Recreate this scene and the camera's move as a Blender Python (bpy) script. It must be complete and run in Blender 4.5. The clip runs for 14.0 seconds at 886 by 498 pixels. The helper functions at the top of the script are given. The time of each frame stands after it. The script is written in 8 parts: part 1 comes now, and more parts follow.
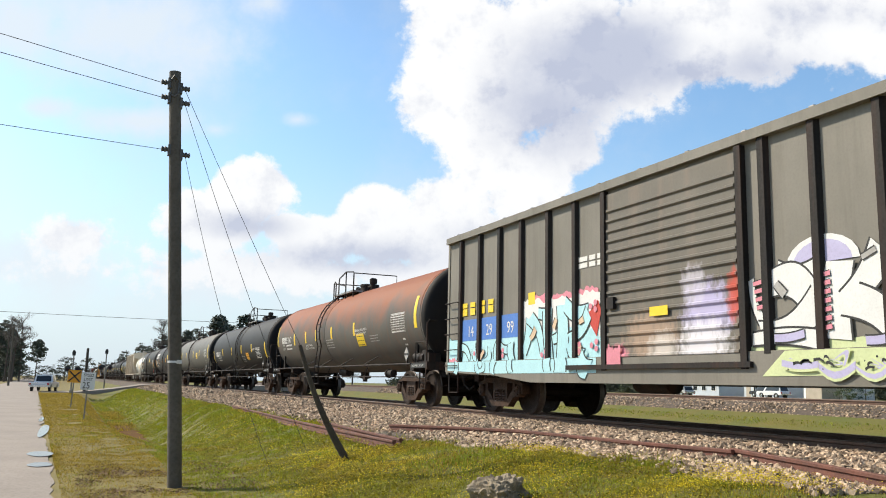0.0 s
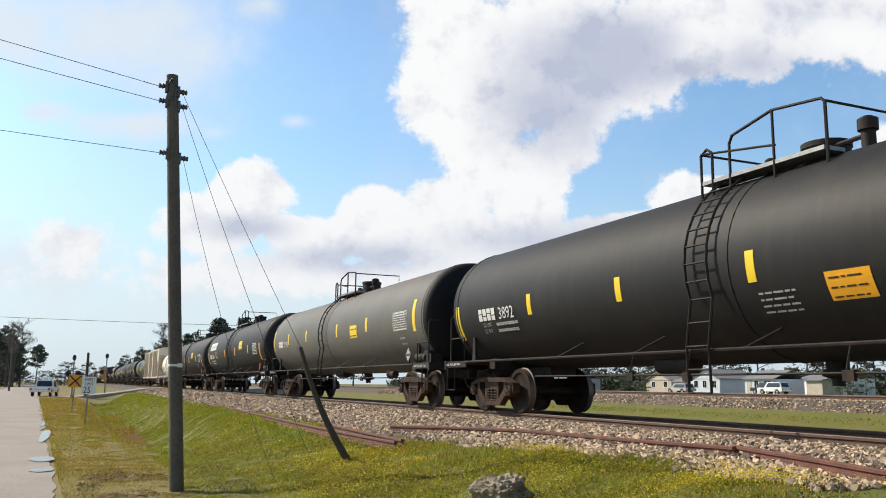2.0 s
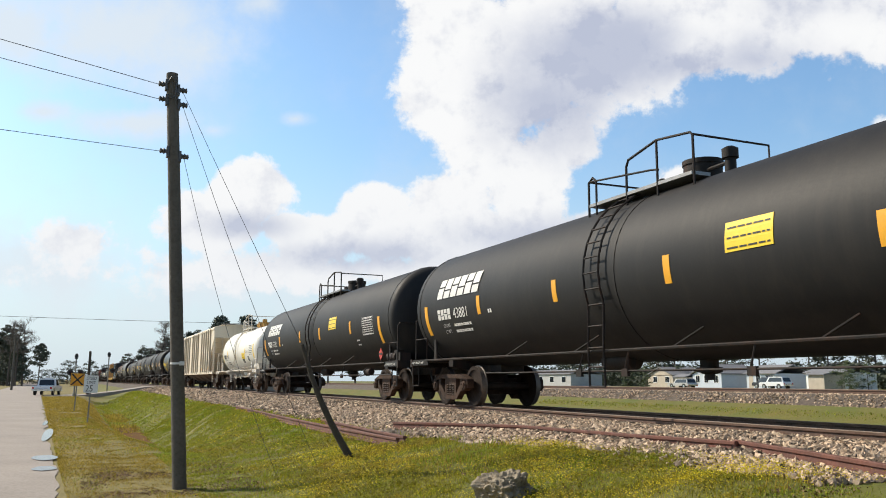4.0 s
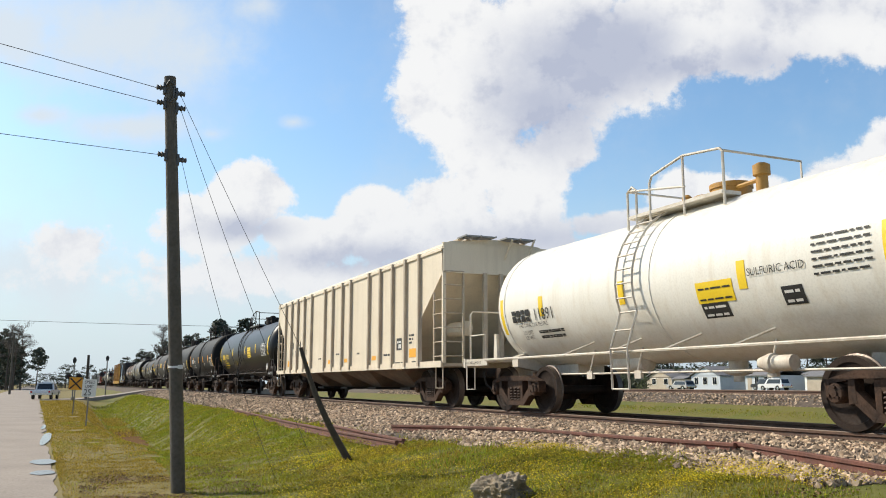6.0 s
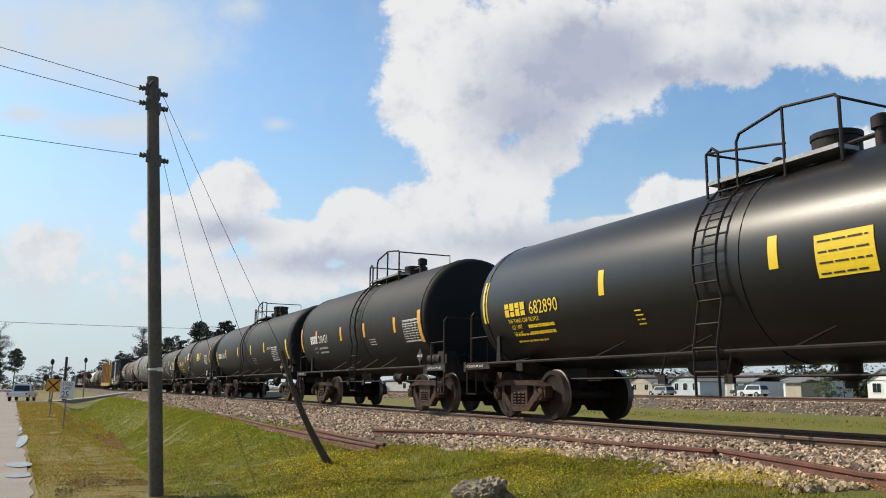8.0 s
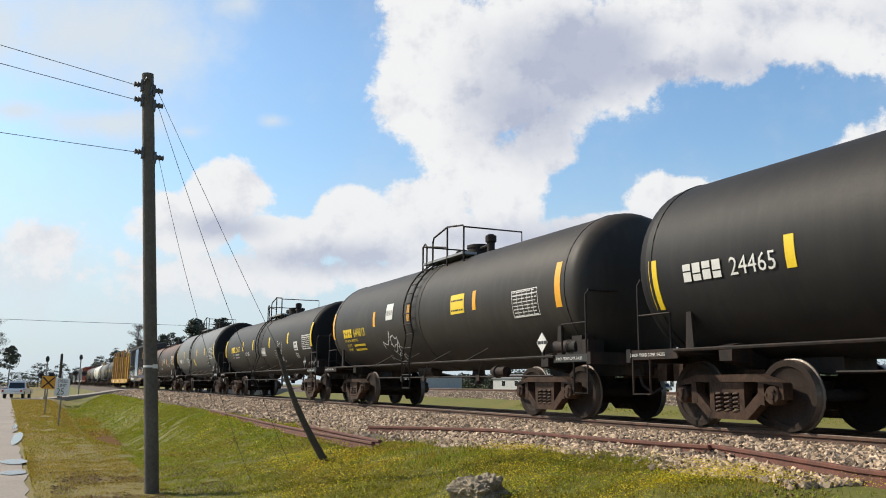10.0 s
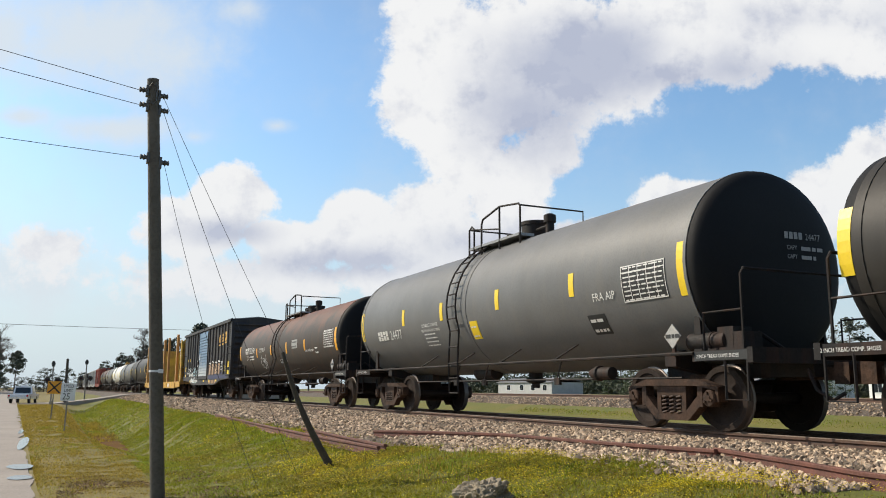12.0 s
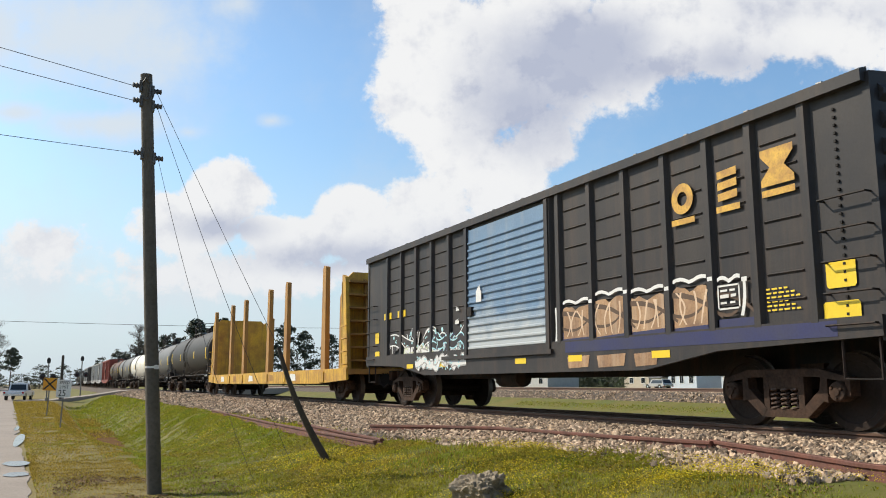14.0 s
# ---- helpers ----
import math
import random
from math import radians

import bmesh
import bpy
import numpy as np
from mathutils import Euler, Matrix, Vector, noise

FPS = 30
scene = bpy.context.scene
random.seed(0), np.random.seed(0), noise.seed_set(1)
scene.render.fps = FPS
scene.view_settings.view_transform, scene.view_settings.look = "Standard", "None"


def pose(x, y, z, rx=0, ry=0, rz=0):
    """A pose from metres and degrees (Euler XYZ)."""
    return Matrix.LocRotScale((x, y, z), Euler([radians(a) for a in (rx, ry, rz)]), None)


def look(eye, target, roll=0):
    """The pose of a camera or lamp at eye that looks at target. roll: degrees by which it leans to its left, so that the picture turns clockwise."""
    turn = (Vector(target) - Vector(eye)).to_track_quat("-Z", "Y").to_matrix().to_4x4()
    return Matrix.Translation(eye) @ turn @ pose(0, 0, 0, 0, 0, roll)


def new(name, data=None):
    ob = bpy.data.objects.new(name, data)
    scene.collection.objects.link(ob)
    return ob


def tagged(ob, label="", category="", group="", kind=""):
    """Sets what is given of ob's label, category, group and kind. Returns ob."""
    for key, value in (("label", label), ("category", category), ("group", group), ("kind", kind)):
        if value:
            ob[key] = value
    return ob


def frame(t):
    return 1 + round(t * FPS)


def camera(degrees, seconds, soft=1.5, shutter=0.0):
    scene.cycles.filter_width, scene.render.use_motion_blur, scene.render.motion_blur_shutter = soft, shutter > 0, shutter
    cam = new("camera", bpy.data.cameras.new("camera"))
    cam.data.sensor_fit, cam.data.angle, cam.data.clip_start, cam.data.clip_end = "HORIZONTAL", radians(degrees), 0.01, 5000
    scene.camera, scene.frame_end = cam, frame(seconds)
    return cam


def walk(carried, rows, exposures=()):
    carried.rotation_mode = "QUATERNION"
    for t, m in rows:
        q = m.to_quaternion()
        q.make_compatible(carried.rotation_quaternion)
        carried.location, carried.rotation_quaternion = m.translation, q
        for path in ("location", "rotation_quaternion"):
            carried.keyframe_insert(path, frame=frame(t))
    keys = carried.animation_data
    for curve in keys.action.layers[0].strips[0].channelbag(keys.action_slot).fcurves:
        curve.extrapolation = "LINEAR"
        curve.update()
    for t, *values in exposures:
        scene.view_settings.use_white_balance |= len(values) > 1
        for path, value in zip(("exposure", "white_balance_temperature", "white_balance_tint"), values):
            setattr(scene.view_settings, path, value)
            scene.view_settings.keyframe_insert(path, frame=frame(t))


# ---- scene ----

# ---- camera: held by hand at the road's edge, turning a little ----
cam = camera(55.8, 14.0, soft=1.0)
EYE = (0.0, 0.0, 1.6)
TURNS = [  # seconds, yaw, pitch, roll
    (0, -23.74, 9.20, -1.26),
    (0.5, -23.42, 9.25, -0.96),
    (1, -23.64, 9.26, -1.02),
    (1.5, -23.51, 9.27, -1.01),
    (2, -23.68, 9.22, -0.59),
    (4.5, -23.53, 8.95, -0.17),
    (5, -23.53, 9.00, -0.06),
    (5.5, -23.64, 9.05, -0.13),
    (6, -23.64, 9.17, -0.08),
    (6.5, -23.38, 9.27, -0.08),
    (7, -23.57, 9.28, -0.14),
    (7.5, -23.87, 9.39, -0.15),
    (8, -24.90, 9.46, -0.43),
    (8.5, -25.05, 9.25, -0.27),
    (11, -25.25, 9.26, -0.44),
    (11.5, -24.91, 9.22, -0.23),
    (12, -24.83, 9.53, -0.29),
    (12.5, -24.91, 9.20, -0.19),
    (13, -24.59, 9.19, -0.08),
    (13.5, -24.96, 9.27, 0.01),
    (14, -25.09, 9.13, 0.10),
]
# the film's own exposure drifts down after the first car
EXPOSURES = [(0.0, 0.12), (1.0, 0.05), (2.0, 0.03), (4.5, 0.02), (5.5, 0.04), (6.5, -0.17), (7.5, -0.25), (8.5, -0.10), (11.5, -0.07), (14.0, -0.07)]
walk(cam, [(t, pose(*EYE, 90 + pitch, roll, yaw)) for t, yaw, pitch, roll in TURNS], EXPOSURES)

# ---- daylight ----
SUN_DIR = Vector((-0.53, 0.56, 0.64)).normalized()
scene.view_settings.exposure = -0.16
sun = new("sun", bpy.data.lights.new("sun", "SUN"))
sun.data.energy, sun.data.angle, sun.data.color = 5.2, radians(0.6), (1.0, 0.90, 0.74)
sun.matrix_world = look((0, 0, 60), Vector((0, 0, 60)) - SUN_DIR)


def build_sky():
    """Blue sky with one bank of cumulus rising to the upper right and smaller clouds round it."""
    world = bpy.data.worlds.new("sky")
    scene.world = world
    world.use_nodes = True
    nt = world.node_tree
    nt.nodes.clear()
    N, L = nt.nodes.new, nt.links.new

    def val(op, a, b=None, clamp=False):
        n = N("ShaderNodeMath")
        n.operation, n.use_clamp = op, clamp
        for i, s in enumerate((a, b)):
            if s is None:
                continue
            if isinstance(s, (int, float)):
                n.inputs[i].default_value = s
            else:
                L(s, n.inputs[i])
        return n.outputs[0]

    def soft_max(a, b, blur):
        n = N("ShaderNodeMath")
        n.operation = "SMOOTH_MAX"
        L(a, n.inputs[0]), L(b, n.inputs[1])
        n.inputs[2].default_value = blur
        return n.outputs[0]

    def ramp(s, lo, hi, a=0.0, b=1.0):
        n = N("ShaderNodeMapRange")
        n.interpolation_type = "SMOOTHSTEP"
        L(s, n.inputs[0])
        for i, v in enumerate((lo, hi, a, b)):
            n.inputs[i + 1].default_value = v
        return n.outputs[0]

    def mix(f, a, b):
        n = N("ShaderNodeMix")
        n.data_type = "RGBA"
        for i, s in ((0, f), (6, a), (7, b)):
            if isinstance(s, (int, float)):
                n.inputs[i].default_value = s
            elif isinstance(s, tuple):
                n.inputs[i].default_value = (*s, 1)
            else:
                L(s, n.inputs[i])
        return n.outputs[2]

    coord = N("ShaderNodeTexCoord")
    air = N("ShaderNodeTexSky")
    air.sky_type, air.sun_disc = "NISHITA", False
    air.sun_elevation, air.sun_rotation = math.asin(SUN_DIR.z), math.atan2(SUN_DIR.x, SUN_DIR.y)
    air.air_density, air.dust_density = 1.2, 1.6
    # the cloud bank lies across one quarter of the sky: u to its right, v up, in tangents round its middle
    turn = N("ShaderNodeVectorRotate")
    turn.rotation_type = "EULER_XYZ"
    turn.invert = True
    L(coord.outputs["Generated"], turn.inputs["Vector"])
    turn.inputs["Rotation"].default_value = (radians(90 + 9.2), radians(-0.4), radians(-24.2))
    sep = N("ShaderNodeSeparateXYZ")
    L(turn.outputs[0], sep.inputs[0])
    depth = val("MAXIMUM", val("MULTIPLY", sep.outputs[2], -1.0), 0.02)
    u = val("DIVIDE", sep.outputs[0], depth)
    v = val("DIVIDE", sep.outputs[1], depth)
    flat = N("ShaderNodeCombineXYZ")
    L(u, flat.inputs[0]), L(v, flat.inputs[1])

    def fbm(scale, detail, rough, z=0.0, vec=None):
        shift = N("ShaderNodeVectorMath")
        shift.operation = "ADD"
        L(vec or flat.outputs[0], shift.inputs[0])
        shift.inputs[1].default_value = (z * 3.1, z * 1.7, z)
        n = N("ShaderNodeTexNoise")
        n.inputs["Scale"].default_value, n.inputs["Detail"].default_value, n.inputs["Roughness"].default_value = scale, detail, rough
        L(shift.outputs[0], n.inputs["Vector"])
        return n.outputs[0]

    def lobed(rows, blur):
        """Height of a heap of soft lobes: middle u, v, half width, half height, lift."""
        total = None
        for cu, cv, ru, rv, amp in rows:
            a = val("DIVIDE", val("SUBTRACT", u, cu), ru)
            b = val("DIVIDE", val("SUBTRACT", v, cv), rv)
            r2 = val("ADD", val("MULTIPLY", a, a), val("MULTIPLY", b, b))
            lobe = val("MULTIPLY", val("SUBTRACT", 1.0, val("SQRT", r2)), amp)
            total = lobe if total is None else soft_max(total, lobe, blur)
        return val("MAXIMUM", total, -0.9)

    billow = fbm(13.0, 12, 0.64)
    coarse = fbm(5.0, 4, 0.5, 3.0)
    field = lobed(CLOUDS, 0.3)
    rough = val("ADD", val("MULTIPLY", val("SUBTRACT", billow, 0.5), 1.7), val("MULTIPLY", val("SUBTRACT", coarse, 0.5), 0.5))
    dense = val("ADD", field, rough)
    cover = ramp(dense, -0.03, 0.22)
    # thin veils, thicker to the horizon
    wisps = ramp(fbm(5.0, 8, 0.62, 7.0), 0.42, 0.75, 0.0, 0.5)
    veil = ramp(val("ADD", lobed(VEILS, 0.3), val("MULTIPLY", val("SUBTRACT", fbm(9.0, 10, 0.62, 5.0), 0.5), 1.8)), -0.25, 0.75, 0.0, 0.9)
    up = N("ShaderNodeSeparateXYZ")
    L(coord.outputs["Generated"], up.inputs[0])
    haze = ramp(up.outputs[2], 0.30, 0.0, 0.0, 0.85)
    boost = ramp(up.outputs[2], 0.75, 0.35)
    blue = mix(boost, air.outputs[0], air_tint(nt, air))
    blue = mix(val("MULTIPLY", wisps, 0.6), blue, (7.0, 7.5, 8.2))
    blue = mix(haze, blue, (6.8, 7.95, 8.9))
    blue = mix(veil, blue, (7.7, 8.4, 9.0))
    # grey undersides and depths of the bank
    deep = ramp(val("ADD", lobed(SHADES, 0.5), val("MULTIPLY", val("SUBTRACT", fbm(6.0, 9, 0.6, 11.0), 0.5), 1.5)), -0.25, 0.75)
    # billows are lit from above and the left: compare with the cloud a little nearer the sun
    nearer = N("ShaderNodeVectorMath")
    nearer.operation = "ADD"
    L(flat.outputs[0], nearer.inputs[0])
    nearer.inputs[1].default_value = (-0.014, 0.022, 0)
    relief = val("SUBTRACT", fbm(13.0, 6, 0.6, 0.0, nearer.outputs[0]), fbm(13.0, 6, 0.6))
    folds = ramp(relief, -0.02, 0.22, 0.0, 0.38)
    shade = val("ADD", val("MULTIPLY", deep, 0.95), folds, True)
    lit = mix(shade, (9.7, 9.75, 9.8), (5.1, 5.55, 6.9))
    lit = mix(val("MULTIPLY", haze, 0.6), lit, (7.8, 8.2, 8.8))
    sky = mix(cover, blue, lit)
    bg = N("ShaderNodeBackground")
    L(sky, bg.inputs[0])
    bg.inputs[1].default_value = 0.097
    out = N("ShaderNodeOutputWorld")
    L(bg.outputs[0], out.inputs[0])


def air_tint(nt, air):
    n = nt.nodes.new("ShaderNodeMix")
    n.data_type, n.blend_type = "RGBA", "MULTIPLY"
    n.inputs[0].default_value = 1.0
    nt.links.new(air.outputs[0], n.inputs[6])
    n.inputs[7].default_value = (1.30, 1.64, 1.88, 1)
    return n.outputs[2]


# middle u, v, half width, half height, lift
CLOUDS = [
    (-0.002, 0.261, 0.062, 0.088, 1.00),
    (-0.012, 0.180, 0.057, 0.061, 1.00),
    (0.039, 0.129, 0.059, 0.054, 1.00),
    (-0.002, 0.051, 0.057, 0.041, 1.00),
    (-0.093, 0.038, 0.047, 0.042, 1.00),
    (-0.157, 0.007, 0.064, 0.032, 1.00),
    (0.073, 0.220, 0.088, 0.108, 1.00),
    (0.174, 0.234, 0.111, 0.101, 1.00),
    (0.275, 0.261, 0.122, 0.081, 1.00),
    (0.410, 0.274, 0.149, 0.068, 1.00),
    (0.518, 0.288, 0.135, 0.074, 1.00),
    (0.093, 0.078, 0.057, 0.074, 1.00),
    (0.140, 0.129, 0.034, 0.047, 1.00),
    (-0.062, 0.011, 0.101, 0.034, 1.00),
    (0.073, 0.011, 0.088, 0.037, 1.00),
    (-0.235, 0.065, 0.062, 0.043, 1.10),
    (-0.289, 0.028, 0.064, 0.042, 1.00),
    (-0.198, 0.024, 0.034, 0.020, 0.90),
    (0.295, 0.061, 0.061, 0.034, 1.00),
    (0.214, 0.028, 0.095, 0.020, 0.90),
    (0.356, 0.051, 0.061, 0.041, 1.00),
    (0.437, 0.031, 0.095, 0.027, 0.90),
    (0.538, 0.105, 0.068, 0.054, 1.00),
    (0.471, 0.075, 0.057, 0.034, 1.00),
    (-0.454, 0.004, 0.064, 0.026, 0.55),
    (-0.006, -0.030, 0.540, 0.030, 0.50),
]
VEILS = [
    (-0.400, 0.261, 0.176, 0.081, 0.80),
    (-0.225, 0.294, 0.041, 0.027, 0.70),
    (-0.488, 0.163, 0.044, 0.016, 0.75),
    (-0.373, 0.149, 0.101, 0.018, 0.75),
    (-0.285, 0.139, 0.034, 0.012, 0.60),
    (-0.495, -0.023, 0.149, 0.061, 0.70),
    (-0.187, 0.153, 0.017, 0.008, 0.50),
    (-0.522, 0.261, 0.081, 0.061, 0.90),
    (-0.279, -0.050, 0.135, 0.041, 0.60),
]
SHADES = [
    (0.363, 0.220, 0.176, 0.037, 0.45),
    (0.181, 0.227, 0.128, 0.068, 1.00),
    (0.113, 0.166, 0.088, 0.074, 0.70),
    (0.268, 0.213, 0.081, 0.034, 0.70),
    (0.505, 0.281, 0.101, 0.027, 0.35),
    (-0.116, -0.013, 0.128, 0.022, 0.70),
    (-0.238, 0.024, 0.061, 0.019, 0.70),
    (0.093, 0.011, 0.108, 0.024, 0.50),
    (0.329, 0.024, 0.149, 0.017, 0.50),
    (0.437, 0.281, 0.081, 0.020, 0.40),
    (-0.380, 0.281, 0.108, 0.020, 0.50),
]
build_sky()

# ---- materials ----
def mat(name, base, second=None, rough=0.6, metal=0.0, scale=2.0, fine=30.0, amount=0.6, bump=0.15, streak=None, top=None, island=0.0, spec=0.5, rand=0.0, coat=0.0, across=None, thin=0.0, blots=()):
    """A surface with broad and fine variation; streak: colour and strength of run-down dirt; top: colour, z from, z to, strength of a stain on the upper part."""
    m = bpy.data.materials.new(name)
    m.use_nodes = True
    nt = m.node_tree
    N, L = nt.nodes.new, nt.links.new
    p = nt.nodes["Principled BSDF"]
    tc = N("ShaderNodeTexCoord")
    where = tc.outputs["Object"]

    def noise_tex(s, detail=6.0, stretch=None, r=0.6):
        n = N("ShaderNodeTexNoise")
        n.inputs["Scale"].default_value, n.inputs["Detail"].default_value, n.inputs["Roughness"].default_value = s, detail, r
        if stretch:
            mp = N("ShaderNodeMapping")
            mp.inputs["Scale"].default_value = stretch
            L(where, mp.inputs[0])
            L(mp.outputs[0], n.inputs[0])
        else:
            L(where, n.inputs[0])
        return n.outputs[0]

    def ramp(s, lo, hi, a=0.0, b=1.0):
        n = N("ShaderNodeMapRange")
        L(s, n.inputs[0])
        for i, v in enumerate((lo, hi, a, b)):
            n.inputs[i + 1].default_value = v
        return n.outputs[0]

    def blend(f, a, b):
        n = N("ShaderNodeMix")
        n.data_type = "RGBA"
        for i, s in ((0, f), (6, a), (7, b)):
            if isinstance(s, (int, float)):
                n.inputs[i].default_value = s
            elif isinstance(s, tuple):
                n.inputs[i].default_value = (*s, 1)
            else:
                L(s, n.inputs[i])
        return n.outputs[2]

    second = second or tuple(c * 0.7 for c in base)
    broad, small = noise_tex(scale), noise_tex(fine, 4.0)
    col = blend(ramp(broad, 0.35, 0.7, 0.0, amount), base, second)
    dark = tuple(c * 0.55 for c in second)
    col = blend(ramp(small, 0.45, 0.8, 0.0, amount * 0.5), col, dark)
    if across:
        sep = N("ShaderNodeSeparateXYZ")
        L(where, sep.inputs[0])
        wob = N("ShaderNodeMath")
        wob.operation = "MULTIPLY_ADD"
        L(noise_tex(0.35, 5.0), wob.inputs[0])
        wob.inputs[1].default_value = 3.0
        L(sep.outputs[0], wob.inputs[2])
        side_col = blend(ramp(broad, 0.35, 0.65), across[0], across[1])
        side_col = blend(ramp(small, 0.4, 0.75, 0.0, 0.5), side_col, tuple(c * 0.55 for c in across[1]))
        col = blend(ramp(wob.outputs[0], across[2] + 1.5, across[3] + 1.5), side_col, col)
    if streak:
        run = noise_tex(1.0, 5.0, (5.0, 5.0, 0.35))
        col = blend(ramp(run, 0.48, 0.78, 0.0, streak[1]), col, streak[0])
    if top:
        sep = N("ShaderNodeSeparateXYZ")
        L(where, sep.inputs[0])
        wob = N("ShaderNodeMath")
        wob.operation = "MULTIPLY_ADD"
        L(noise_tex(0.9, 7.0), wob.inputs[0])
        wob.inputs[1].default_value = 2.0
        L(sep.outputs[2], wob.inputs[2])
        col = blend(ramp(wob.outputs[0], top[1] + 1.0, top[2] + 1.0, 0.0, top[3]), col, top[0])
    for tint, cy, cz, ry, rz, power in blots:     # sprayed patches with ragged edges, by place along and up
        sep = N("ShaderNodeSeparateXYZ")
        L(where, sep.inputs[0])
        sq = []
        for out, c, r in ((1, cy, ry), (2, cz, rz)):
            d = N("ShaderNodeMath")
            d.operation = "SUBTRACT"
            L(sep.outputs[out], d.inputs[0])
            d.inputs[1].default_value = c
            q = N("ShaderNodeMath")
            q.operation = "DIVIDE"
            L(d.outputs[0], q.inputs[0])
            q.inputs[1].default_value = r
            w = N("ShaderNodeMath")
            w.operation = "POWER"
            L(q.outputs[0], w.inputs[0])
            w.inputs[1].default_value = 2.0
            sq.append(w.outputs[0])
        total = N("ShaderNodeMath")
        L(sq[0], total.inputs[0]), L(sq[1], total.inputs[1])
        frayed = N("ShaderNodeMath")
        frayed.operation = "MULTIPLY_ADD"
        L(noise_tex(3.0 + power, 6.0, (1.0, 2.2, 0.9)), frayed.inputs[0])
        frayed.inputs[1].default_value = 2.4
        L(total.outputs[0], frayed.inputs[2])
        col = blend(ramp(frayed.outputs[0], 2.3, 1.5, 0.0, power), col, tint)
    if rand or island:
        src = N("ShaderNodeObjectInfo").outputs["Random"] if rand else N("ShaderNodeNewGeometry").outputs["Random Per Island"]
        k = rand or island
        hsv = N("ShaderNodeHueSaturation")
        L(col, hsv.inputs["Color"])
        L(ramp(src, 0.0, 1.0, 1.0 - k, 1.0 + k), hsv.inputs["Value"])
        col = hsv.outputs[0]
    L(col, p.inputs["Base Color"])
    uneven = 0.12 if bump > 0.06 else 0.03
    L(ramp(small, 0.3, 0.7, max(0.05, rough - uneven), min(1.0, rough + uneven)), p.inputs["Roughness"])
    if thin:
        through_leaf = N("ShaderNodeBsdfTranslucent")
        L(col, through_leaf.inputs[0])
        both = N("ShaderNodeMixShader")
        both.inputs[0].default_value = thin
        L(p.outputs[0], both.inputs[1])
        L(through_leaf.outputs[0], both.inputs[2])
        L(both.outputs[0], nt.nodes["Material Output"].inputs["Surface"])
    p.inputs["Metallic"].default_value = metal
    p.inputs["Specular IOR Level"].default_value = spec
    p.inputs["Coat Weight"].default_value = coat
    if bump:
        b = N("ShaderNodeBump")
        b.inputs["Strength"].default_value, b.inputs["Distance"].default_value = bump, 0.02
        L(small, b.inputs["Height"])
        L(b.outputs[0], p.inputs["Normal"])
    return m


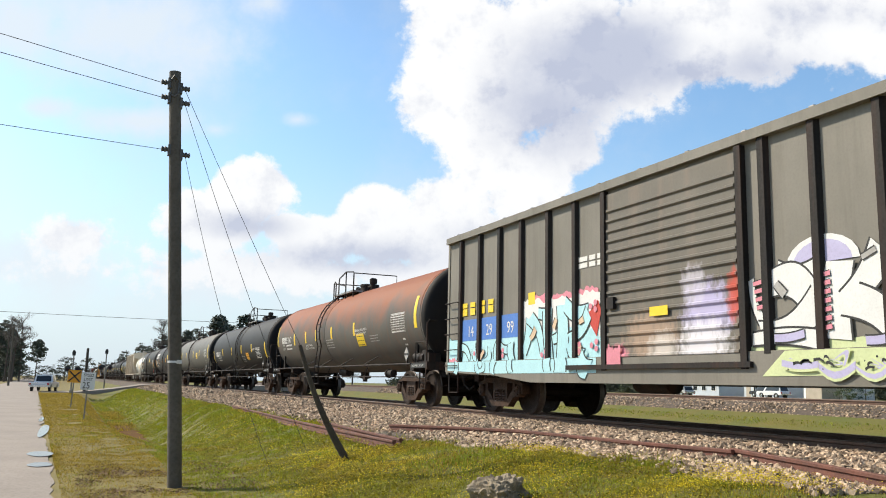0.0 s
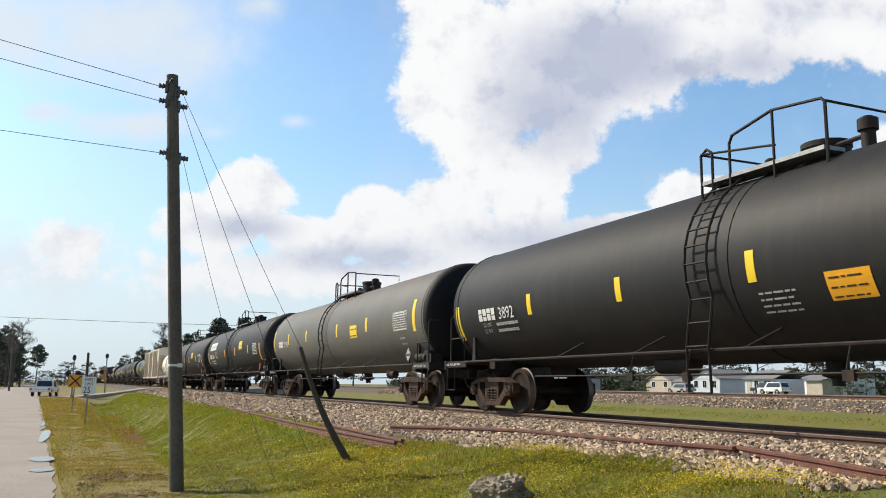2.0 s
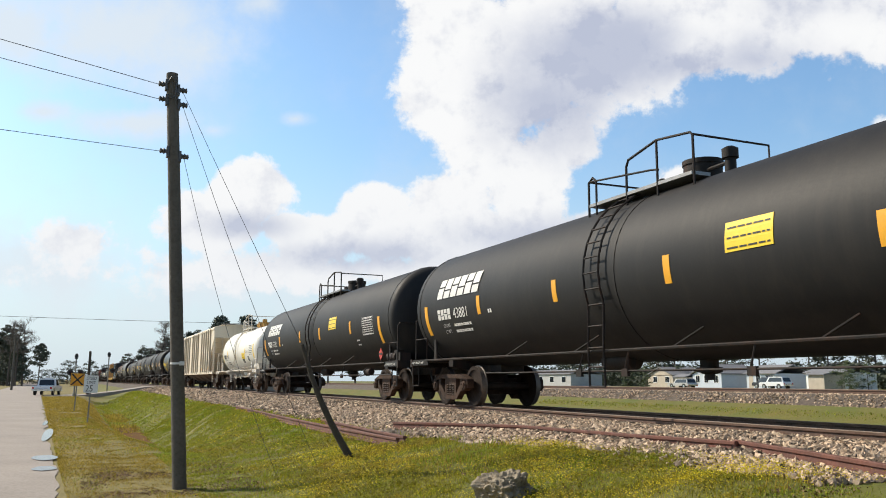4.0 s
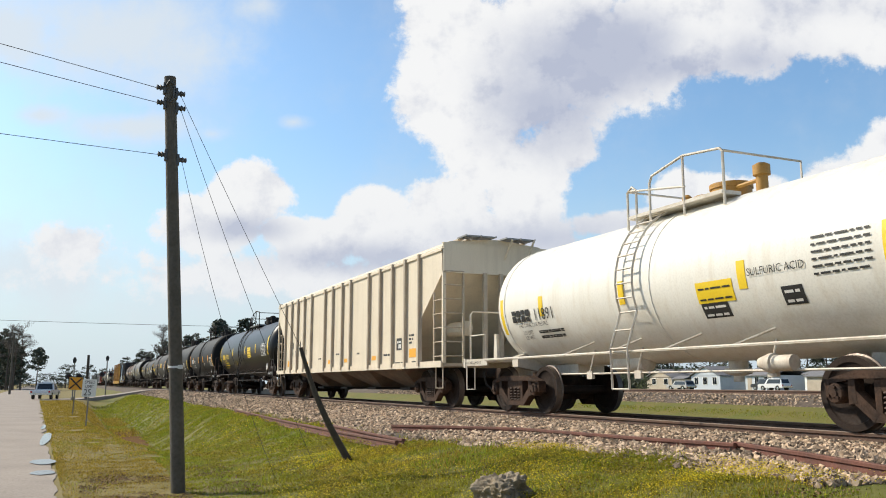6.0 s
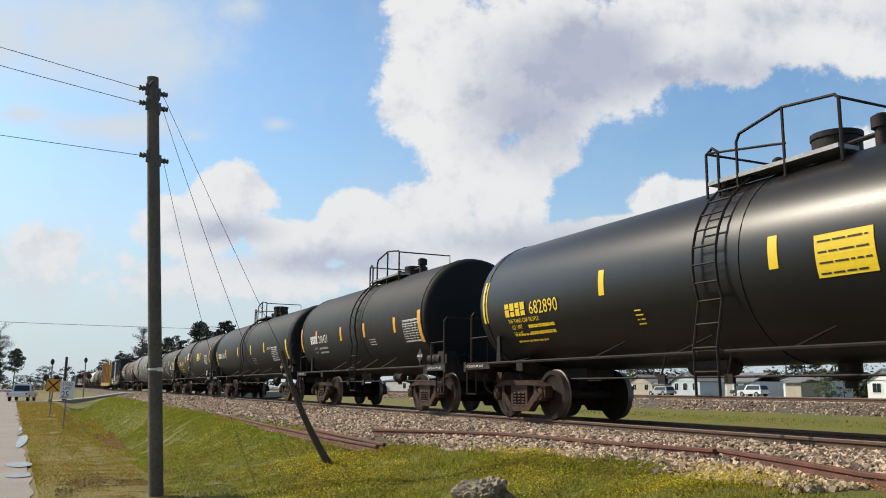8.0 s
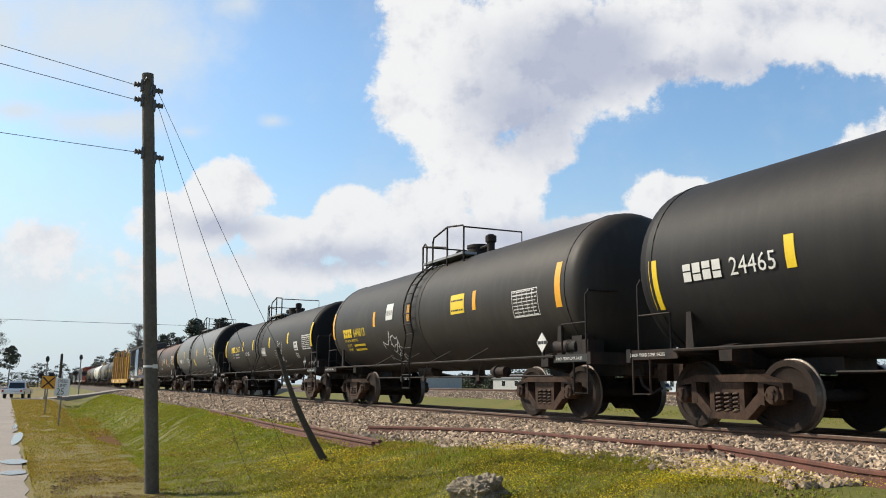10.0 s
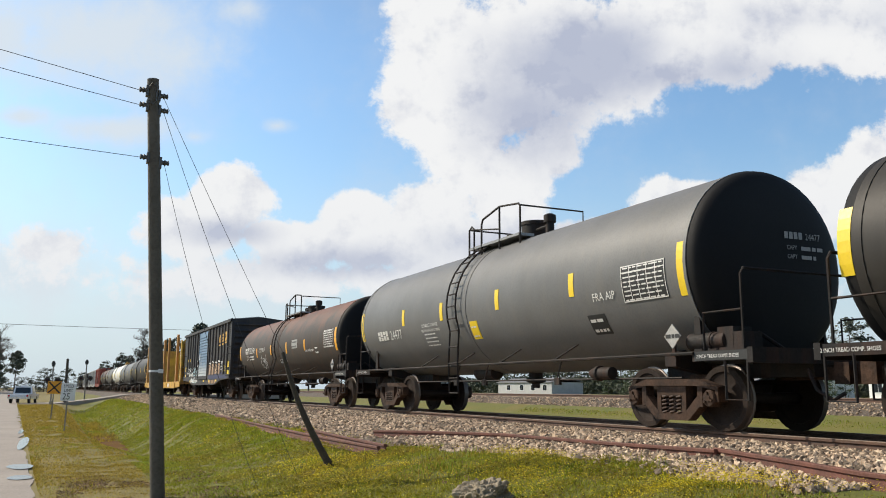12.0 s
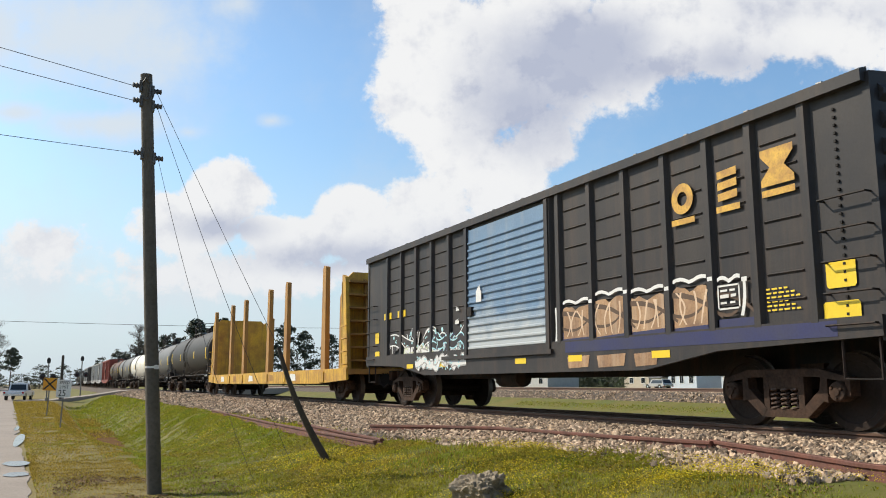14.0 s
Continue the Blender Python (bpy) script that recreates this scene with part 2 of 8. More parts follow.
RUST = (0.20, 0.075, 0.035)
DIRT = (0.085, 0.07, 0.055)
M = {
    "tank_black": mat("black tank paint", (0.014, 0.014, 0.015), (0.028, 0.026, 0.025), 0.58, scale=0.8, streak=(DIRT, 0.14), bump=0.0, spec=0.22),
    "tank_gloss": mat("glossy black tank paint", (0.009, 0.009, 0.010), (0.017, 0.016, 0.016), 0.36, scale=0.8, streak=(DIRT, 0.06), bump=0.0, spec=0.35),
    "tank_rust": mat("rust-topped grey tank paint", (0.10, 0.095, 0.085), (0.15, 0.135, 0.115), 0.6, scale=0.9, streak=(RUST, 0.35), top=((0.26, 0.085, 0.035), 2.45, 3.3, 0.95), bump=0.0, spec=0.22),
    "tank_grey": mat("grey tank paint", (0.14, 0.135, 0.12), (0.095, 0.09, 0.08), 0.55, scale=0.8, streak=(DIRT, 0.3), top=((0.25, 0.11, 0.06), 3.6, 4.6, 0.9), bump=0.0, spec=0.22),
    "tank_light": mat("pale grey tank paint", (0.165, 0.164, 0.162), (0.11, 0.108, 0.105), 0.5, scale=0.8, streak=((0.2, 0.18, 0.15), 0.3), top=((0.40, 0.24, 0.16), 4.0, 5.0, 0.6), bump=0.0, spec=0.22),
    "tank_brown": mat("brown weathered tank paint", (0.055, 0.048, 0.042), (0.085, 0.065, 0.05), 0.6, scale=0.9, streak=(RUST, 0.3), top=((0.20, 0.08, 0.05), 2.8, 3.9, 0.9), bump=0.0, spec=0.22),
    "tank_dusty": mat("dusty black tank paint", (0.032, 0.029, 0.026), (0.055, 0.047, 0.04), 0.55, scale=0.8, streak=(DIRT, 0.3), top=((0.10, 0.065, 0.05), 3.6, 4.6, 0.7), bump=0.0, spec=0.22),
    "tank_white": mat("white tank paint", (0.80, 0.78, 0.72), (0.72, 0.69, 0.60), 0.45, scale=0.8, streak=((0.45, 0.33, 0.18), 0.3), bump=0.0),
    "white_frame": mat("weathered white frame paint", (0.66, 0.62, 0.54), (0.45, 0.38, 0.29), 0.6, scale=3, streak=(RUST, 0.35), bump=0.05),
    # near-black, laid over both heads of a tank
    "head_black": mat("near-black tank head", (0.008, 0.008, 0.009), (0.014, 0.013, 0.013), 0.7, scale=1.0, bump=0.03, spec=0.22),
    "frame_black": mat("black underframe", (0.016, 0.015, 0.015), (0.035, 0.028, 0.024), 0.7, scale=3, streak=(RUST, 0.2), spec=0.22),
    "truck": mat("rusty cast steel", (0.075, 0.042, 0.027), (0.022, 0.015, 0.012), 0.8, scale=5, amount=0.9, bump=0.3, spec=0.22),
    "spring": mat("dark spring steel", (0.09, 0.055, 0.04), None, 0.7, scale=8),
    "wheel": mat("brown wheel steel", (0.034, 0.023, 0.018), (0.018, 0.014, 0.012), 0.75, scale=5, spec=0.15),
    "tread": mat("worn wheel tread", (0.16, 0.13, 0.11), None, 0.45, metal=0.4, scale=6),
    "yellow": mat("yellow reflective tape", (0.85, 0.60, 0.02), (0.75, 0.50, 0.02), 0.45, scale=6, amount=0.4, bump=0.0),
    "orange": mat("amber reflective tape", (0.85, 0.40, 0.02), None, 0.45, scale=6, amount=0.3, bump=0.0),
    "white": mat("white stencil paint", (0.72, 0.71, 0.68), (0.55, 0.54, 0.5), 0.6, scale=8, amount=0.5, bump=0.0),
    "grey_mark": mat("faded white stencil paint", (0.40, 0.39, 0.37), (0.25, 0.24, 0.23), 0.7, scale=8, amount=0.6, bump=0.0),
    "black": mat("black stencil paint", (0.02, 0.02, 0.02), None, 0.6, scale=6, bump=0.0),
    "box_black": mat("faded black car side", (0.19, 0.178, 0.152), (0.26, 0.24, 0.205), 0.6, scale=0.9, streak=(DIRT, 0.35), bump=0.05, spec=0.22),
    "door_wash": mat("black door with washed-out lilac and tan spray", (0.15, 0.138, 0.118), (0.20, 0.18, 0.15), 0.6, scale=0.9, streak=((0.30, 0.22, 0.17), 0.4), bump=0.04, spec=0.22, blots=(((0.42, 0.30, 0.22), 0.35, 1.45, 0.75, 0.42, 0.75), ((0.62, 0.58, 0.55), 0.1, 1.15, 0.4, 0.4, 0.7), ((0.50, 0.46, 0.68), -0.95, 1.75, 0.6, 0.5, 0.85), ((0.72, 0.70, 0.74), -0.85, 1.25, 0.6, 0.45, 0.85), ((0.60, 0.57, 0.66), -0.65, 2.15, 0.3, 0.35, 0.6), ((0.70, 0.25, 0.32), 1.3, 1.05, 0.4, 0.3, 0.9), ((0.55, 0.08, 0.05), -1.5, 1.95, 0.16, 0.4, 0.8))),
    "box_navy": mat("dark navy car side", (0.034, 0.034, 0.038), (0.062, 0.054, 0.050), 0.55, scale=0.9, amount=0.9, streak=((0.13, 0.085, 0.058), 0.35), bump=0.05, spec=0.22),
    "blue": mat("blue paint", (0.07, 0.20, 0.58), (0.05, 0.14, 0.42), 0.55, scale=3, bump=0.02),
    "door_blue": mat("pale blue door paint with washed-out white spray", (0.15, 0.25, 0.38), (0.10, 0.17, 0.27), 0.5, scale=1.5, streak=((0.34, 0.34, 0.33), 0.35), top=((0.60, 0.60, 0.56), 2.15, 1.6, 0.62), bump=0.03),
    "deep_blue": mat("deep blue sill paint", (0.016, 0.02, 0.10), (0.035, 0.034, 0.06), 0.55, scale=2, bump=0.02),
    "hopper": mat("beige hopper paint", (0.72, 0.63, 0.49), (0.62, 0.53, 0.40), 0.55, scale=0.8, amount=0.5, streak=((0.40, 0.33, 0.24), 0.3), bump=0.04),
    # bays: shade under the sill is put into this dark base; rust runs over it
    "bay": mat("shade-darkened rusty hopper bay", (0.17, 0.13, 0.10), (0.09, 0.065, 0.05), 0.8, scale=2, amount=0.9, streak=(RUST, 0.4), bump=0.08),
    "hopper_post": mat("weathered beige post", (0.50, 0.43, 0.33), (0.36, 0.29, 0.22), 0.65, scale=2, streak=(RUST, 0.25), bump=0.05),
    "galv": mat("galvanised grating", (0.30, 0.30, 0.30), (0.2, 0.18, 0.16), 0.5, metal=0.6, scale=6),
    "flat_yellow": mat("worn yellow car paint", (0.72, 0.43, 0.035), (0.40, 0.20, 0.035), 0.6, scale=1.6, amount=1.0, streak=((0.12, 0.06, 0.03), 0.75), bump=0.06),
    "stake": mat("wooden-brown stake paint", (0.42, 0.22, 0.05), (0.24, 0.12, 0.04), 0.7, scale=2, streak=(RUST, 0.4), bump=0.06),
    "box_red": mat("oxide red car side", (0.30, 0.055, 0.035), (0.2, 0.05, 0.03), 0.6, scale=1.0, streak=(DIRT, 0.2), bump=0.04),
    "box_pale": mat("pale grey car side", (0.45, 0.45, 0.45), (0.36, 0.35, 0.33), 0.6, scale=1.0, streak=(DIRT, 0.2), bump=0.04),
    "brass": mat("ochre valve paint", (0.45, 0.24, 0.04), (0.3, 0.15, 0.04), 0.55, scale=6),
    "rail": mat("rusty rail steel", (0.12, 0.060, 0.036), (0.06, 0.036, 0.026), 0.75, scale=3, amount=0.9, bump=0.2),
    "old_rail": mat("red-rusted loose rail", (0.16, 0.060, 0.040), (0.085, 0.038, 0.028), 0.8, scale=4, amount=0.9, bump=0.25),
    "railhead": mat("worn rail head", (0.13, 0.09, 0.065), (0.08, 0.055, 0.04), 0.6, metal=0.3, scale=4),
    "tie": mat("creosoted tie wood", (0.09, 0.07, 0.055), (0.14, 0.11, 0.09), 0.85, scale=3, bump=0.4, rand=0.3),
    "ballast": mat("ballast bed", (0.13, 0.10, 0.075), (0.06, 0.046, 0.036), 0.95, scale=6, fine=22, amount=1.0, bump=0.9),
    "stone": mat("crushed ballast stone", (0.52, 0.40, 0.285), (0.22, 0.145, 0.09), 0.9, scale=7, amount=0.9, bump=0.3, island=0.75),
    "soil": mat("grassy soil", (0.10, 0.115, 0.012), (0.16, 0.125, 0.022), 0.95, scale=0.7, fine=14, amount=0.9, bump=0.8, across=((0.22, 0.165, 0.045), (0.165, 0.135, 0.03), 1.0, 2.6)),
    "road": mat("worn pale asphalt", (0.32, 0.275, 0.235), (0.245, 0.21, 0.18), 0.9, scale=0.5, fine=18, amount=0.8, bump=0.25),
    "water": mat("rain puddle", (0.05, 0.045, 0.04), None, 0.04, scale=2, amount=0.2, bump=0.0),
    "mud_water": mat("muddy ditch water", (0.15, 0.075, 0.018), (0.085, 0.045, 0.012), 0.6, spec=0.02, scale=1, amount=0.6, bump=0.0),
    "pole": mat("weathered grey pole wood", (0.125, 0.108, 0.085), (0.075, 0.065, 0.05), 0.85, scale=1.5, fine=20, amount=0.8, streak=((0.07, 0.06, 0.05), 0.6), bump=0.5),
    "post": mat("dark weathered post wood", (0.075, 0.06, 0.045), (0.04, 0.035, 0.03), 0.85, scale=3, bump=0.4),
    "wire": mat("dark wire", (0.05, 0.05, 0.05), None, 0.6, scale=4, bump=0.0),
    "iron": mat("dark galvanised fitting", (0.12, 0.12, 0.12), None, 0.6, metal=0.5, scale=6),
    "rock": mat("broken concrete lump", (0.36, 0.295, 0.205), (0.15, 0.12, 0.08), 0.95, scale=7, fine=34, amount=1.0, bump=0.8),
    "sign_white": mat("white sign face", (0.86, 0.86, 0.84), (0.65, 0.65, 0.62), 0.5, scale=3, amount=0.3, bump=0.0),
    "sign_amber": mat("amber warning sign face", (0.80, 0.36, 0.02), (0.7, 0.3, 0.02), 0.5, scale=3, amount=0.3, bump=0.0),
    "metal": mat("galvanised sign post", (0.25, 0.24, 0.22), None, 0.5, metal=0.6, scale=5),
    "bark": mat("grey-brown bark", (0.10, 0.08, 0.065), (0.06, 0.05, 0.04), 0.9, scale=3, bump=0.5),
    # distance haze is mixed into the needles' base colour, paler than the foliage itself
    "needles": mat("haze-paled pine foliage", (0.075, 0.088, 0.058), (0.05, 0.062, 0.042), 0.8, scale=0.6, amount=0.8, island=0.45, bump=0.0),
    "twigs": mat("bare grey twigs", (0.16, 0.14, 0.125), (0.10, 0.09, 0.08), 0.9, scale=1.0, island=0.3, bump=0.0),
    "leaves": mat("green shrub foliage", (0.06, 0.085, 0.025), (0.04, 0.06, 0.02), 0.8, scale=0.6, amount=0.8, island=0.4, bump=0.0),
    "grass": mat("grass blades", (0.22, 0.28, 0.016), (0.34, 0.30, 0.03), 0.75, scale=0.8, fine=3.0, amount=1.0, island=0.5, bump=0.0, thin=0.4),
    "dry_grass": mat("dry straw blades", (0.40, 0.29, 0.045), (0.30, 0.225, 0.032), 0.8, scale=0.8, fine=3.0, amount=1.0, island=0.5, bump=0.0, thin=0.4),
    "low_leaf": mat("low weed leaves", (0.19, 0.20, 0.010), (0.34, 0.25, 0.018), 0.7, scale=1.2, fine=4.0, amount=1.0, island=0.6, bump=0.0, thin=0.4),
    "litter": mat("dead leaf litter", (0.22, 0.13, 0.065), (0.13, 0.085, 0.05), 0.85, scale=2, fine=6.0, amount=0.9, island=0.6, bump=0.0),
    "flower": mat("tiny yellow flowers", (0.78, 0.62, 0.02), None, 0.7, scale=2, island=0.2, bump=0.0, thin=0.4),
    "siding": mat("pale blue-white house siding", (0.55, 0.60, 0.66), (0.48, 0.52, 0.58), 0.6, scale=1, bump=0.1),
    "siding_tan": mat("tan house siding", (0.50, 0.43, 0.34), None, 0.7, scale=1, bump=0.1),
    "roofing": mat("grey shingle roofing", (0.20, 0.20, 0.21), (0.14, 0.14, 0.15), 0.85, scale=2, bump=0.2),
    "pane": mat("dark window pane", (0.02, 0.025, 0.03), None, 0.06, scale=2, amount=0.1, bump=0.0),
    "car_white": mat("white car paint", (0.75, 0.75, 0.76), None, 0.25, scale=2, amount=0.1, bump=0.0, coat=0.6),
    "car_dark": mat("dark car paint", (0.05, 0.055, 0.065), None, 0.25, scale=2, amount=0.1, bump=0.0, coat=0.6),
    "tyre": mat("tyre rubber", (0.02, 0.02, 0.02), None, 0.85, scale=6, bump=0.1),
    "tail_lamp": mat("red lamp lens", (0.45, 0.02, 0.02), None, 0.2, scale=6, amount=0.1, bump=0.0),
    "chrome": mat("dull chrome", (0.6, 0.6, 0.6), None, 0.25, metal=0.95, scale=4, amount=0.2, bump=0.0),
    "spray_cyan": mat("pale cyan spray paint", (0.45, 0.72, 0.76), (0.34, 0.60, 0.68), 0.6, scale=3, amount=0.7, bump=0.0),
    "spray_white": mat("white spray paint", (0.74, 0.74, 0.72), (0.60, 0.60, 0.60), 0.6, scale=3, amount=0.5, bump=0.0),
    "spray_lilac": mat("lilac spray paint", (0.48, 0.45, 0.66), (0.38, 0.35, 0.55), 0.6, scale=3, amount=0.6, bump=0.0),
    "spray_pink": mat("pink spray paint", (0.70, 0.25, 0.32), (0.55, 0.18, 0.22), 0.6, scale=4, amount=0.6, bump=0.0),
    "spray_tan": mat("tan spray paint", (0.44, 0.26, 0.13), (0.20, 0.11, 0.06), 0.6, scale=3, amount=1.0, streak=((0.62, 0.50, 0.36), 0.5), bump=0.0),
    "spray_lime": mat("pale lime spray paint", (0.60, 0.66, 0.35), (0.48, 0.54, 0.30), 0.6, scale=3, amount=0.6, bump=0.0),
    "spray_red": mat("red spray paint", (0.55, 0.05, 0.03), None, 0.6, scale=4, bump=0.0),
    "stake_dark": mat("dark brown spray paint", (0.10, 0.055, 0.03), (0.06, 0.035, 0.02), 0.6, scale=3, bump=0.0),
    "spray_pale": mat("pale buff spray paint", (0.66, 0.50, 0.34), (0.55, 0.38, 0.25), 0.6, scale=3, amount=0.7, bump=0.0),
    "gold": mat("gold stencil paint", (0.72, 0.42, 0.05), (0.34, 0.17, 0.04), 0.6, scale=5, amount=0.9, bump=0.0),
    "lens": mat("signal lens glass", (0.03, 0.01, 0.01), None, 0.1, scale=5, bump=0.0),
}


# ---- mesh helpers ----
def box(bm, x0, x1, y0, y1, z0, z1):
    v = [bm.verts.new(c) for c in ((x0, y0, z0), (x1, y0, z0), (x1, y1, z0), (x0, y1, z0), (x0, y0, z1), (x1, y0, z1), (x1, y1, z1), (x0, y1, z1))]
    for f in ((0, 3, 2, 1), (4, 5, 6, 7), (0, 1, 5, 4), (1, 2, 6, 5), (2, 3, 7, 6), (3, 0, 4, 7)):
        bm.faces.new([v[i] for i in f])
    return v


def loft(bm, rings, caps=True):
    """Rings of equally many points, joined by faces."""
    vs = [[bm.verts.new(p) for p in ring] for ring in rings]
    n = len(vs[0])
    for a, b in zip(vs, vs[1:]):
        for i in range(n):
            bm.faces.new((a[i], a[(i + 1) % n], b[(i + 1) % n], b[i]))
    if caps:
        bm.faces.new(vs[0][::-1])
        bm.faces.new(vs[-1])


def prism(bm, outline, lo, hi, axis=0):
    """An outline of pairs, pushed along an axis from lo to hi."""
    def at(p, h):
        c = list(p)
        c.insert(axis, h)
        return c
    loft(bm, [[at(p, lo) for p in outline], [at(p, hi) for p in outline]])


def sweep(bm, pts, r, seg=6, radii=None):
    """A round bar along a line of points."""
    pts = [Vector(p) for p in pts]
    rings = []
    for i, p in enumerate(pts):
        d = (pts[min(i + 1, len(pts) - 1)] - pts[max(i - 1, 0)]).normalized()
        side = d.orthogonal().normalized() if abs(d.z) > 0.95 or abs(d.z) < 1e-6 else d.cross(Vector((0, 0, 1))).normalized()
        if i == 0:
            first = side
        else:
            side = (first - d * first.dot(d))
            side = side.normalized() if side.length > 1e-4 else d.orthogonal().normalized()
            first = side
        up = d.cross(side)
        k = radii[i] if radii else r
        rings.append([p + (side * math.cos(a) + up * math.sin(a)) * k for a in (2 * math.pi * j / seg for j in range(seg))])
    loft(bm, rings)


def lathe(bm, profile, seg, centre=(0, 0, 0), axis="y"):
    """Radius and height pairs turned round an axis."""
    rings = []
    for r, h in profile:
        ring = []
        for j in range(seg):
            a = 2 * math.pi * j / seg
            c, s = r * math.cos(a), r * math.sin(a)
            p = {"y": (c, h, s), "x": (h, c, s), "z": (c, s, h)}[axis]
            ring.append((centre[0] + p[0], centre[1] + p[1], centre[2] + p[2]))
        rings.append(ring)
    loft(bm, rings, caps=profile[0] != profile[-1])


def wrap(bm, R, cz, y0, y1, a0, a1, out=0.006, steps=6, side=-1):
    """A thin curved plate on a barrel along y: angles in degrees above its middle height."""
    rings = []
    for i in range(steps + 1):
        a = radians(a0 + (a1 - a0) * i / steps)
        ring = []
        for k, y in ((R - 0.01, y0), (R + out, y0), (R + out, y1), (R - 0.01, y1)):
            ring.append((side * k * math.cos(a), y, cz + k * math.sin(a)))
        rings.append(ring)
    loft(bm, rings)


def link(name, me, parent=None, label="", m=None):
    ob = new(name, me)
    if parent:
        ob.parent = parent
    if m is not None:
        ob.matrix_basis = m
    if label:
        ob["label"] = label
    return ob


def mesh_of(name, bm, materials, smooth=False, angle=40):
    bmesh.ops.recalc_face_normals(bm, faces=bm.faces)
    if smooth:
        for f in bm.faces:
            f.smooth = True
        for e in bm.edges:
            if len(e.link_faces) == 2 and e.calc_face_angle(0) > radians(angle):
                e.smooth = False
    me = bpy.data.meshes.new(name)
    bm.to_mesh(me)
    bm.free()
    for m in materials if isinstance(materials, (list, tuple)) else [materials]:
        me.materials.append(m)
    return me


def part(name, bm, material, parent, label="", smooth=False, m=None):
    return link(name, mesh_of(name, bm, material, smooth), parent, label, m)


def thing(name, label, category, m=None, group="", kind=""):
    ob = new(name)
    ob.empty_display_size = 0.3
    if m is not None:
        ob.matrix_basis = m
    return tagged(ob, label, category, group, kind)


def solid(name, bm, material, label, category, m=None, group="", kind="", smooth=False):
    ob = link(name, mesh_of(name, bm, material, smooth), None, "", m)
    return tagged(ob, label, category, group, kind)


LETTERS = {}


def letters(body):
    """Vertices and faces of a line of writing, one unit high, in the built-in font."""
    if body not in LETTERS:
        cu = bpy.data.curves.new("writing", "FONT")
        cu.body, cu.size, cu.resolution_u = body, 1.0, 2
        ob = bpy.data.objects.new("writing", cu)
        me = bpy.data.meshes.new_from_object(ob)
        LETTERS[body] = ([tuple(v.co) for v in me.vertices], [tuple(p.vertices) for p in me.polygons])
        bpy.data.objects.remove(ob)
        bpy.data.curves.remove(cu)
        bpy.data.meshes.remove(me)
    return LETTERS[body]


def write(bm, body, size, place, stretch=1.0):
    """Writing laid on a surface: place(u, v) gives the point u metres along and v metres up."""
    vs, fs = letters(body)
    made = [bm.verts.new(place(x * size * stretch, y * size)) for x, y, _ in vs]
    for f in fs:
        try:
            bm.faces.new([made[i] for i in f])
        except ValueError:
            pass
    return max((x for x, _, _ in vs), default=0) * size * stretch


def bars(bm, widths, height, gap, place, slant=0.0, steps=1):
    """Plain bars in a row, in place of lettering that is not to be read."""
    u = 0.0
    for w in widths:
        for i in range(steps):
            v0, v1 = height * i / steps, height * (i + 1) / steps
            bm.faces.new([bm.verts.new(place(u + a + slant * b, b)) for a, b in ((0, v0), (w, v0), (w, v1), (0, v1))])
        u += w + gap
    return u


def frames(bm, widths, height, gap, place, slant=0.0):
    """Plain stacked blocks in a row, in place of a brand's letters."""
    u = 0.0
    for i, w in enumerate(widths):
        split = height * (0.40 if i % 2 else 0.58)
        for lo, hi in ((0, split - 0.04 * height), (split + 0.04 * height, height)):
            n = max(1, round((hi - lo) / 0.06))
            for k in range(n):
                b0, b1 = lo + (hi - lo) * k / n, lo + (hi - lo) * (k + 1) / n
                bm.faces.new([bm.verts.new(place(u + a + slant * b, b)) for a, b in ((0, b0), (w, b0), (w, b1), (0, b1))])
        u += w + gap
    return u


def on_barrel(R, cz, y, angle, out=0.008):
    """Writing on a barrel's near side: begins at y, at that many degrees above its middle, and runs towards -y."""
    def place(u, v):
        a = radians(angle) + v / R
        return (-(R + out) * math.cos(a), y - u, cz + (R + out) * math.sin(a))
    return place


def on_side(x, y, z):
    """Writing on a flat side that faces -x; it runs towards -y."""
    return lambda u, v: (x, y - u, z + v)


def on_end(x, y, z):
    """Writing on a face that faces -y; it runs towards +x."""
    return lambda u, v: (x + u, y, z + v)

# ---- ground ----
def smooth(a, b, x):
    t = min(1.0, max(0.0, (x - a) / (b - a)))
    return t * t * (3 - 2 * t)


RAIL_Z = 1.0          # top of the main rails
TRACK_X = 10.0        # middle of the main track
TRACK2_X = 27.0       # middle of the second track


def road_edge(y):
    return 0.39 - 0.0355 * y


def ground_z(x, y):
    """Height of the soil: flat verge, a ditch that fades out towards the viewer, the bank, and level grass beyond the tracks."""
    ditch = smooth(16.0, 31.0, y) * (1 - smooth(86.0, 91.0, y))
    lip = 1.2 * (1 - smooth(18.0, 42.0, y))      # the ditch swings away from the road towards the viewer
    near = (0.72 - 0.2 * smooth(9.0, 16.0, y)) * smooth(1.6, 6.2, x)
    far = -0.85 * smooth(0.35 + lip, 2.2 + lip, x) + 1.37 * smooth(2.7, 5.6, x)
    z = near * (1 - ditch) + far * ditch
    z -= 0.30 * smooth(12.5, 15.0, x) * (1 - smooth(22.0, 24.0, x))
    z += 0.30 * smooth(22.0, 24.5, x) - 0.2 * smooth(30.0, 33.0, x)
    if x < 6.5 and x > road_edge(y):
        z += 0.05 * (noise.noise((x * 0.8, y * 0.8, 0)) ) * smooth(0.2, 1.2, x - road_edge(y))
        z += 0.03 * noise.noise((x * 2.3, y * 2.3, 4)) * smooth(0.2, 1.2, x - road_edge(y))
    if x < road_edge(y):
        z -= 0.03
    return z


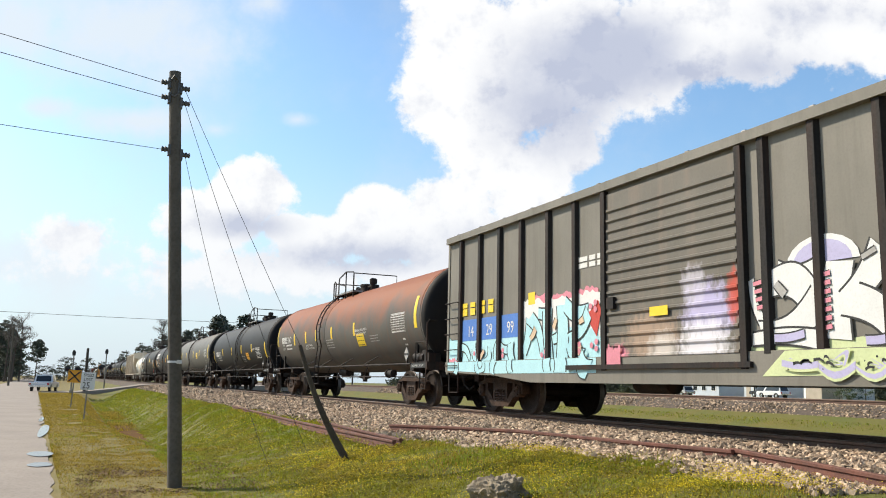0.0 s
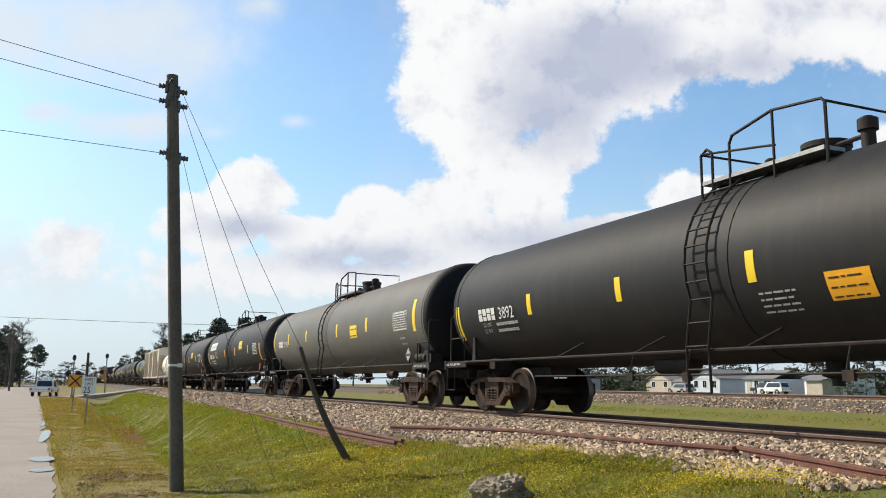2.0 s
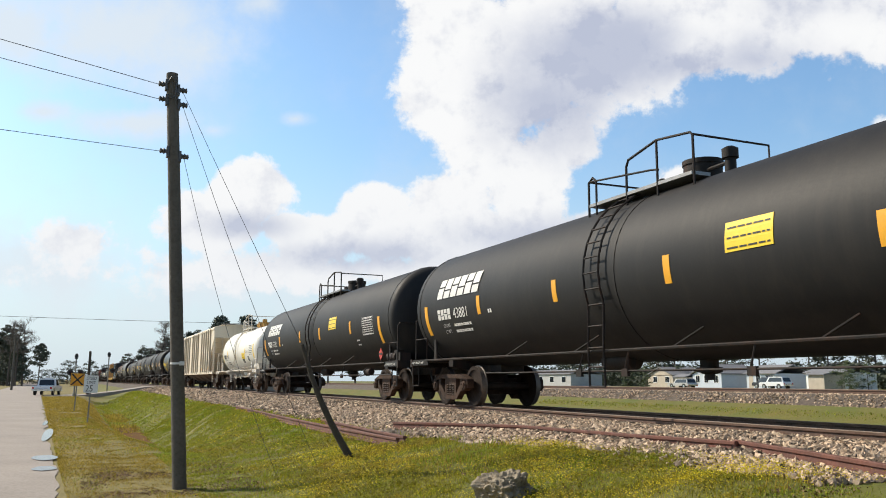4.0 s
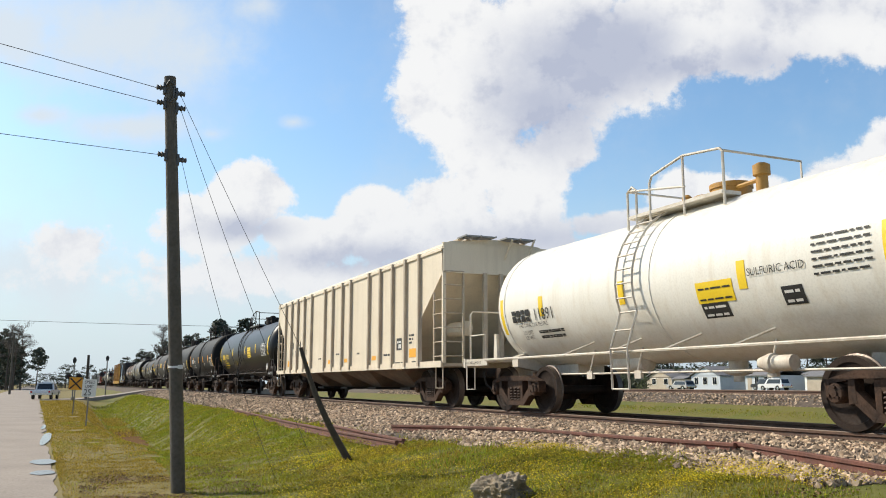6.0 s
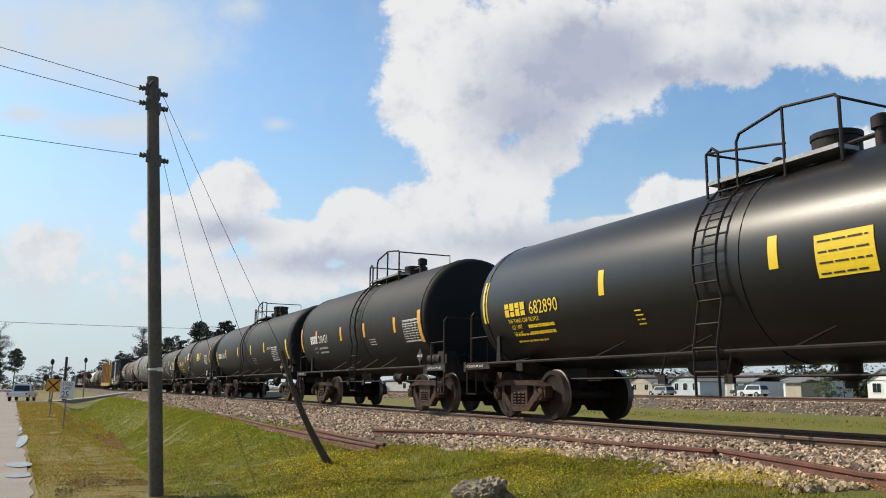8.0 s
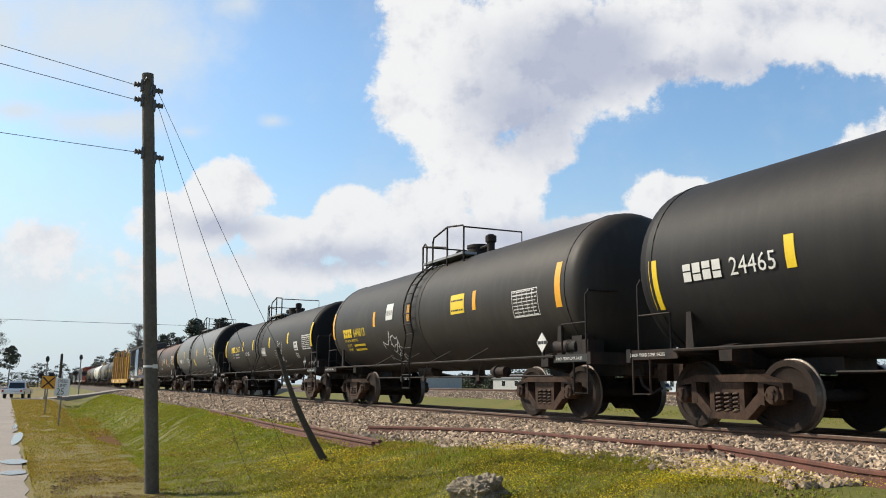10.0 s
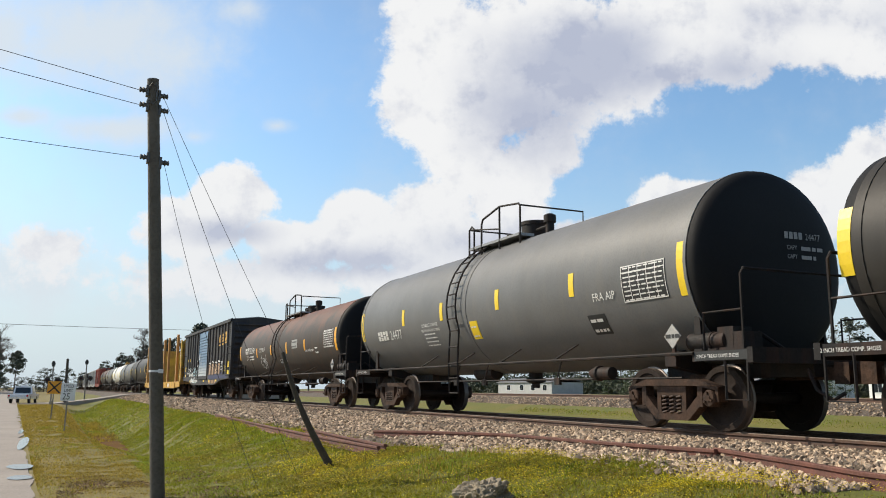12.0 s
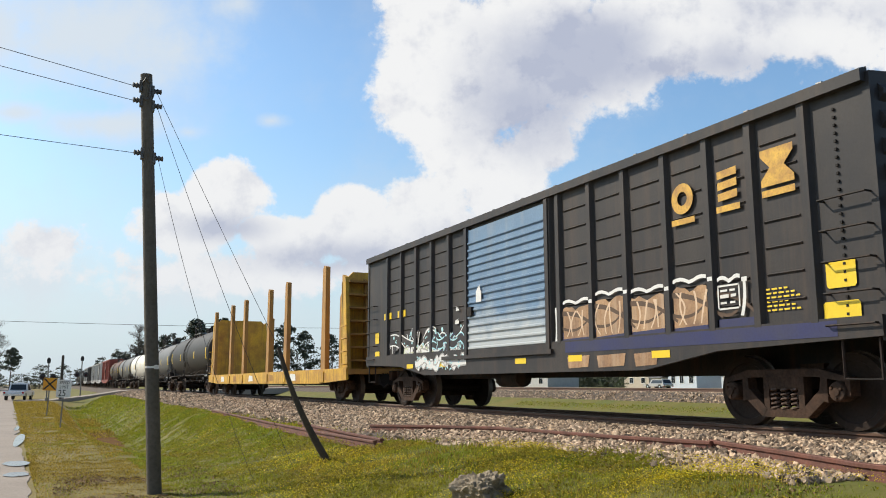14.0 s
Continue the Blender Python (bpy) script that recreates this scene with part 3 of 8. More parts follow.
def steps_of(bounds):
    out = []
    for a, b, d in bounds:
        n = max(1, round((b - a) / d))
        out += [a + (b - a) * i / n for i in range(n)]
    return out + [bounds[-1][1]]


def sheet(xs, ys, height):
    bm = bmesh.new()
    rows = [[bm.verts.new((x, y, height(x, y))) for x in xs] for y in ys]
    for a, b in zip(rows, rows[1:]):
        for i in range(len(xs) - 1):
            bm.faces.new((a[i], a[i + 1], b[i + 1], b[i]))
    return bm


def build_ground():
    xs = steps_of([(-2500, -300, 400), (-300, -40, 40), (-40, -8, 4), (-8, 8, 0.4), (8, 34, 1), (34, 80, 6), (80, 400, 40), (400, 2500, 400)])
    ys = steps_of([(-300, -30, 45), (-30, 4, 3), (4, 30, 0.4), (30, 80, 1.2), (80, 160, 6), (160, 600, 40), (600, 3500, 400)])
    bm = sheet(xs, ys, ground_z)
    solid("ground", bm, M["soil"], "grass-covered soil with a roadside ditch and bank", "ground", kind="structure", smooth=True)


build_ground()


def build_road():
    bm = bmesh.new()
    ys = steps_of([(-40, 0, 4), (0, 60, 0.25), (60, 200, 8), (200, 700, 50)])
    rng = random.Random(4)
    rows = []
    for y in ys:
        e = road_edge(y)
        ragged = e + 0.20 * noise.noise((0.0, y * 0.5, 9.0)) + 0.07 * noise.noise((0.0, y * 1.9, 3.0))
        rows.append([bm.verts.new(p) for p in ((e - 5.7, y, -0.05), (e - 5.5, y, 0.0), (e - 2.8, y, 0.05), (e - 0.5, y, 0.012), (ragged, y, 0.004), (ragged + 0.03, y, -0.08))])
    for a, b in zip(rows, rows[1:]):
        for i in range(5):
            bm.faces.new((a[i], a[i + 1], b[i + 1], b[i]))
    solid("road", bm, M["road"], "pale worn asphalt road with a ragged edge", "road", kind="structure")
    # level crossing road over the track
    bm = bmesh.new()
    pts = [(-2.6, 0.02), (0.5, 0.06), (4.0, 0.45), (7.0, 0.92), (8.6, 0.99), (11.4, 0.99), (14, 0.9), (25.5, 1.2), (40, 0.9)]
    prev = None
    for x, z in pts:
        row = [bm.verts.new((x, y, z)) for y in (91.5, 98.5)] + [bm.verts.new((x, y, z - 0.6)) for y in (98.6, 91.4)]
        if prev:
            for i in range(4):
                bm.faces.new((prev[i], prev[(i + 1) % 4], row[(i + 1) % 4], row[i]))
        prev = row
    solid("crossing_road", bm, M["road"], "pale concrete road rising over the level crossing", "road", kind="structure")


build_road()


# ---- track ----
def rail_outline(k=1.0):
    half = [(0.076, 0.0), (0.076, 0.012), (0.02, 0.03), (0.012, 0.11), (0.036, 0.125), (0.036, 0.158), (0.028, 0.168)]
    pts = [(a * k, b * k) for a, b in half]
    return pts + [(-a, b) for a, b in reversed(pts)]


def rail_mesh(name, length, material, k=1.0):
    bm = bmesh.new()
    prism(bm, [(x, z) for x, z in rail_outline(k)], 0, length, axis=1)
    bm.faces.ensure_lookup_table()
    for f in bm.faces:
        f.material_index = 1 if f.calc_center_median().z > 0.15 * k else 0
    return mesh_of(name, bm, material)


def bed(name, cx, top, half, foot, foot_z, label):
    """A ballast bed along the track: flat top and sloping shoulders, uneven."""
    xs = [cx - half - foot, cx - half - foot * 0.5, cx - half, cx - half * 0.5, cx, cx + half * 0.5, cx + half, cx + half + foot * 0.5, cx + half + foot]
    hs = [foot_z, (foot_z + top) / 2, top, top, top, top, top, (foot_z + top) / 2, foot_z]
    ys = steps_of([(-60, 0, 3), (0, 40, 0.5), (40, 120, 4), (120, 700, 40)])
    bm = bmesh.new()
    rows = []
    for y in ys:
        rows.append([bm.verts.new((x + 0.12 * noise.noise((x, y * 0.9, 1.0)), y, h + 0.03 * noise.noise((x * 3, y * 1.7, 2.0)))) for x, h in zip(xs, hs)])
    for a, b in zip(rows, rows[1:]):
        for i in range(len(xs) - 1):
            bm.faces.new((a[i], a[i + 1], b[i + 1], b[i]))
    return solid(name, bm, M["ballast"], label, "ballast", kind="structure", smooth=True)


def build_track():
    bed("ballast_bed", TRACK_X, RAIL_Z - 0.145, 2.2, 1.9, 0.50, "bed of crushed grey-pink ballast stone")
    bed("ballast_bed", TRACK2_X, 1.18, 1.9, 1.1, 0.60, "second bed of crushed grey ballast stone")
    me = rail_mesh("rail", 39.0, [M["rail"], M["railhead"]])
    for cx, top, grp in ((TRACK_X, RAIL_Z, "rails of the main track"), (TRACK2_X, 1.36, "rails of the second track")):
        for s in (-1, 1):
            for k in range(-1, 12 if top == RAIL_Z else 6):
                tagged(link("rail", me, None, "", pose(cx + s * 0.755, k * 39.02, top - 0.168)), "long brown steel rail with a worn head", "rail", grp)


build_track()

# ---- rolling stock ----
SPEED = 19.3          # metres a second, towards -y
WHEEL_R = 0.49
TRAIN = []            # car, place of its middle along the track at the start
SHARED = {}
TURNING = []          # car, wheelset, its place along the car


def shared(key, make):
    if key not in SHARED:
        SHARED[key] = make()
    return SHARED[key]


def make_wheel():
    bm = bmesh.new()
    lathe(bm, [(0.10, -0.07), (0.11, -0.05), (0.16, -0.03), (0.30, -0.015), (0.385, -0.045), (0.40, -0.065), (0.485, -0.065), (0.49, 0.045), (0.515, 0.055), (0.515, 0.075), (0.40, 0.075), (0.385, 0.045), (0.30, 0.02), (0.16, 0.03), (0.11, 0.06)], 28, axis="x")
    for f in bm.faces:
        c = f.calc_center_median()
        r = math.hypot(c.y, c.z)
        f.material_index = 1 if r > 0.475 else 0
    return mesh_of("wheel", bm, [M["wheel"], M["tread"]], True, 30)


def make_axle():
    bm = bmesh.new()
    lathe(bm, [(0.08, -1.0), (0.08, -0.75), (0.10, -0.7), (0.085, 0.0), (0.10, 0.7), (0.08, 0.75), (0.08, 1.0)], 12, axis="x")
    return mesh_of("wheelset", bm, M["wheel"], True)


def make_cap():
    bm = bmesh.new()
    lathe(bm, [(0.13, 0.10), (0.13, -0.05), (0.115, -0.07), (0.05, -0.075), (0.05, -0.09)], 14, axis="x")
    for k in range(3):
        a = 2 * math.pi * k / 3
        lathe(bm, [(0.022, -0.06), (0.022, -0.10)], 6, (0, 0.08 * math.cos(a), 0.08 * math.sin(a)), axis="x")
    return mesh_of("bearing_cap", bm, M["truck"])


WB = 0.89             # half the distance between a truck's axles


def make_side_frame():
    """Cast side frame with two windows, a spring pocket and bearing jaws."""
    bm = bmesh.new()
    members = [
        [(-1.22, 0.64), (-0.70, 0.75), (0.70, 0.75), (1.22, 0.64), (1.22, 0.58), (0.66, 0.65), (-0.66, 0.65), (-1.22, 0.58)],
        [(-1.24, 0.42), (-1.24, 0.62), (-1.16, 0.64), (-1.16, 0.42)], [(1.16, 0.42), (1.16, 0.64), (1.24, 0.62), (1.24, 0.42)],
        [(-0.84, 0.34), (-0.84, 0.64), (-0.72, 0.64), (-0.70, 0.36)], [(0.70, 0.36), (0.72, 0.64), (0.84, 0.64), (0.84, 0.34)],
        [(-0.86, 0.42), (-0.70, 0.50), (-0.34, 0.24), (-0.44, 0.14)], [(0.44, 0.14), (0.34, 0.24), (0.70, 0.50), (0.86, 0.42)],
        [(-0.46, 0.14), (-0.42, 0.25), (0.42, 0.25), (0.46, 0.14)],
        [(-0.40, 0.22), (-0.40, 0.66), (-0.29, 0.66), (-0.29, 0.22)], [(0.29, 0.22), (0.29, 0.66), (0.40, 0.66), (0.40, 0.22)],
    ]
    for i, o in enumerate(members):
        k = 0.002 * i
        prism(bm, [(a * 0.855, b * 1.04) for a, b in o], -0.09 + k, 0.09 - k, axis=0)
    return mesh_of("side_frame", bm, M["truck"])


def make_spring():
    bm = bmesh.new()
    pts = [(0.055 * math.cos(a), 0.055 * math.sin(a), 0.30 * a / (10 * math.pi)) for a in (2 * math.pi * i / 8 for i in range(41))]
    sweep(bm, pts, 0.018, 5)
    return mesh_of("spring", bm, M["spring"], True)


def make_bolster():
    bm = bmesh.new()
    box(bm, -1.06, 1.06, -0.27, 0.27, 0.52, 0.70)
    box(bm, -0.5, 0.5, -0.20, 0.20, 0.70, 0.86)
    for s in (-1, 1):
        box(bm, -0.9, 0.9, s * 0.42 - 0.04, s * 0.42 + 0.04, 0.28, 0.40)
        for x in (-0.76, 0.76):
            prism(bm, [(s * 0.44, 0.30), (s * 0.44, 0.58), (s * 0.39, 0.62), (s * 0.36, 0.44)], x - 0.07, x + 0.07, axis=0)
    return mesh_of("truck", bm, M["truck"])


def add_truck(car, y):
    t = link("truck", shared("bolster", make_bolster), car, "", pose(0, y, 0))
    for s in (-1, 1):
        link("side_frame", shared("side_frame", make_side_frame), t, "", pose(s * 0.99, 0, 0))
        for k in (-0.17, 0.0, 0.17):
            link("spring", shared("spring", make_spring), t, "", pose(s * 1.02, k, 0.24))
    for d in (-WB, WB):
        w = link("wheelset", shared("axle", make_axle), car, "", pose(0, y + d, WHEEL_R))
        for s in (-1, 1):
            link("wheel", shared("wheel", make_wheel), w, "", pose(s * 0.755, 0, 0, 0, 0, 180 if s > 0 else 0))
            link("bearing_cap", shared("cap", make_cap), w, "", pose(s * 1.05, 0, 0, 0, 0, 180 if s > 0 else 0))
        TURNING.append((car, w, y + d))
    return t


def add_couplers(car, half, m):
    for s in (-1, 1):
        bm = bmesh.new()
        box(bm, -0.09, 0.09, s * (half - 0.9), s * (half + 0.25), 0.76, 0.94)
        prism(bm, [(-0.19, s * (half + 0.22)), (0.19, s * (half + 0.22)), (0.17, s * (half + 0.52)), (0.02, s * (half + 0.54)), (0.0, s * (half + 0.40)), (-0.19, s * (half + 0.46))], 0.70, 1.0, axis=2)
        part("coupler", bm, M["truck"], car)
        bm = bmesh.new()
        sweep(bm, [(0.45 * s, s * half, 0.9), (0.46 * s, s * (half + 0.15), 0.62), (0.40 * s, s * (half + 0.35), 0.48), (0.33 * s, s * (half + 0.5), 0.58)], 0.028, 6)
        part("air_hose", bm, M["frame_black"], car)


def tank_profile(half, R, dome):
    p = 3.2 if dome < 0.5 else 2.3
    pts = [(0.01, -half)]
    for k in (0.2, 0.4, 0.6, 0.75, 0.85, 0.92, 0.97, 0.992, 1.0):
        pts.append((R * k, -half + dome * (1 - (1 - k ** p) ** (1 / p))))
    return pts + [(r, -h) for r, h in reversed(pts)]


def add_rail_u(car, bm, x, y0, y1, z0, z1, r=0.022):
    sweep(bm, [(x, y0, z0), (x, y0, z1 - 0.08), (x, y0 + 0.08 * (1 if y1 > y0 else -1), z1), (x, y1, z1)], r, 6)


def tank_car(pitch, R, cz, paint, label, heads=None, frame_m="frame_black", dome=0.38, strips=(), placards=(), marks=(), dome_kind=0, walk_y=0.6, inset=1.0, ladder_m=None, lead=2.15, diamond=None, head_mark=None, reach=0.6, strip_m="yellow", group="tank cars of the train", far=False, tank_half=None, tank_shift=0.0):
    """A tank car on two trucks; -y is its leading end and -x the side that faces the road."""
    car = thing("tank_car", label, "tank car", group=group)
    half = pitch / 2 - 0.55
    th = tank_half or half - 0.1
    walk_y += 0.35
    fm = M[frame_m]
    bm = bmesh.new()
    lathe(bm, tank_profile(th, R, dome), 48 if not far else 24, (0, tank_shift, cz))
    if heads:
        for f in bm.faces:
            c = f.calc_center_median()
            if abs(c.y - tank_shift) > th - dome * 0.9:
                f.material_index = 1
    me_m = [M[paint]] + ([M[heads]] if heads else [])
    part("tank", bm, me_m, car, smooth=True)
    # welded bands
    for y in (tank_shift - th + dome + (0.0 if tank_shift else 0.12), tank_shift + th - dome - 0.12, walk_y - 0.55):
        bm = bmesh.new()
        lathe(bm, [(R - 0.02, y - 0.03), (R + 0.012, y - 0.03), (R + 0.012, y + 0.03), (R - 0.02, y + 0.03)], 40, (0, 0, cz))
        part("band", bm, M[paint], car, smooth=True)
    # stub sills, end platforms, bolsters
    for s in (-1, 1):
        ty = half - (lead if s < 0 else 1.68)
        bm = bmesh.new()
        box(bm, -0.32, 0.32, min(s * half, s * (half - 3.1)), max(s * half, s * (half - 3.1)), 0.80, 1.10)
        part("stub_sill", bm, fm, car)
        bm = bmesh.new()
        y0, y1 = sorted((s * half, s * (half - 1.15)))
        box(bm, -1.48, 1.48, y0, y1, 1.10, 1.17)
        box(bm, -1.48, -1.44, y0, y1, 1.02, 1.10)
        box(bm, 1.44, 1.48, y0, y1, 1.02, 1.10)
        box(bm, -1.50, 1.50, s * half - 0.05, s * half + 0.05, 0.98, 1.19)
        part("end_platform", bm, fm, car)
        bm = bmesh.new()
        prism(bm, [(-1.05, 0.98), (-1.05, 1.2), (-0.8, cz - math.sqrt(R * R - 0.64) + 0.04), (0.8, cz - math.sqrt(R * R - 0.64) + 0.04), (1.05, 1.2), (1.05, 0.98), (0.4, 0.86), (-0.4, 0.86)], s * ty - 0.13, s * ty + 0.13, axis=1)
        part("bolster", bm, fm, car)
        for x in (-1, 1):   # head brace from the platform to the tank
            bm = bmesh.new()
            yb = s * (half - 1.22)
            prism(bm, [(yb - 0.09, 1.15), (yb + 0.09, 1.15), (yb + 0.05, 1.72), (yb - 0.05, 1.72)], min(x * 1.24, x * 1.30), max(x * 1.24, x * 1.30), axis=0)
            part("head_brace", bm, fm, car)
        add_truck(car, s * ty)
        bm = bmesh.new()   # handrail over the platform
        for x in (-1.42, 1.42):
            sweep(bm, [(x, s * (half - 0.18), 1.15), (x, s * (half - 0.18), 2.22), (x * 0.96, s * (half - 0.18), 2.30), (0, s * (half - 0.18), 2.30)], 0.022, 6)
            sweep(bm, [(x, s * (half - 0.95), 1.15), (x, s * (half - 0.95), 1.72), (x, s * (half - 0.2), 1.72)], 0.018, 5)
        part("end_rail", bm, fm, car)
        for x in (-1.47, 1.47):
            bm = bmesh.new()
            sweep(bm, [(x, s * (half - 0.08), 1.05), (x, s * (half - 0.08), 0.48), (x, s * (half - 0.50), 0.48), (x, s * (half - 0.50), 1.05)], 0.02, 5)
            part("sill_step", bm, fm, car)
    add_couplers(car, half, fm)
    # brake gear on the leading platform and under the tank
    bm = bmesh.new()
    lathe(bm, [(0.02, -0.36), (0.11, -0.34), (0.11, 0.0), (0.14, 0.02), (0.14, 0.08), (0.08, 0.28), (0.04, 0.30)], 14, (-1.0, -half + 4.1, 0.90))
    part("brake_cylinder", bm, fm, car, smooth=True)
    bm = bmesh.new()
    lathe(bm, [(0.02, -0.5), (0.17, -0.45), (0.17, 0.45), (0.02, 0.5)], 16, (-0.35, 1.6, 1.0))
    part("air_reservoir", bm, fm, car, smooth=True)
    bm = bmesh.new()
    for a, b, c in ((-half + 0.65, 0.34, 0.16), (-half + 0.4, 0.26, 0.10), (-half + 0.9, 0.22, 0.12)):
        box(bm, -1.3, -0.95, a - c, a + c, 1.17, 1.17 + b)
    sweep(bm, [(-1.1, -half + 0.5, 1.3), (-0.6, -half + 0.7, 1.45), (-0.2, -half + 0.6, 1.2)], 0.03, 6)
    part("brake_valve", bm, fm, car)
    for x in (-1.50, 1.50):
        bm = bmesh.new()
        sweep(bm, [(x, -half + 1.1, 1.14), (x, half - 1.1, 1.14)], 0.026, 6)
        part("side_rail", bm, fm, car)
        a = radians(-44)
        for k in (-0.62, -0.2, 0.22, 0.62):
            bm = bmesh.new()
            y = k * (half - 3)
            sweep(bm, [(x, y, 1.14), (math.copysign(R * math.cos(a), x), y - 0.28, cz + R * math.sin(a))], 0.02, 5)
            part("brace", bm, fm, car)
    # brake rod and pipes under the near side
    bm = bmesh.new()
    sweep(bm, [(-0.95, -half + 2.0, 0.80), (-0.95, half - 3.5, 0.80)], 0.018, 5)
    for k in (-2.4, 0.7, 2.2):
        sweep(bm, [(-0.95, k, 0.78), (-0.80, k, cz - R + 0.28)], 0.018, 5)
        box(bm, -0.98, -0.92, k - 0.14, k + 0.04, 0.70, 0.84)
    part("brake_rod", bm, fm, car)
    bm = bmesh.new()
    lathe(bm, [(0.16, cz - R + 0.1), (0.16, cz - R - 0.12), (0.22, cz - R - 0.12), (0.22, cz - R - 0.2), (0.09, cz - R - 0.24), (0.09, cz - R - 0.34)], 12, (0, walk_y - 1.1, 0), axis="z")
    part("bottom_outlet", bm, fm, car, smooth=True)
    bm = bmesh.new()
    box(bm, -1.49, -1.485, -half + 0.02, -half + 1.1, 1.03, 1.16)
    part("stencil_strip", bm, M["black" if frame_m != "white_frame" else "white_frame"], car)
    bm = bmesh.new()
    write(bm, "2 INCH TREAD COMP. SHOES", 0.075, on_side(-1.494, -half + 1.05, 1.065), 0.85)
    part("lettering", bm, M["white" if frame_m != "white_frame" else "black"], car)
    bm = bmesh.new()
    write(bm, "2 INCH TREAD COMP. SHOES", 0.075, on_side(-1.505, half - 0.05, 1.065), 0.85)
    part("lettering", bm, M["white" if frame_m != "white_frame" else "black"], car)
    # ladder round the near side
    lm = M[ladder_m] if ladder_m else fm
    bm = bmesh.new()
    line = [(-1.55, 0.52), (-1.57, 1.2)] + [(-(R + 0.10) * math.cos(radians(a)), cz + (R + 0.10) * math.sin(radians(a))) for a in range(-20, 81, 10)]
    for dy in (-0.24, 0.24):
        sweep(bm, [(x, walk_y + dy, z) for x, z in line], 0.022, 5)
    dist, last = 0.0, line[0]
    for a, b in zip(line, line[1:]):
        n = max(1, round(math.dist(a, b) / 0.32))
        for i in range(n):
            t = i / n
            x, z = a[0] + (b[0] - a[0]) * t, a[1] + (b[1] - a[1]) * t
            sweep(bm, [(x, walk_y - 0.24, z), (x, walk_y + 0.24, z)], 0.016, 5)
    part("ladder", bm, lm, car)
    # platform, guard rails and dome fittings on top
    top = cz + R
    bm = bmesh.new()
    for x0, x1 in ((-0.85, -0.45), (0.45, 0.85)):
        zz = cz + math.sqrt(R * R - 0.45 ** 2) + 0.03
        box(bm, x0, x1, walk_y - 1.85, walk_y + reach, zz - 0.03, zz + 0.03)
    part("walkway", bm, M["galv"] if paint != "tank_white" else lm, car)
    bm = bmesh.new()
    x, z0, ya = -0.84, top - 0.27, walk_y + reach
    sweep(bm, [(x, ya, z0), (x, ya, z0 + 0.70), (x, ya - 0.14, z0 + 0.78), (x, ya - 0.26, z0 + 0.70), (x, ya - 0.26, z0)], 0.025, 6)
    sweep(bm, [(x, ya - 0.05, z0 + 0.72), (x, walk_y - 0.75, z0 + 0.52), (x, walk_y - 0.98, z0 + 0.48)], 0.02, 6)
    sweep(bm, [(x, walk_y - 0.05, z0), (x, walk_y - 0.05, z0 + 0.74), (x, walk_y - 0.12, z0 + 0.86), (x, walk_y - 0.95, z0 + 1.02), (x, walk_y - 1.84, z0 + 0.92), (x, walk_y - 1.90, z0 + 0.86), (x, walk_y - 1.90, z0)], 0.025, 6)
    sweep(bm, [(x, walk_y - 0.95, z0), (x, walk_y - 0.95, z0 + 1.02)], 0.024, 6)
    for yy, h in ((walk_y - 1.88, 0.88), (ya, 0.72)):
        sweep(bm, [(x, yy, z0 + h), (0.84, yy, z0 + h), (0.84, yy, z0)], 0.02, 6)
    part("guard_rail", bm, lm, car)
    bm = bmesh.new()
    my = walk_y - 1.1
    lathe(bm, [(0.34, top - 0.12), (0.34, top + 0.22 + 0.12 * dome_kind), (0.36, top + 0.22 + 0.12 * dome_kind), (0.36, top + 0.30 + 0.12 * dome_kind), (0.1, top + 0.33 + 0.12 * dome_kind)], 20, (0.05, my, 0), axis="z")
    part("manway", bm, lm if paint != "tank_white" else M["brass"], car, smooth=True)
    bm = bmesh.new()
    for dy, r, h in ((-0.85, 0.14, 0.42), (0.55, 0.17, 0.18), (0.95, 0.09, 0.26)):
        lathe(bm, [(r * 0.7, top - 0.1), (r * 0.7, top + h * 0.6), (r, top + h * 0.62), (r, top + h), (r * 0.5, top + h + 0.04)], 12, (-0.1, my + dy, 0), axis="z")
    sweep(bm, [(-0.1, my - 0.85, top + 0.2), (-0.1, my + 0.95, top + 0.15)], 0.035, 6)
    part("valve", bm, lm if paint != "tank_white" else M["brass"], car, smooth=True)
    # air tank, hazard diamond and stencils at the leading end
    bm = bmesh.new()
    lathe(bm, [(0.02, -0.42), (0.13, -0.38), (0.13, -0.12), (0.14, -0.12), (0.14, -0.08), (0.13, -0.08), (0.13, 0.38), (0.02, 0.42)], 16, (-1.22, -half + 1.05, 1.32))
    part("air_tank", bm, fm, car, smooth=True)
    if diamond:
        bm = bmesh.new()
        yd, zd, k = -half + 1.62, 1.42, 0.19
        prism(bm, [(yd - k, zd), (yd, zd - k), (yd + k, zd), (yd, zd + k)], -1.44, -1.425, axis=0)
        pl = part("hazard_diamond", bm, M[diamond], car, "hazard diamond in a holder")
        bm = bmesh.new()
        if paint == "tank_gloss":
            write(bm, "HOT", 0.13, on_side(-1.446, yd + 0.125, zd - 0.045), 0.9)
        else:
            bars(bm, [0.12, 0.06, 0.1], 0.06, 0.02, on_side(-1.446, yd + 0.15, zd - 0.03))
        part("stencil", bm, M["black" if diamond != "black" else "grey_mark"], pl)
        bm = bmesh.new()
        box(bm, -1.43, -1.39, yd - 0.03, yd + 0.03, 1.1, zd - 0.1)
        part("diamond_holder", bm, fm, car)
    if head_mark:
        ink, digits = head_mark
        bm = bmesh.new()
        yh = tank_shift - th - 0.006
        for k in range(4):
            bars(bm, [0.075], 0.11, 0, on_end(0.12 + 0.10 * k, yh, cz + 0.42))
        write(bm, digits, 0.15, on_end(0.56, yh, cz + 0.42), 0.85)
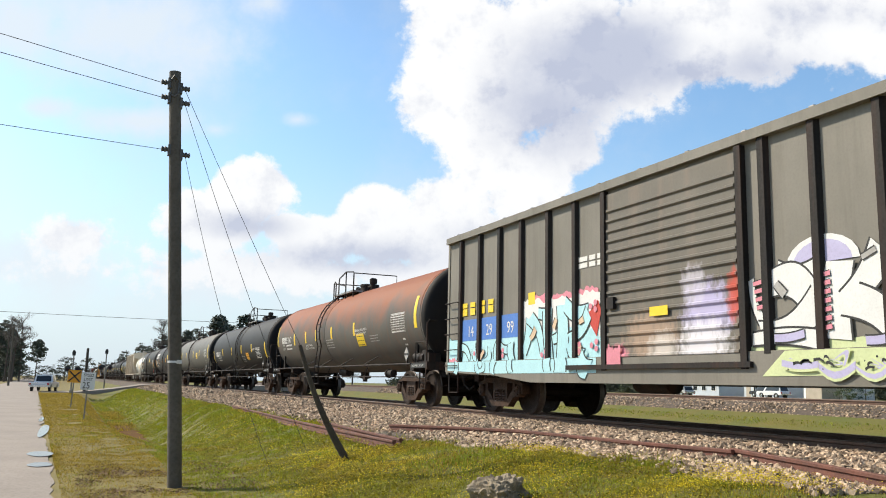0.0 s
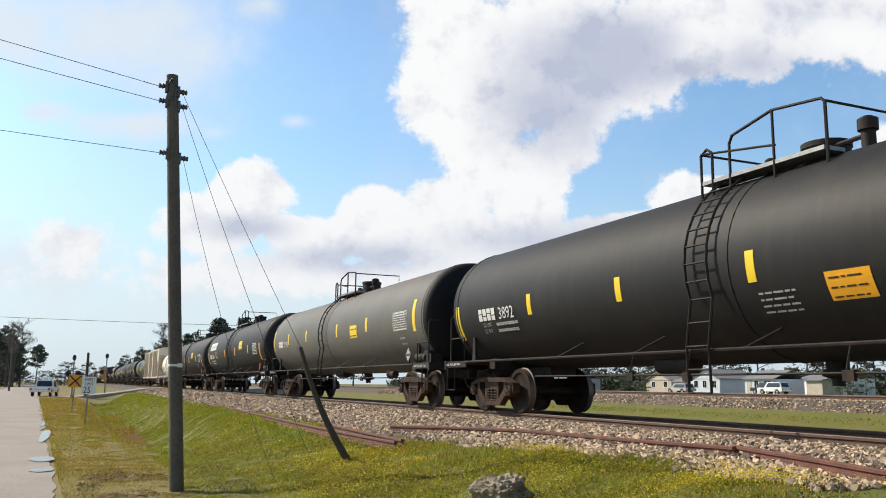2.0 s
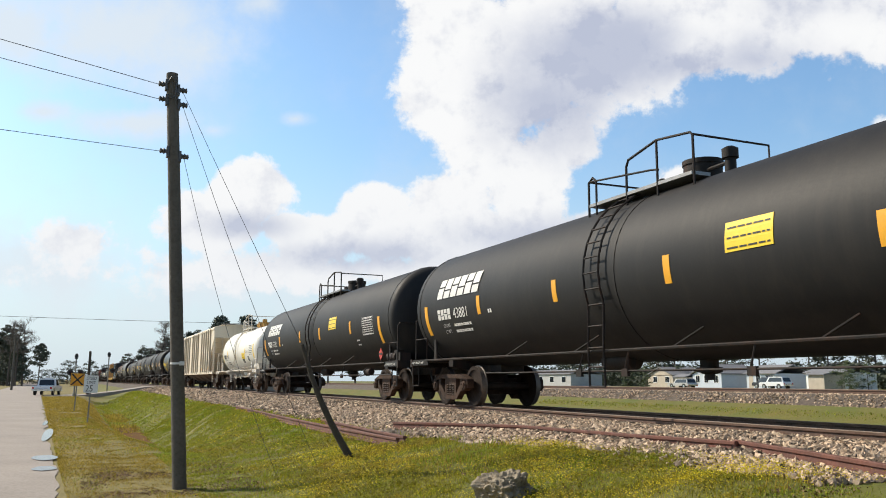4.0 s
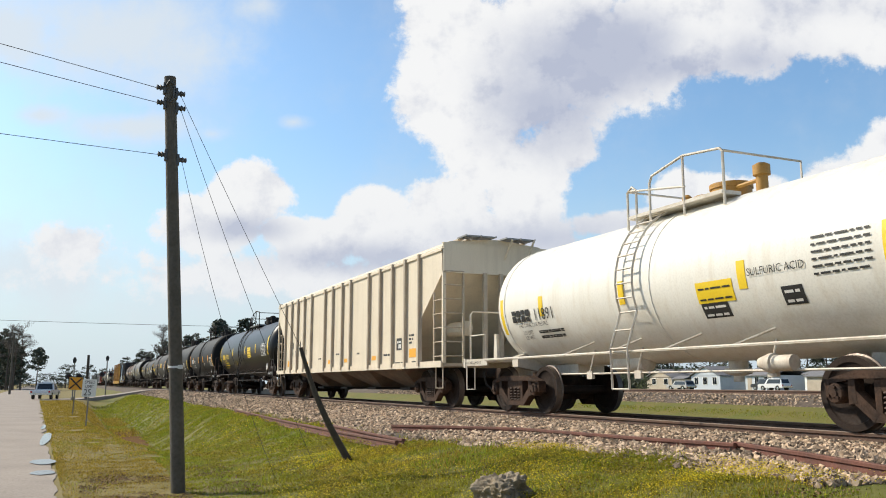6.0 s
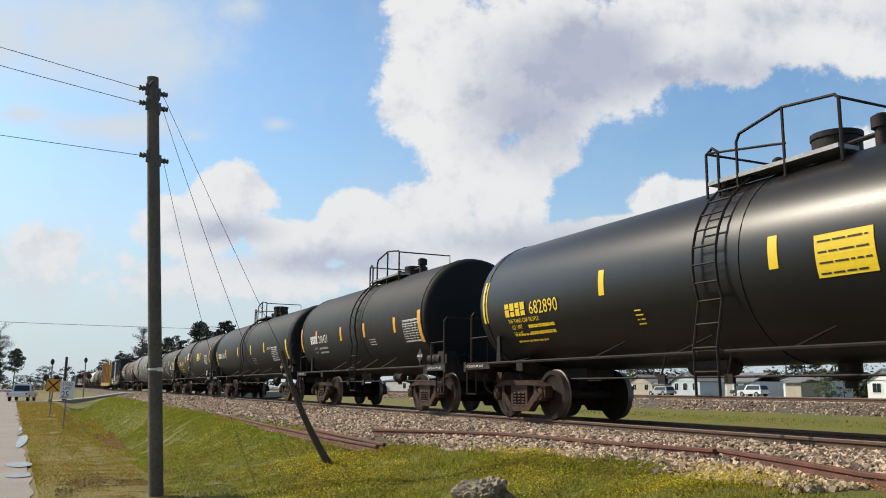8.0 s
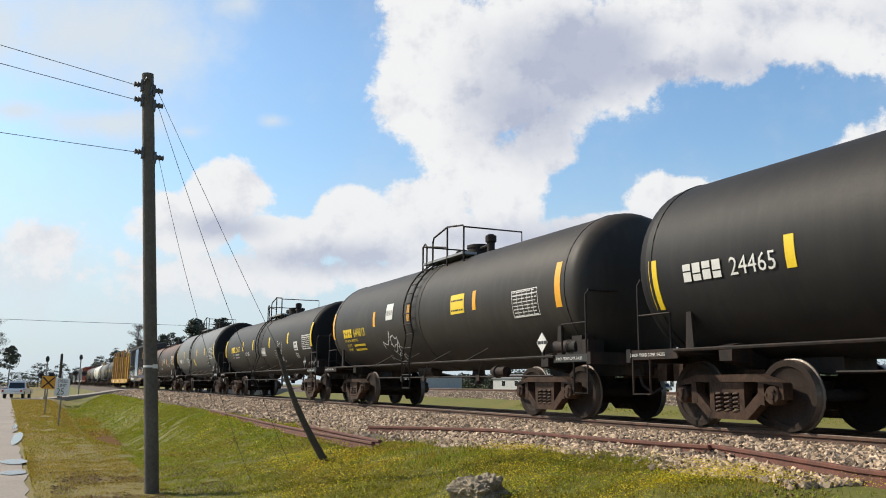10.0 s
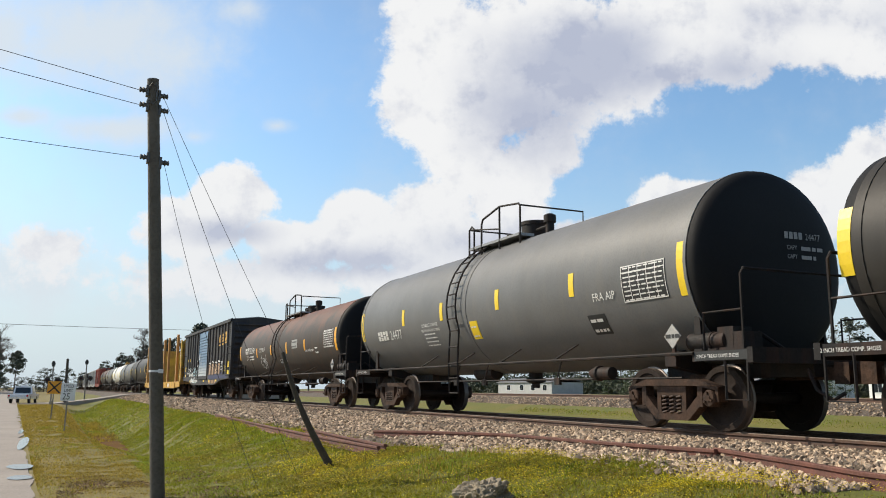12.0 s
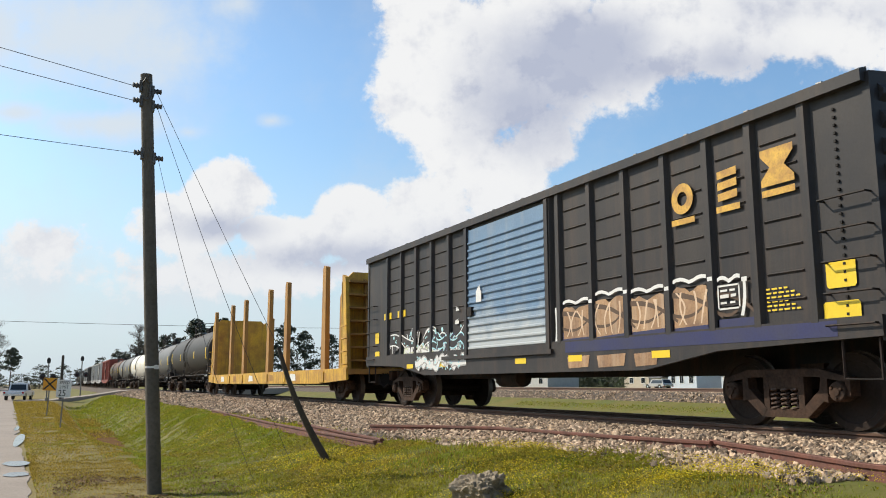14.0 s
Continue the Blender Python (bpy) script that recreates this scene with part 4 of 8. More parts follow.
        write(bm, "CAPY", 0.10, on_end(0.16, yh, cz + 0.25), 0.85)
        bars(bm, [0.2, 0.08, 0.12], 0.06, 0.03, on_end(0.46, yh, cz + 0.25))
        write(bm, "CAPY", 0.10, on_end(0.16, yh, cz + 0.11), 0.85)
        bars(bm, [0.22, 0.06], 0.06, 0.03, on_end(0.46, yh, cz + 0.11))
        part("head_lettering", bm, M[ink], car)
    # reflective strips, placards and stencils
    for y, a0, a1, w in strips:
        bm = bmesh.new()
        wrap(bm, R, cz, y - w / 2, y + w / 2, a0, a1)
        part("reflective_strip", bm, M[strip_m], car)
    for y, a, w, h, back, ink, lines in placards:
        bm = bmesh.new()
        dh = math.degrees(h / R)
        if back:
            wrap(bm, R, cz, y - w, y, a, a + dh, 0.007)
        bm2 = bmesh.new()
        for i in range(lines):
            v = h * (i + 0.28) / lines
            hh = h / lines * (0.17 if back in ("yellow", "orange") else 0.30)
            ws, left = [], w - 0.10
            rng = random.Random(int(abs(y) * 100) + i)
            while left > 0.05:
                k = min(left, rng.uniform(0.05, 0.22))
                ws.append(k)
                left -= k + 0.03
            base = on_barrel(R, cz, y - 0.05, a, 0.012)
            bars(bm2, ws, hh, 0.03, lambda p, q, v=v: base(p, q + v))
        if lines >= 8:      # a ruled table: frame, head line and columns
            base = on_barrel(R, cz, y, a, 0.013)
            for v in (0.0, h * 0.80, h - 0.02):
                bars(bm2, [w], 0.018, 0, lambda p, q, v=v: base(p, q + v))
            for k in range(6):
                bars(bm2, [0.014], h, 0, lambda p, q, k=k: base(p + k * (w - 0.014) / 5, q), steps=4)
        if back:
            pl = part("placard", bm, M[back], car)
        else:
            bm.free()
            pl = car
        part("stencil", bm2, M[ink], pl)
    for kind, body, y, a, size, ink in marks:
        bm = bmesh.new()
        place = on_barrel(R, cz, y, a, 0.017)
        if kind == "text":
            write(bm, body, size, place, 0.95)
        elif kind == "blocks":
            frames(bm, body, size, 0.16 * size, place)
        elif kind == "slanted":
            frames(bm, body, size, 0.14 * size, place, slant=0.22)
        part("lettering", bm, M[ink], car)
    return car


def couple(car, s0):
    car.matrix_basis = pose(TRACK_X, s0, RAIL_Z)
    TRAIN.append((car, s0))


# couplings between the cars, along the track at the start
GAPS = [1.1, 19.9, 39.25, 58.4, 78.8, 99.45, 120.1, 134.5, 154.4, 172.1, 186.4, 204.6, 220.95, 239.6, 256.85, 275.65, 294.8, 320.3, 338.2, 355.8, 373.0, 390.2, 407.5, 425.5, 444.5, 463.5, 482.5, 501.5, 520.0, 540.0, 560.0]


TANK_FLOOR = 0.98     # underside of the tanks above the rails


def barrel(top):
    return (top - TANK_FLOOR) / 2, (top + TANK_FLOOR) / 2


def tank_at(i, top, **kw):
    """Couples a tank car; the angles of its marks are given on a barrel whose underside is 1.15 m up, and are turned to keep their heights."""
    R, cz = barrel(top)

    def turned(a):
        h = (top + 1.15) / 2 + (top - 1.15) / 2 * math.sin(radians(a))
        return math.degrees(math.asin(max(-1.0, min(1.0, (h - cz) / R))))

    kw.setdefault("paint", "tank_black")
    kw["strips"] = [(y, turned(a), turned(b), w) for y, a, b, w in kw.get("strips", ())]
    kw["placards"] = [(y, turned(a), *rest) for y, a, *rest in kw.get("placards", ())]
    kw["marks"] = [(kind, body, y, turned(a), *rest) for kind, body, y, a, *rest in kw.get("marks", ())]
    couple(tank_car(GAPS[i + 1] - GAPS[i], R, cz, **kw), (GAPS[i] + GAPS[i + 1]) / 2)


def strips_at(*rows):
    return [(y, a0, a1, 0.19 if a1 - a0 > 25 else 0.16) for y, a0, a1 in rows]


LETTER = 0.62   # width of a plain letter block against its height


def id_mark(y, a, size, digits, ink, small="grey_mark"):
    """A row of four plain blocks and the car's figures after it."""
    w = size * LETTER
    return [("blocks", [w] * 4, y, a, size, ink), ("text", digits, y - 4 * (w + 0.16 * size) - 0.12, a, size * 1.38, ink)]


WT = ("LD LMT", "LT WT")


def weights(y, a, ink, step=6.5, size=0.13):
    return [("text", WT[0], y, a, size, ink), ("blocks", [0.36, 0.12, 0.34, 0.12], y - 0.65, a, size * 0.5, ink),
            ("text", WT[1], y, a - step, size, ink), ("blocks", [0.32, 0.12, 0.34, 0.12], y - 0.65, a - step, size * 0.5, ink)]


def build_tank_cars():
    tank_at(1, 3.95, paint="tank_rust", diamond="grey_mark", head_mark=("grey_mark", "3367"), label="grey tank car with a rust-red top and yellow reflective strips", walk_y=1.1, inset=1.0, heads="head_black",
            strips=strips_at((8.55, -18, 19), (5.51, -19, 1), (3.65, -18, 1), (2.12, -17, 1), (-0.01, -17, 1), (-2.69, -17, 1), (-8.2, -18, 19)),
            placards=[(-2.89, -33, 0.75, 0.42, "yellow", "black", 3), (0.74, -32, 1.0, 0.38, None, "grey_mark", 4), (-4.2, -29, 0.9, 0.26, None, "grey_mark", 3), (-6.3, -20, 1.1, 0.55, None, "white", 8), (-7.0, -40, 0.35, 0.35, None, "white", 2)],
            marks=id_mark(7.67, -14, 0.27, "3367", "white") + weights(7.64, -19, "white") + [("text", "FIBERGLASS INSULATION", -2.8, -12, 0.115, "white"), ("text", "DO NOT EXCEED 450 F", -2.8, -16.5, 0.115, "white"), ("text", "CONSULT OWNER", 3.7, -24, 0.12, "white"), ("text", "BEFORE REPAIRING TANK", 3.85, -29, 0.12, "white")])
    tank_at(2, 3.9, paint="tank_black", diamond="black", head_mark=("grey_mark", "3892"), label="matt black tank car with yellow reflective strips and white stencils", walk_y=-0.7, heads="head_black", tank_half=8.775, tank_shift=0.15,
            strips=strips_at((8.4, -38, -2), (4.9, -20, -2), (1.78, -20, -2), (-1.35, -20, -1), (-4.24, -20, -2), (-7.6, -39, -2)),
            placards=[(-2.56, -37, 0.67, 0.39, "orange", "black", 3), (-5.29, -35, 1.1, 0.54, None, "white", 8), (-1.35, -42, 0.75, 0.38, None, "grey_mark", 4)],
            marks=id_mark(7.24, -20, 0.27, "3892", "white") + weights(7.1, -26, "grey_mark") + [("text", "FRA AIP", -4.5, -17, 0.17, "white")])
    tank_at(3, 3.95, paint="tank_grey", diamond="grey_mark", head_mark=("grey_mark", "32961"), label="grey tank car with a brown-rusted top", walk_y=0.4, heads="head_black", dome_kind=1,
            strips=strips_at((-8.5, -21, 16), (-4.38, -12, 6), (-1.09, -13, 6), (3.2, -12, 6), (6.2, -12, 6), (9.0, -21, 16)),
            placards=[(-2.66, -18, 0.74, 0.42, "yellow", "black", 2), (-6.87, -17, 1.1, 0.53, None, "white", 8), (-7.2, -38, 0.5, 0.35, None, "grey_mark", 2)],
            marks=id_mark(8.0, -16, 0.26, "32961", "white"))
    procor = [("slanted", [0.32, 0.34, 0.34, 0.34, 0.34, 0.34], 7.85, 2, 0.5, "white")]
    tank_at(4, 4.08, paint="tank_black", diamond="spray_red", head_mark=("grey_mark", "43881"), label="long black tank car with slanted white blocks on its flank", walk_y=0.3, strip_m="orange", reach=1.2, dome=0.5, dome_kind=1,
            strips=strips_at((8.6, -34, -3), (5.47, -19, -2), (2.09, -19, -2), (-1.33, -19, -1), (-5.25, -18, -1), (-8.3, -36, -2)),
            placards=[(-2.66, -7, 0.92, 0.44, "yellow", "black", 3), (-6.58, -22, 1.06, 0.56, None, "white", 8), (5.06, -22, 0.28, 0.28, None, "white", 1)],
            marks=procor + id_mark(7.82, -19, 0.26, "43881", "white") + weights(7.6, -27, "white"))
    tank_at(5, 4.08, paint="tank_black", diamond="spray_red", head_mark=("grey_mark", "43682"), label="long black tank car with slanted white blocks and amber strips", walk_y=-0.2, strip_m="orange", reach=1.2, dome=0.5, dome_kind=1,
            strips=strips_at((8.6, -34, -3), (5.47, -19, -2), (1.73, -18, 0), (-1.33, -19, -1), (-5.25, -18, -1), (-8.2, -36, -2)),
            placards=[(-2.66, -7, 0.92, 0.44, "yellow", "black", 3), (-6.58, -22, 1.06, 0.56, None, "white", 8), (-5.73, -37, 0.40, 0.31, None, "white", 2), (5.06, -22, 0.28, 0.28, None, "white", 1)],
            marks=procor + id_mark(7.82, -19, 0.26, "43682", "white") + weights(7.6, -27, "white"))
    tank_at(6, 3.65, paint="tank_white", diamond="white", head_mark=("black", "11891"), label="short white acid tank car with ochre valves and rust runs", walk_y=0.0, frame_m="white_frame", dome=0.7, tank_half=5.75,
            strips=strips_at((5.0, -35, 2), (3.35, -20, -1), (0.58, -20, -1), (-2.32, -21, -2), (-4.75, -32, 6)),
            placards=[(-1.33, -28, 0.78, 0.33, "yellow", "black", 2), (-1.36, -40, 0.56, 0.25, "black", "white", 2), (-2.99, -36, 0.36, 0.27, "black", "white", 2), (-3.55, -20, 1.0, 0.57, None, "black", 6)],
            marks=id_mark(4.58, -23, 0.25, "11891", "black") + weights(4.3, -37, "black", 6) + [("text", "THE TANK CAR PEOPLE", 4.4, -29, 0.12, "black"), ("text", "SULFURIC ACID", -2.44, -13, 0.155, "black")])
    tank_at(8, 3.84, paint="tank_gloss", diamond="white", head_mark=("gold", "682890"), label="glossy black tank car with yellow lettering blocks", walk_y=0.1, dome=0.65, dome_kind=1, tank_half=7.87, tank_shift=0.33,
            strips=strips_at((7.45, -21, 18), (3.12, -12, 7), (-0.74, -13, 6), (-3.6, -13, 6), (-6.6, -21, 18)),
            placards=[(-1.42, -22, 0.85, 0.54, "yellow", "black", 4), (6.44, -46, 1.3, 0.3, None, "yellow", 2), (2.38, -39, 0.3, 0.32, None, "yellow", 4), (-5.05, -22, 1.1, 0.6, None, "white", 9)],
            marks=id_mark(6.55, -18, 0.27, "682890", "yellow") + weights(6.4, -30, "yellow") + [("text", "THE TANK CAR PEOPLE", 6.5, -24, 0.12, "yellow")])
    tank_at(9, 4.0, paint="tank_black", diamond="black", head_mark=("grey_mark", "200421"), label="short black tank car with amber strips and white stencils", walk_y=-0.4, heads="head_black", strip_m="orange", tank_half=6.02, tank_shift=0.48,
            strips=strips_at((6.1, -28, 7), (4.2, -18, 0), (1.45, -19, -1), (-0.8, -19, -2), (-3.3, -19, -2), (-5.03, -34, 1)),
            placards=[(-3.92, -32, 1.05, 0.6, None, "white", 9), (-1.13, -31, 0.64, 0.23, None, "white", 3)],
            marks=id_mark(4.9, -18, 0.27, "200421", "white") + weights(4.65, -27, "grey_mark"))
    tank_at(10, 3.95, paint="tank_black", diamond="black", head_mark=("grey_mark", "24465"), label="black tank car with yellow strips and a tall dome", walk_y=0.3, heads="head_black", dome_kind=2,
            strips=strips_at((7.9, -33, 0), (5.2, -18, 0), (2.0, -18, 0), (-1.0, -18, 0), (-3.74, -18, 0), (-7.6, -35, -2)),
            placards=[(-5.07, -36, 1.08, 0.6, None, "white", 8), (-1.2, -40, 0.7, 0.36, None, "grey_mark", 4)],
            marks=id_mark(7.2, -17, 0.26, "24465", "white") + [("text", "FRA AIP", -4.4, -14, 0.16, "white")])
    tank_at(11, 3.9, paint="tank_dusty", diamond="white", head_mark=("grey_mark", "649813"), label="dusty black tank car with yellow blocks and white scrawls", walk_y=0.1, dome=0.6, strip_m="orange",
            strips=strips_at((6.9, -20, 16), (3.15, -11, 7), (0.6, -11, 7), (-3.2, -11, 7), (-6.6, -20, 16)),
            placards=[(2.2, -6, 0.5, 0.45, "white", "grey_mark", 1), (-2.0, -12, 0.7, 0.45, "yellow", "black", 2), (-4.9, -24, 1.0, 0.55, None, "white", 8)],
            marks=id_mark(5.91, -20, 0.26, "649813", "yellow") + weights(5.8, -33, "yellow") + [("text", "THE TANK CAR PEOPLE", 5.9, -26, 0.12, "yellow")])
    tank_at(12, 3.68, paint="tank_dusty", diamond="black", head_mark=("grey_mark", "221072"), label="dark weathered tank car with yellow strips and white scrawl", walk_y=0.4, heads="head_black", tank_half=8.22, tank_shift=0.46,
            strips=strips_at((8.4, -20, 19), (4.16, -11, 9), (1.96, -12, 9), (-1.21, -12, 8), (-4.25, -10, 10), (-7.47, -20, 20)),
            placards=[(0.32, -28, 0.75, 0.37, "grey_mark", "white", 1), (-6.29, -24, 1.15, 0.53, None, "white", 8), (-5.14, -24, 0.5, 0.34, "white", "black", 2), (-5.18, -39, 0.35, 0.2, "grey_mark", "black", 2), (-2.0, -36, 0.9, 0.4, None, "grey_mark", 4)],
            marks=id_mark(6.79, -12, 0.27, "221072", "yellow") + weights(6.6, -19, "grey_mark") + [("text", "EXTERIOR HTR. PIPES", 3.7, -18, 0.10, "white"), ("text", "NO INLET OR OUTLET", 3.7, -22, 0.10, "white")])
    tank_at(13, 4.05, paint="tank_light", diamond="grey_mark", head_mark=("grey_mark", "24477"), label="pale grey tank car with a faint rusty top", walk_y=0.7, heads="head_black", dome_kind=1, tank_half=7.63, tank_shift=0.345,
            strips=strips_at((7.5, -24, 10), (4.25, -13, 4), (1.82, -14, 3), (-1.01, -13, 4), (-3.85, -13, 4), (-6.82, -24, 9)),
            placards=[(0.38, -37, 0.36, 0.43, "yellow", "white", 2), (-5.35, -23, 1.1, 0.6, "black", "white", 8), (-4.18, -45, 0.5, 0.39, "black", "white", 2), (3.04, -40, 0.8, 0.4, None, "white", 4)],
            marks=id_mark(6.23, -26, 0.26, "24477", "white") + [("text", "FRA AIP", -4.48, -19, 0.2, "white"), ("text", "CONSULT OWNER", 3.04, -18, 0.12, "white"), ("text", "BEFORE REPAIRING TANK", 3.1, -23, 0.10, "white")])
    tank_at(14, 3.78, paint="tank_brown", diamond="grey_mark", head_mark=("grey_mark", "221581"), label="brown weathered tank car with a rusty top", lead=2.55, walk_y=0.7, heads="head_black", strip_m="orange", tank_half=8.325, tank_shift=0.425,
            strips=strips_at((8.4, -21, 9), (4.66, -20, -1), (1.91, -19, 0), (-0.76, -20, 0), (-3.49, -19, -1), (-7.36, -26, 9)),
            placards=[(-1.66, -13, 0.80, 0.34, "grey_mark", "black", 2), (-4.81, -28, 0.46, 0.33, None, "white", 2), (-6.02, -19, 1.1, 0.6, None, "white", 8)],
            marks=id_mark(7.04, -10, 0.28, "221581", "white") + weights(6.9, -18, "white", 5.5) + [("text", "FIBERGLASS INSULATION", 4.1, -6, 0.11, "white"), ("text", "DO NOT EXCEED 450 F", 4.1, -10.5, 0.11, "white"), ("text", "PAINT: HEMPEL 45883", -3.58, -22, 0.12, "white"), ("text", "EXTERIOR HEATER PIPES", 0.55, -33, 0.11, "white"), ("text", "NO INLET OR OUTLET", 0.55, -37, 0.11, "white")])
    far = [(17, 4.0, "tank_dusty", "dull dark grey tank car far down the train"), (18, 3.9, "tank_light", "pale metallic tank car far down the train"), (19, 3.9, "tank_white", "white tank car far down the train"), (20, 3.9, "tank_light", "pale grey tank car far down the train"), (21, 3.9, "tank_brown", "rust-brown tank car far down the train"), (27, 3.95, "tank_black", "black tank car far down the train"), (28, 3.95, "tank_black", "black tank car far down the train")]
    for i, top, paint, label in far:
        half = (GAPS[i + 1] - GAPS[i]) / 2
        tank_at(i, top, paint=paint, label=label, walk_y=0.2, far=True, strips=strips_at((-half + 1.5, -20, 10), (half - 1.5, -20, 10), (-3, -15, 3), (3, -15, 3)))


build_tank_cars()


def tank_scrawl(index, top, y0, a0, w, h, seed):
    """A thin sprayed scrawl of looping strokes on a tank's flank."""
    car = TRAIN[index][0]
    R, cz = barrel(top)
    rng = random.Random(seed)
    bm = bmesh.new()
    place = on_barrel(R, cz, y0, a0, 0.014)
    for k in range(7):
        u, v = rng.uniform(0, w * 0.7), rng.uniform(0, h * 0.5)
        pts = []
        for i in range(12):
            t = i / 11
            pts.append((u + w * 0.35 * t + 0.12 * math.sin(6 * t + k), v + h * 0.5 * t * rng.uniform(0.7, 1.2) * (1 if k % 2 else -0.3) + 0.1 * math.sin(9 * t + 2 * k)))
        for (ua, va), (ub, vb) in zip(pts, pts[1:]):
            d = math.hypot(ub - ua, vb - va) or 1
            nu, nv = -(vb - va) / d * 0.014, (ub - ua) / d * 0.014
            bm.faces.new([bm.verts.new(place(*q)) for q in ((ua - nu, va - nv), (ub - nu, vb - nv), (ub + nu, vb + nv), (ua + nu, va + nv))])
    part("scrawl", bm, M["spray_white"], car)


tank_scrawl(9, 3.9, 3.1, -46, 1.6, 0.7, 2)
tank_scrawl(10, 3.68, -2.3, -32, 1.35, 0.8, 4)
tank_scrawl(12, 3.78, 4.3, -34, 1.5, 0.5, 6)


# ---- box cars ----
def panel_shape(bm, pts, x):
    bm.faces.new([bm.verts.new((x, y, z)) for y, z in pts])


def stroke(y0, z0, y1, z1, w0, w1, bend, n=6):
    """A tapering, bent brush stroke as a row of quads."""
    d = math.hypot(y1 - y0, z1 - z0) or 1
    ny, nz = -(z1 - z0) / d, (y1 - y0) / d
    pts = []
    for i in range(n + 1):
        t = i / n
        k = bend * math.sin(math.pi * t)
        w = w0 + (w1 - w0) * t
        cy, cz = y0 + (y1 - y0) * t + ny * k, z0 + (z1 - z0) * t + nz * k
        pts.append(((cy - ny * w, cz - nz * w), (cy + ny * w, cz + nz * w)))
    return pts


def lay_stroke(bm, pts, x, grow=0.0):
    rows = []
    for i, (p, q) in enumerate(pts):
        dy, dz = q[0] - p[0], q[1] - p[1]
        d = math.hypot(dy, dz) or 1
        e = grow / d
        rows.append((bm.verts.new((x, p[0] - dy * e, p[1] - dz * e)), bm.verts.new((x, q[0] + dy * e, q[1] + dz * e))))
    for a, b in zip(rows, rows[1:]):
        bm.faces.new((a[0], a[1], b[1], b[0]))


def piece(car, seed, y0, y1, z0, z1, n, fill, edge, spots, x, slant=0.0):
    """A sprayed piece: bent, overlapping strokes with a dark edge, and small stripes and spots in a third colour."""
    rng = random.Random(seed)
    a, b, c = bmesh.new(), bmesh.new(), bmesh.new()
    w, h = (y1 - y0) / n, z1 - z0
    level = 0
    for i in range(n):
        ya = y0 + i * w
        fat = min(w, h) * 0.17
        for k in range(3):
            level += 1
            p = (ya + w * rng.uniform(0.0, 1.0), z0 + h * rng.uniform(0.0, 0.35) + fat * 0.6)
            q = (ya + w * rng.uniform(0.0, 1.0), z1 - h * rng.uniform(0.0, 0.3) - fat * 0.6)
            if k == 2:
                p, q = (ya - w * 0.05, z0 + h * rng.uniform(0.3, 0.7)), (ya + w * 1.05, z0 + h * rng.uniform(0.3, 0.75))
            pts = stroke(*p, *q, fat * rng.uniform(0.9, 1.5), fat * rng.uniform(0.5, 1.3), rng.uniform(-0.35, 0.35) * w)
            lay_stroke(a, pts, x - 0.0006 * level, 0.035)
            lay_stroke(b, pts, x - 0.0006 * level - 0.0003)
        for k in range(5):
            cy, cz = ya + w * rng.random(), z0 + h * rng.uniform(0.08, 0.85)
            if k < 2:
                r = fat * rng.uniform(0.25, 0.5)
                c.faces.new([c.verts.new((x - 0.0006 * level - 0.004, cy + r * math.cos(t), cz + r * math.sin(t))) for t in (j * math.pi / 4 for j in range(8))])
            else:
                lay_stroke(c, stroke(cy, cz, cy + w * rng.uniform(0.1, 0.3), cz + rng.uniform(-0.05, 0.05), 0.012, 0.02, 0.02, 3), x - 0.0006 * level - 0.004)
    part("graffiti_outline", a, M[edge], car)
    part("graffiti_fill", b, M[fill], car)
    part("graffiti_spots", c, M[spots], car)


def sprayed(car, strokes, fill, edge, x, origin, sill=1.145, rim=0.03):
    """Sprayed letters: each stroke a part of its own with a dark rim; what runs below the sill's top lies on the sill. Strokes: along, up, along, up, two half widths, bend."""
    for level, (s0, z0, s1, z1, w0, w1, bend) in enumerate(strokes):
        runs = [(s0, z0, s1, z1, w0, w1, x)]
        if min(z0, z1) < sill < max(z0, z1):
            k = (sill - z0) / (z1 - z0)
            sm, wm = s0 + (s1 - s0) * k, w0 + (w1 - w0) * k
            runs = [(s0, z0, sm, sill, w0, wm, x if z0 > sill else -1.579), (sm, sill, s1, z1, wm, w1, x if z1 > sill else -1.579)]
        for a, b, c, d, e, f, xx in runs:
            pts = stroke(a - origin, b, c - origin, d, e, f, bend, 10)
            for name, m, grow, dx in (("graffiti_outline", edge, rim, 0.0), ("graffiti_fill", fill, 0.0, 0.0004)):
                bm = bmesh.new()
                lay_stroke(bm, pts, xx - 0.0008 * level - dx, grow)
                part(name, bm, M[m], car)


def blot(car, name, m, x, pts):
    bm = bmesh.new()
    panel_shape(bm, pts, x)
    part(name, bm, M[m], car)


def dirty_band(car, m, x, y0, y1, z0, z1, seed, teeth=14):
    """A sprayed patch with an uneven upper edge."""
    rng = random.Random(seed)
    n = teeth * 3
    top = [(y0 + (y1 - y0) * i / n, z1 - 0.04 + 0.12 * noise.noise((i * 0.31, seed * 2.3, 0.0)) + rng.uniform(-0.035, 0.035)) for i in range(n + 1)]
    bm = bmesh.new()
    for (ya, za), (yb, zb) in zip(top, top[1:]):
        panel_shape(bm, [(ya, z0), (yb, z0), (yb, zb), (ya, za)], x)
    bmesh.ops.remove_doubles(bm, verts=bm.verts, dist=0.001)
    part("graffiti_ground", bm, M[m], car)


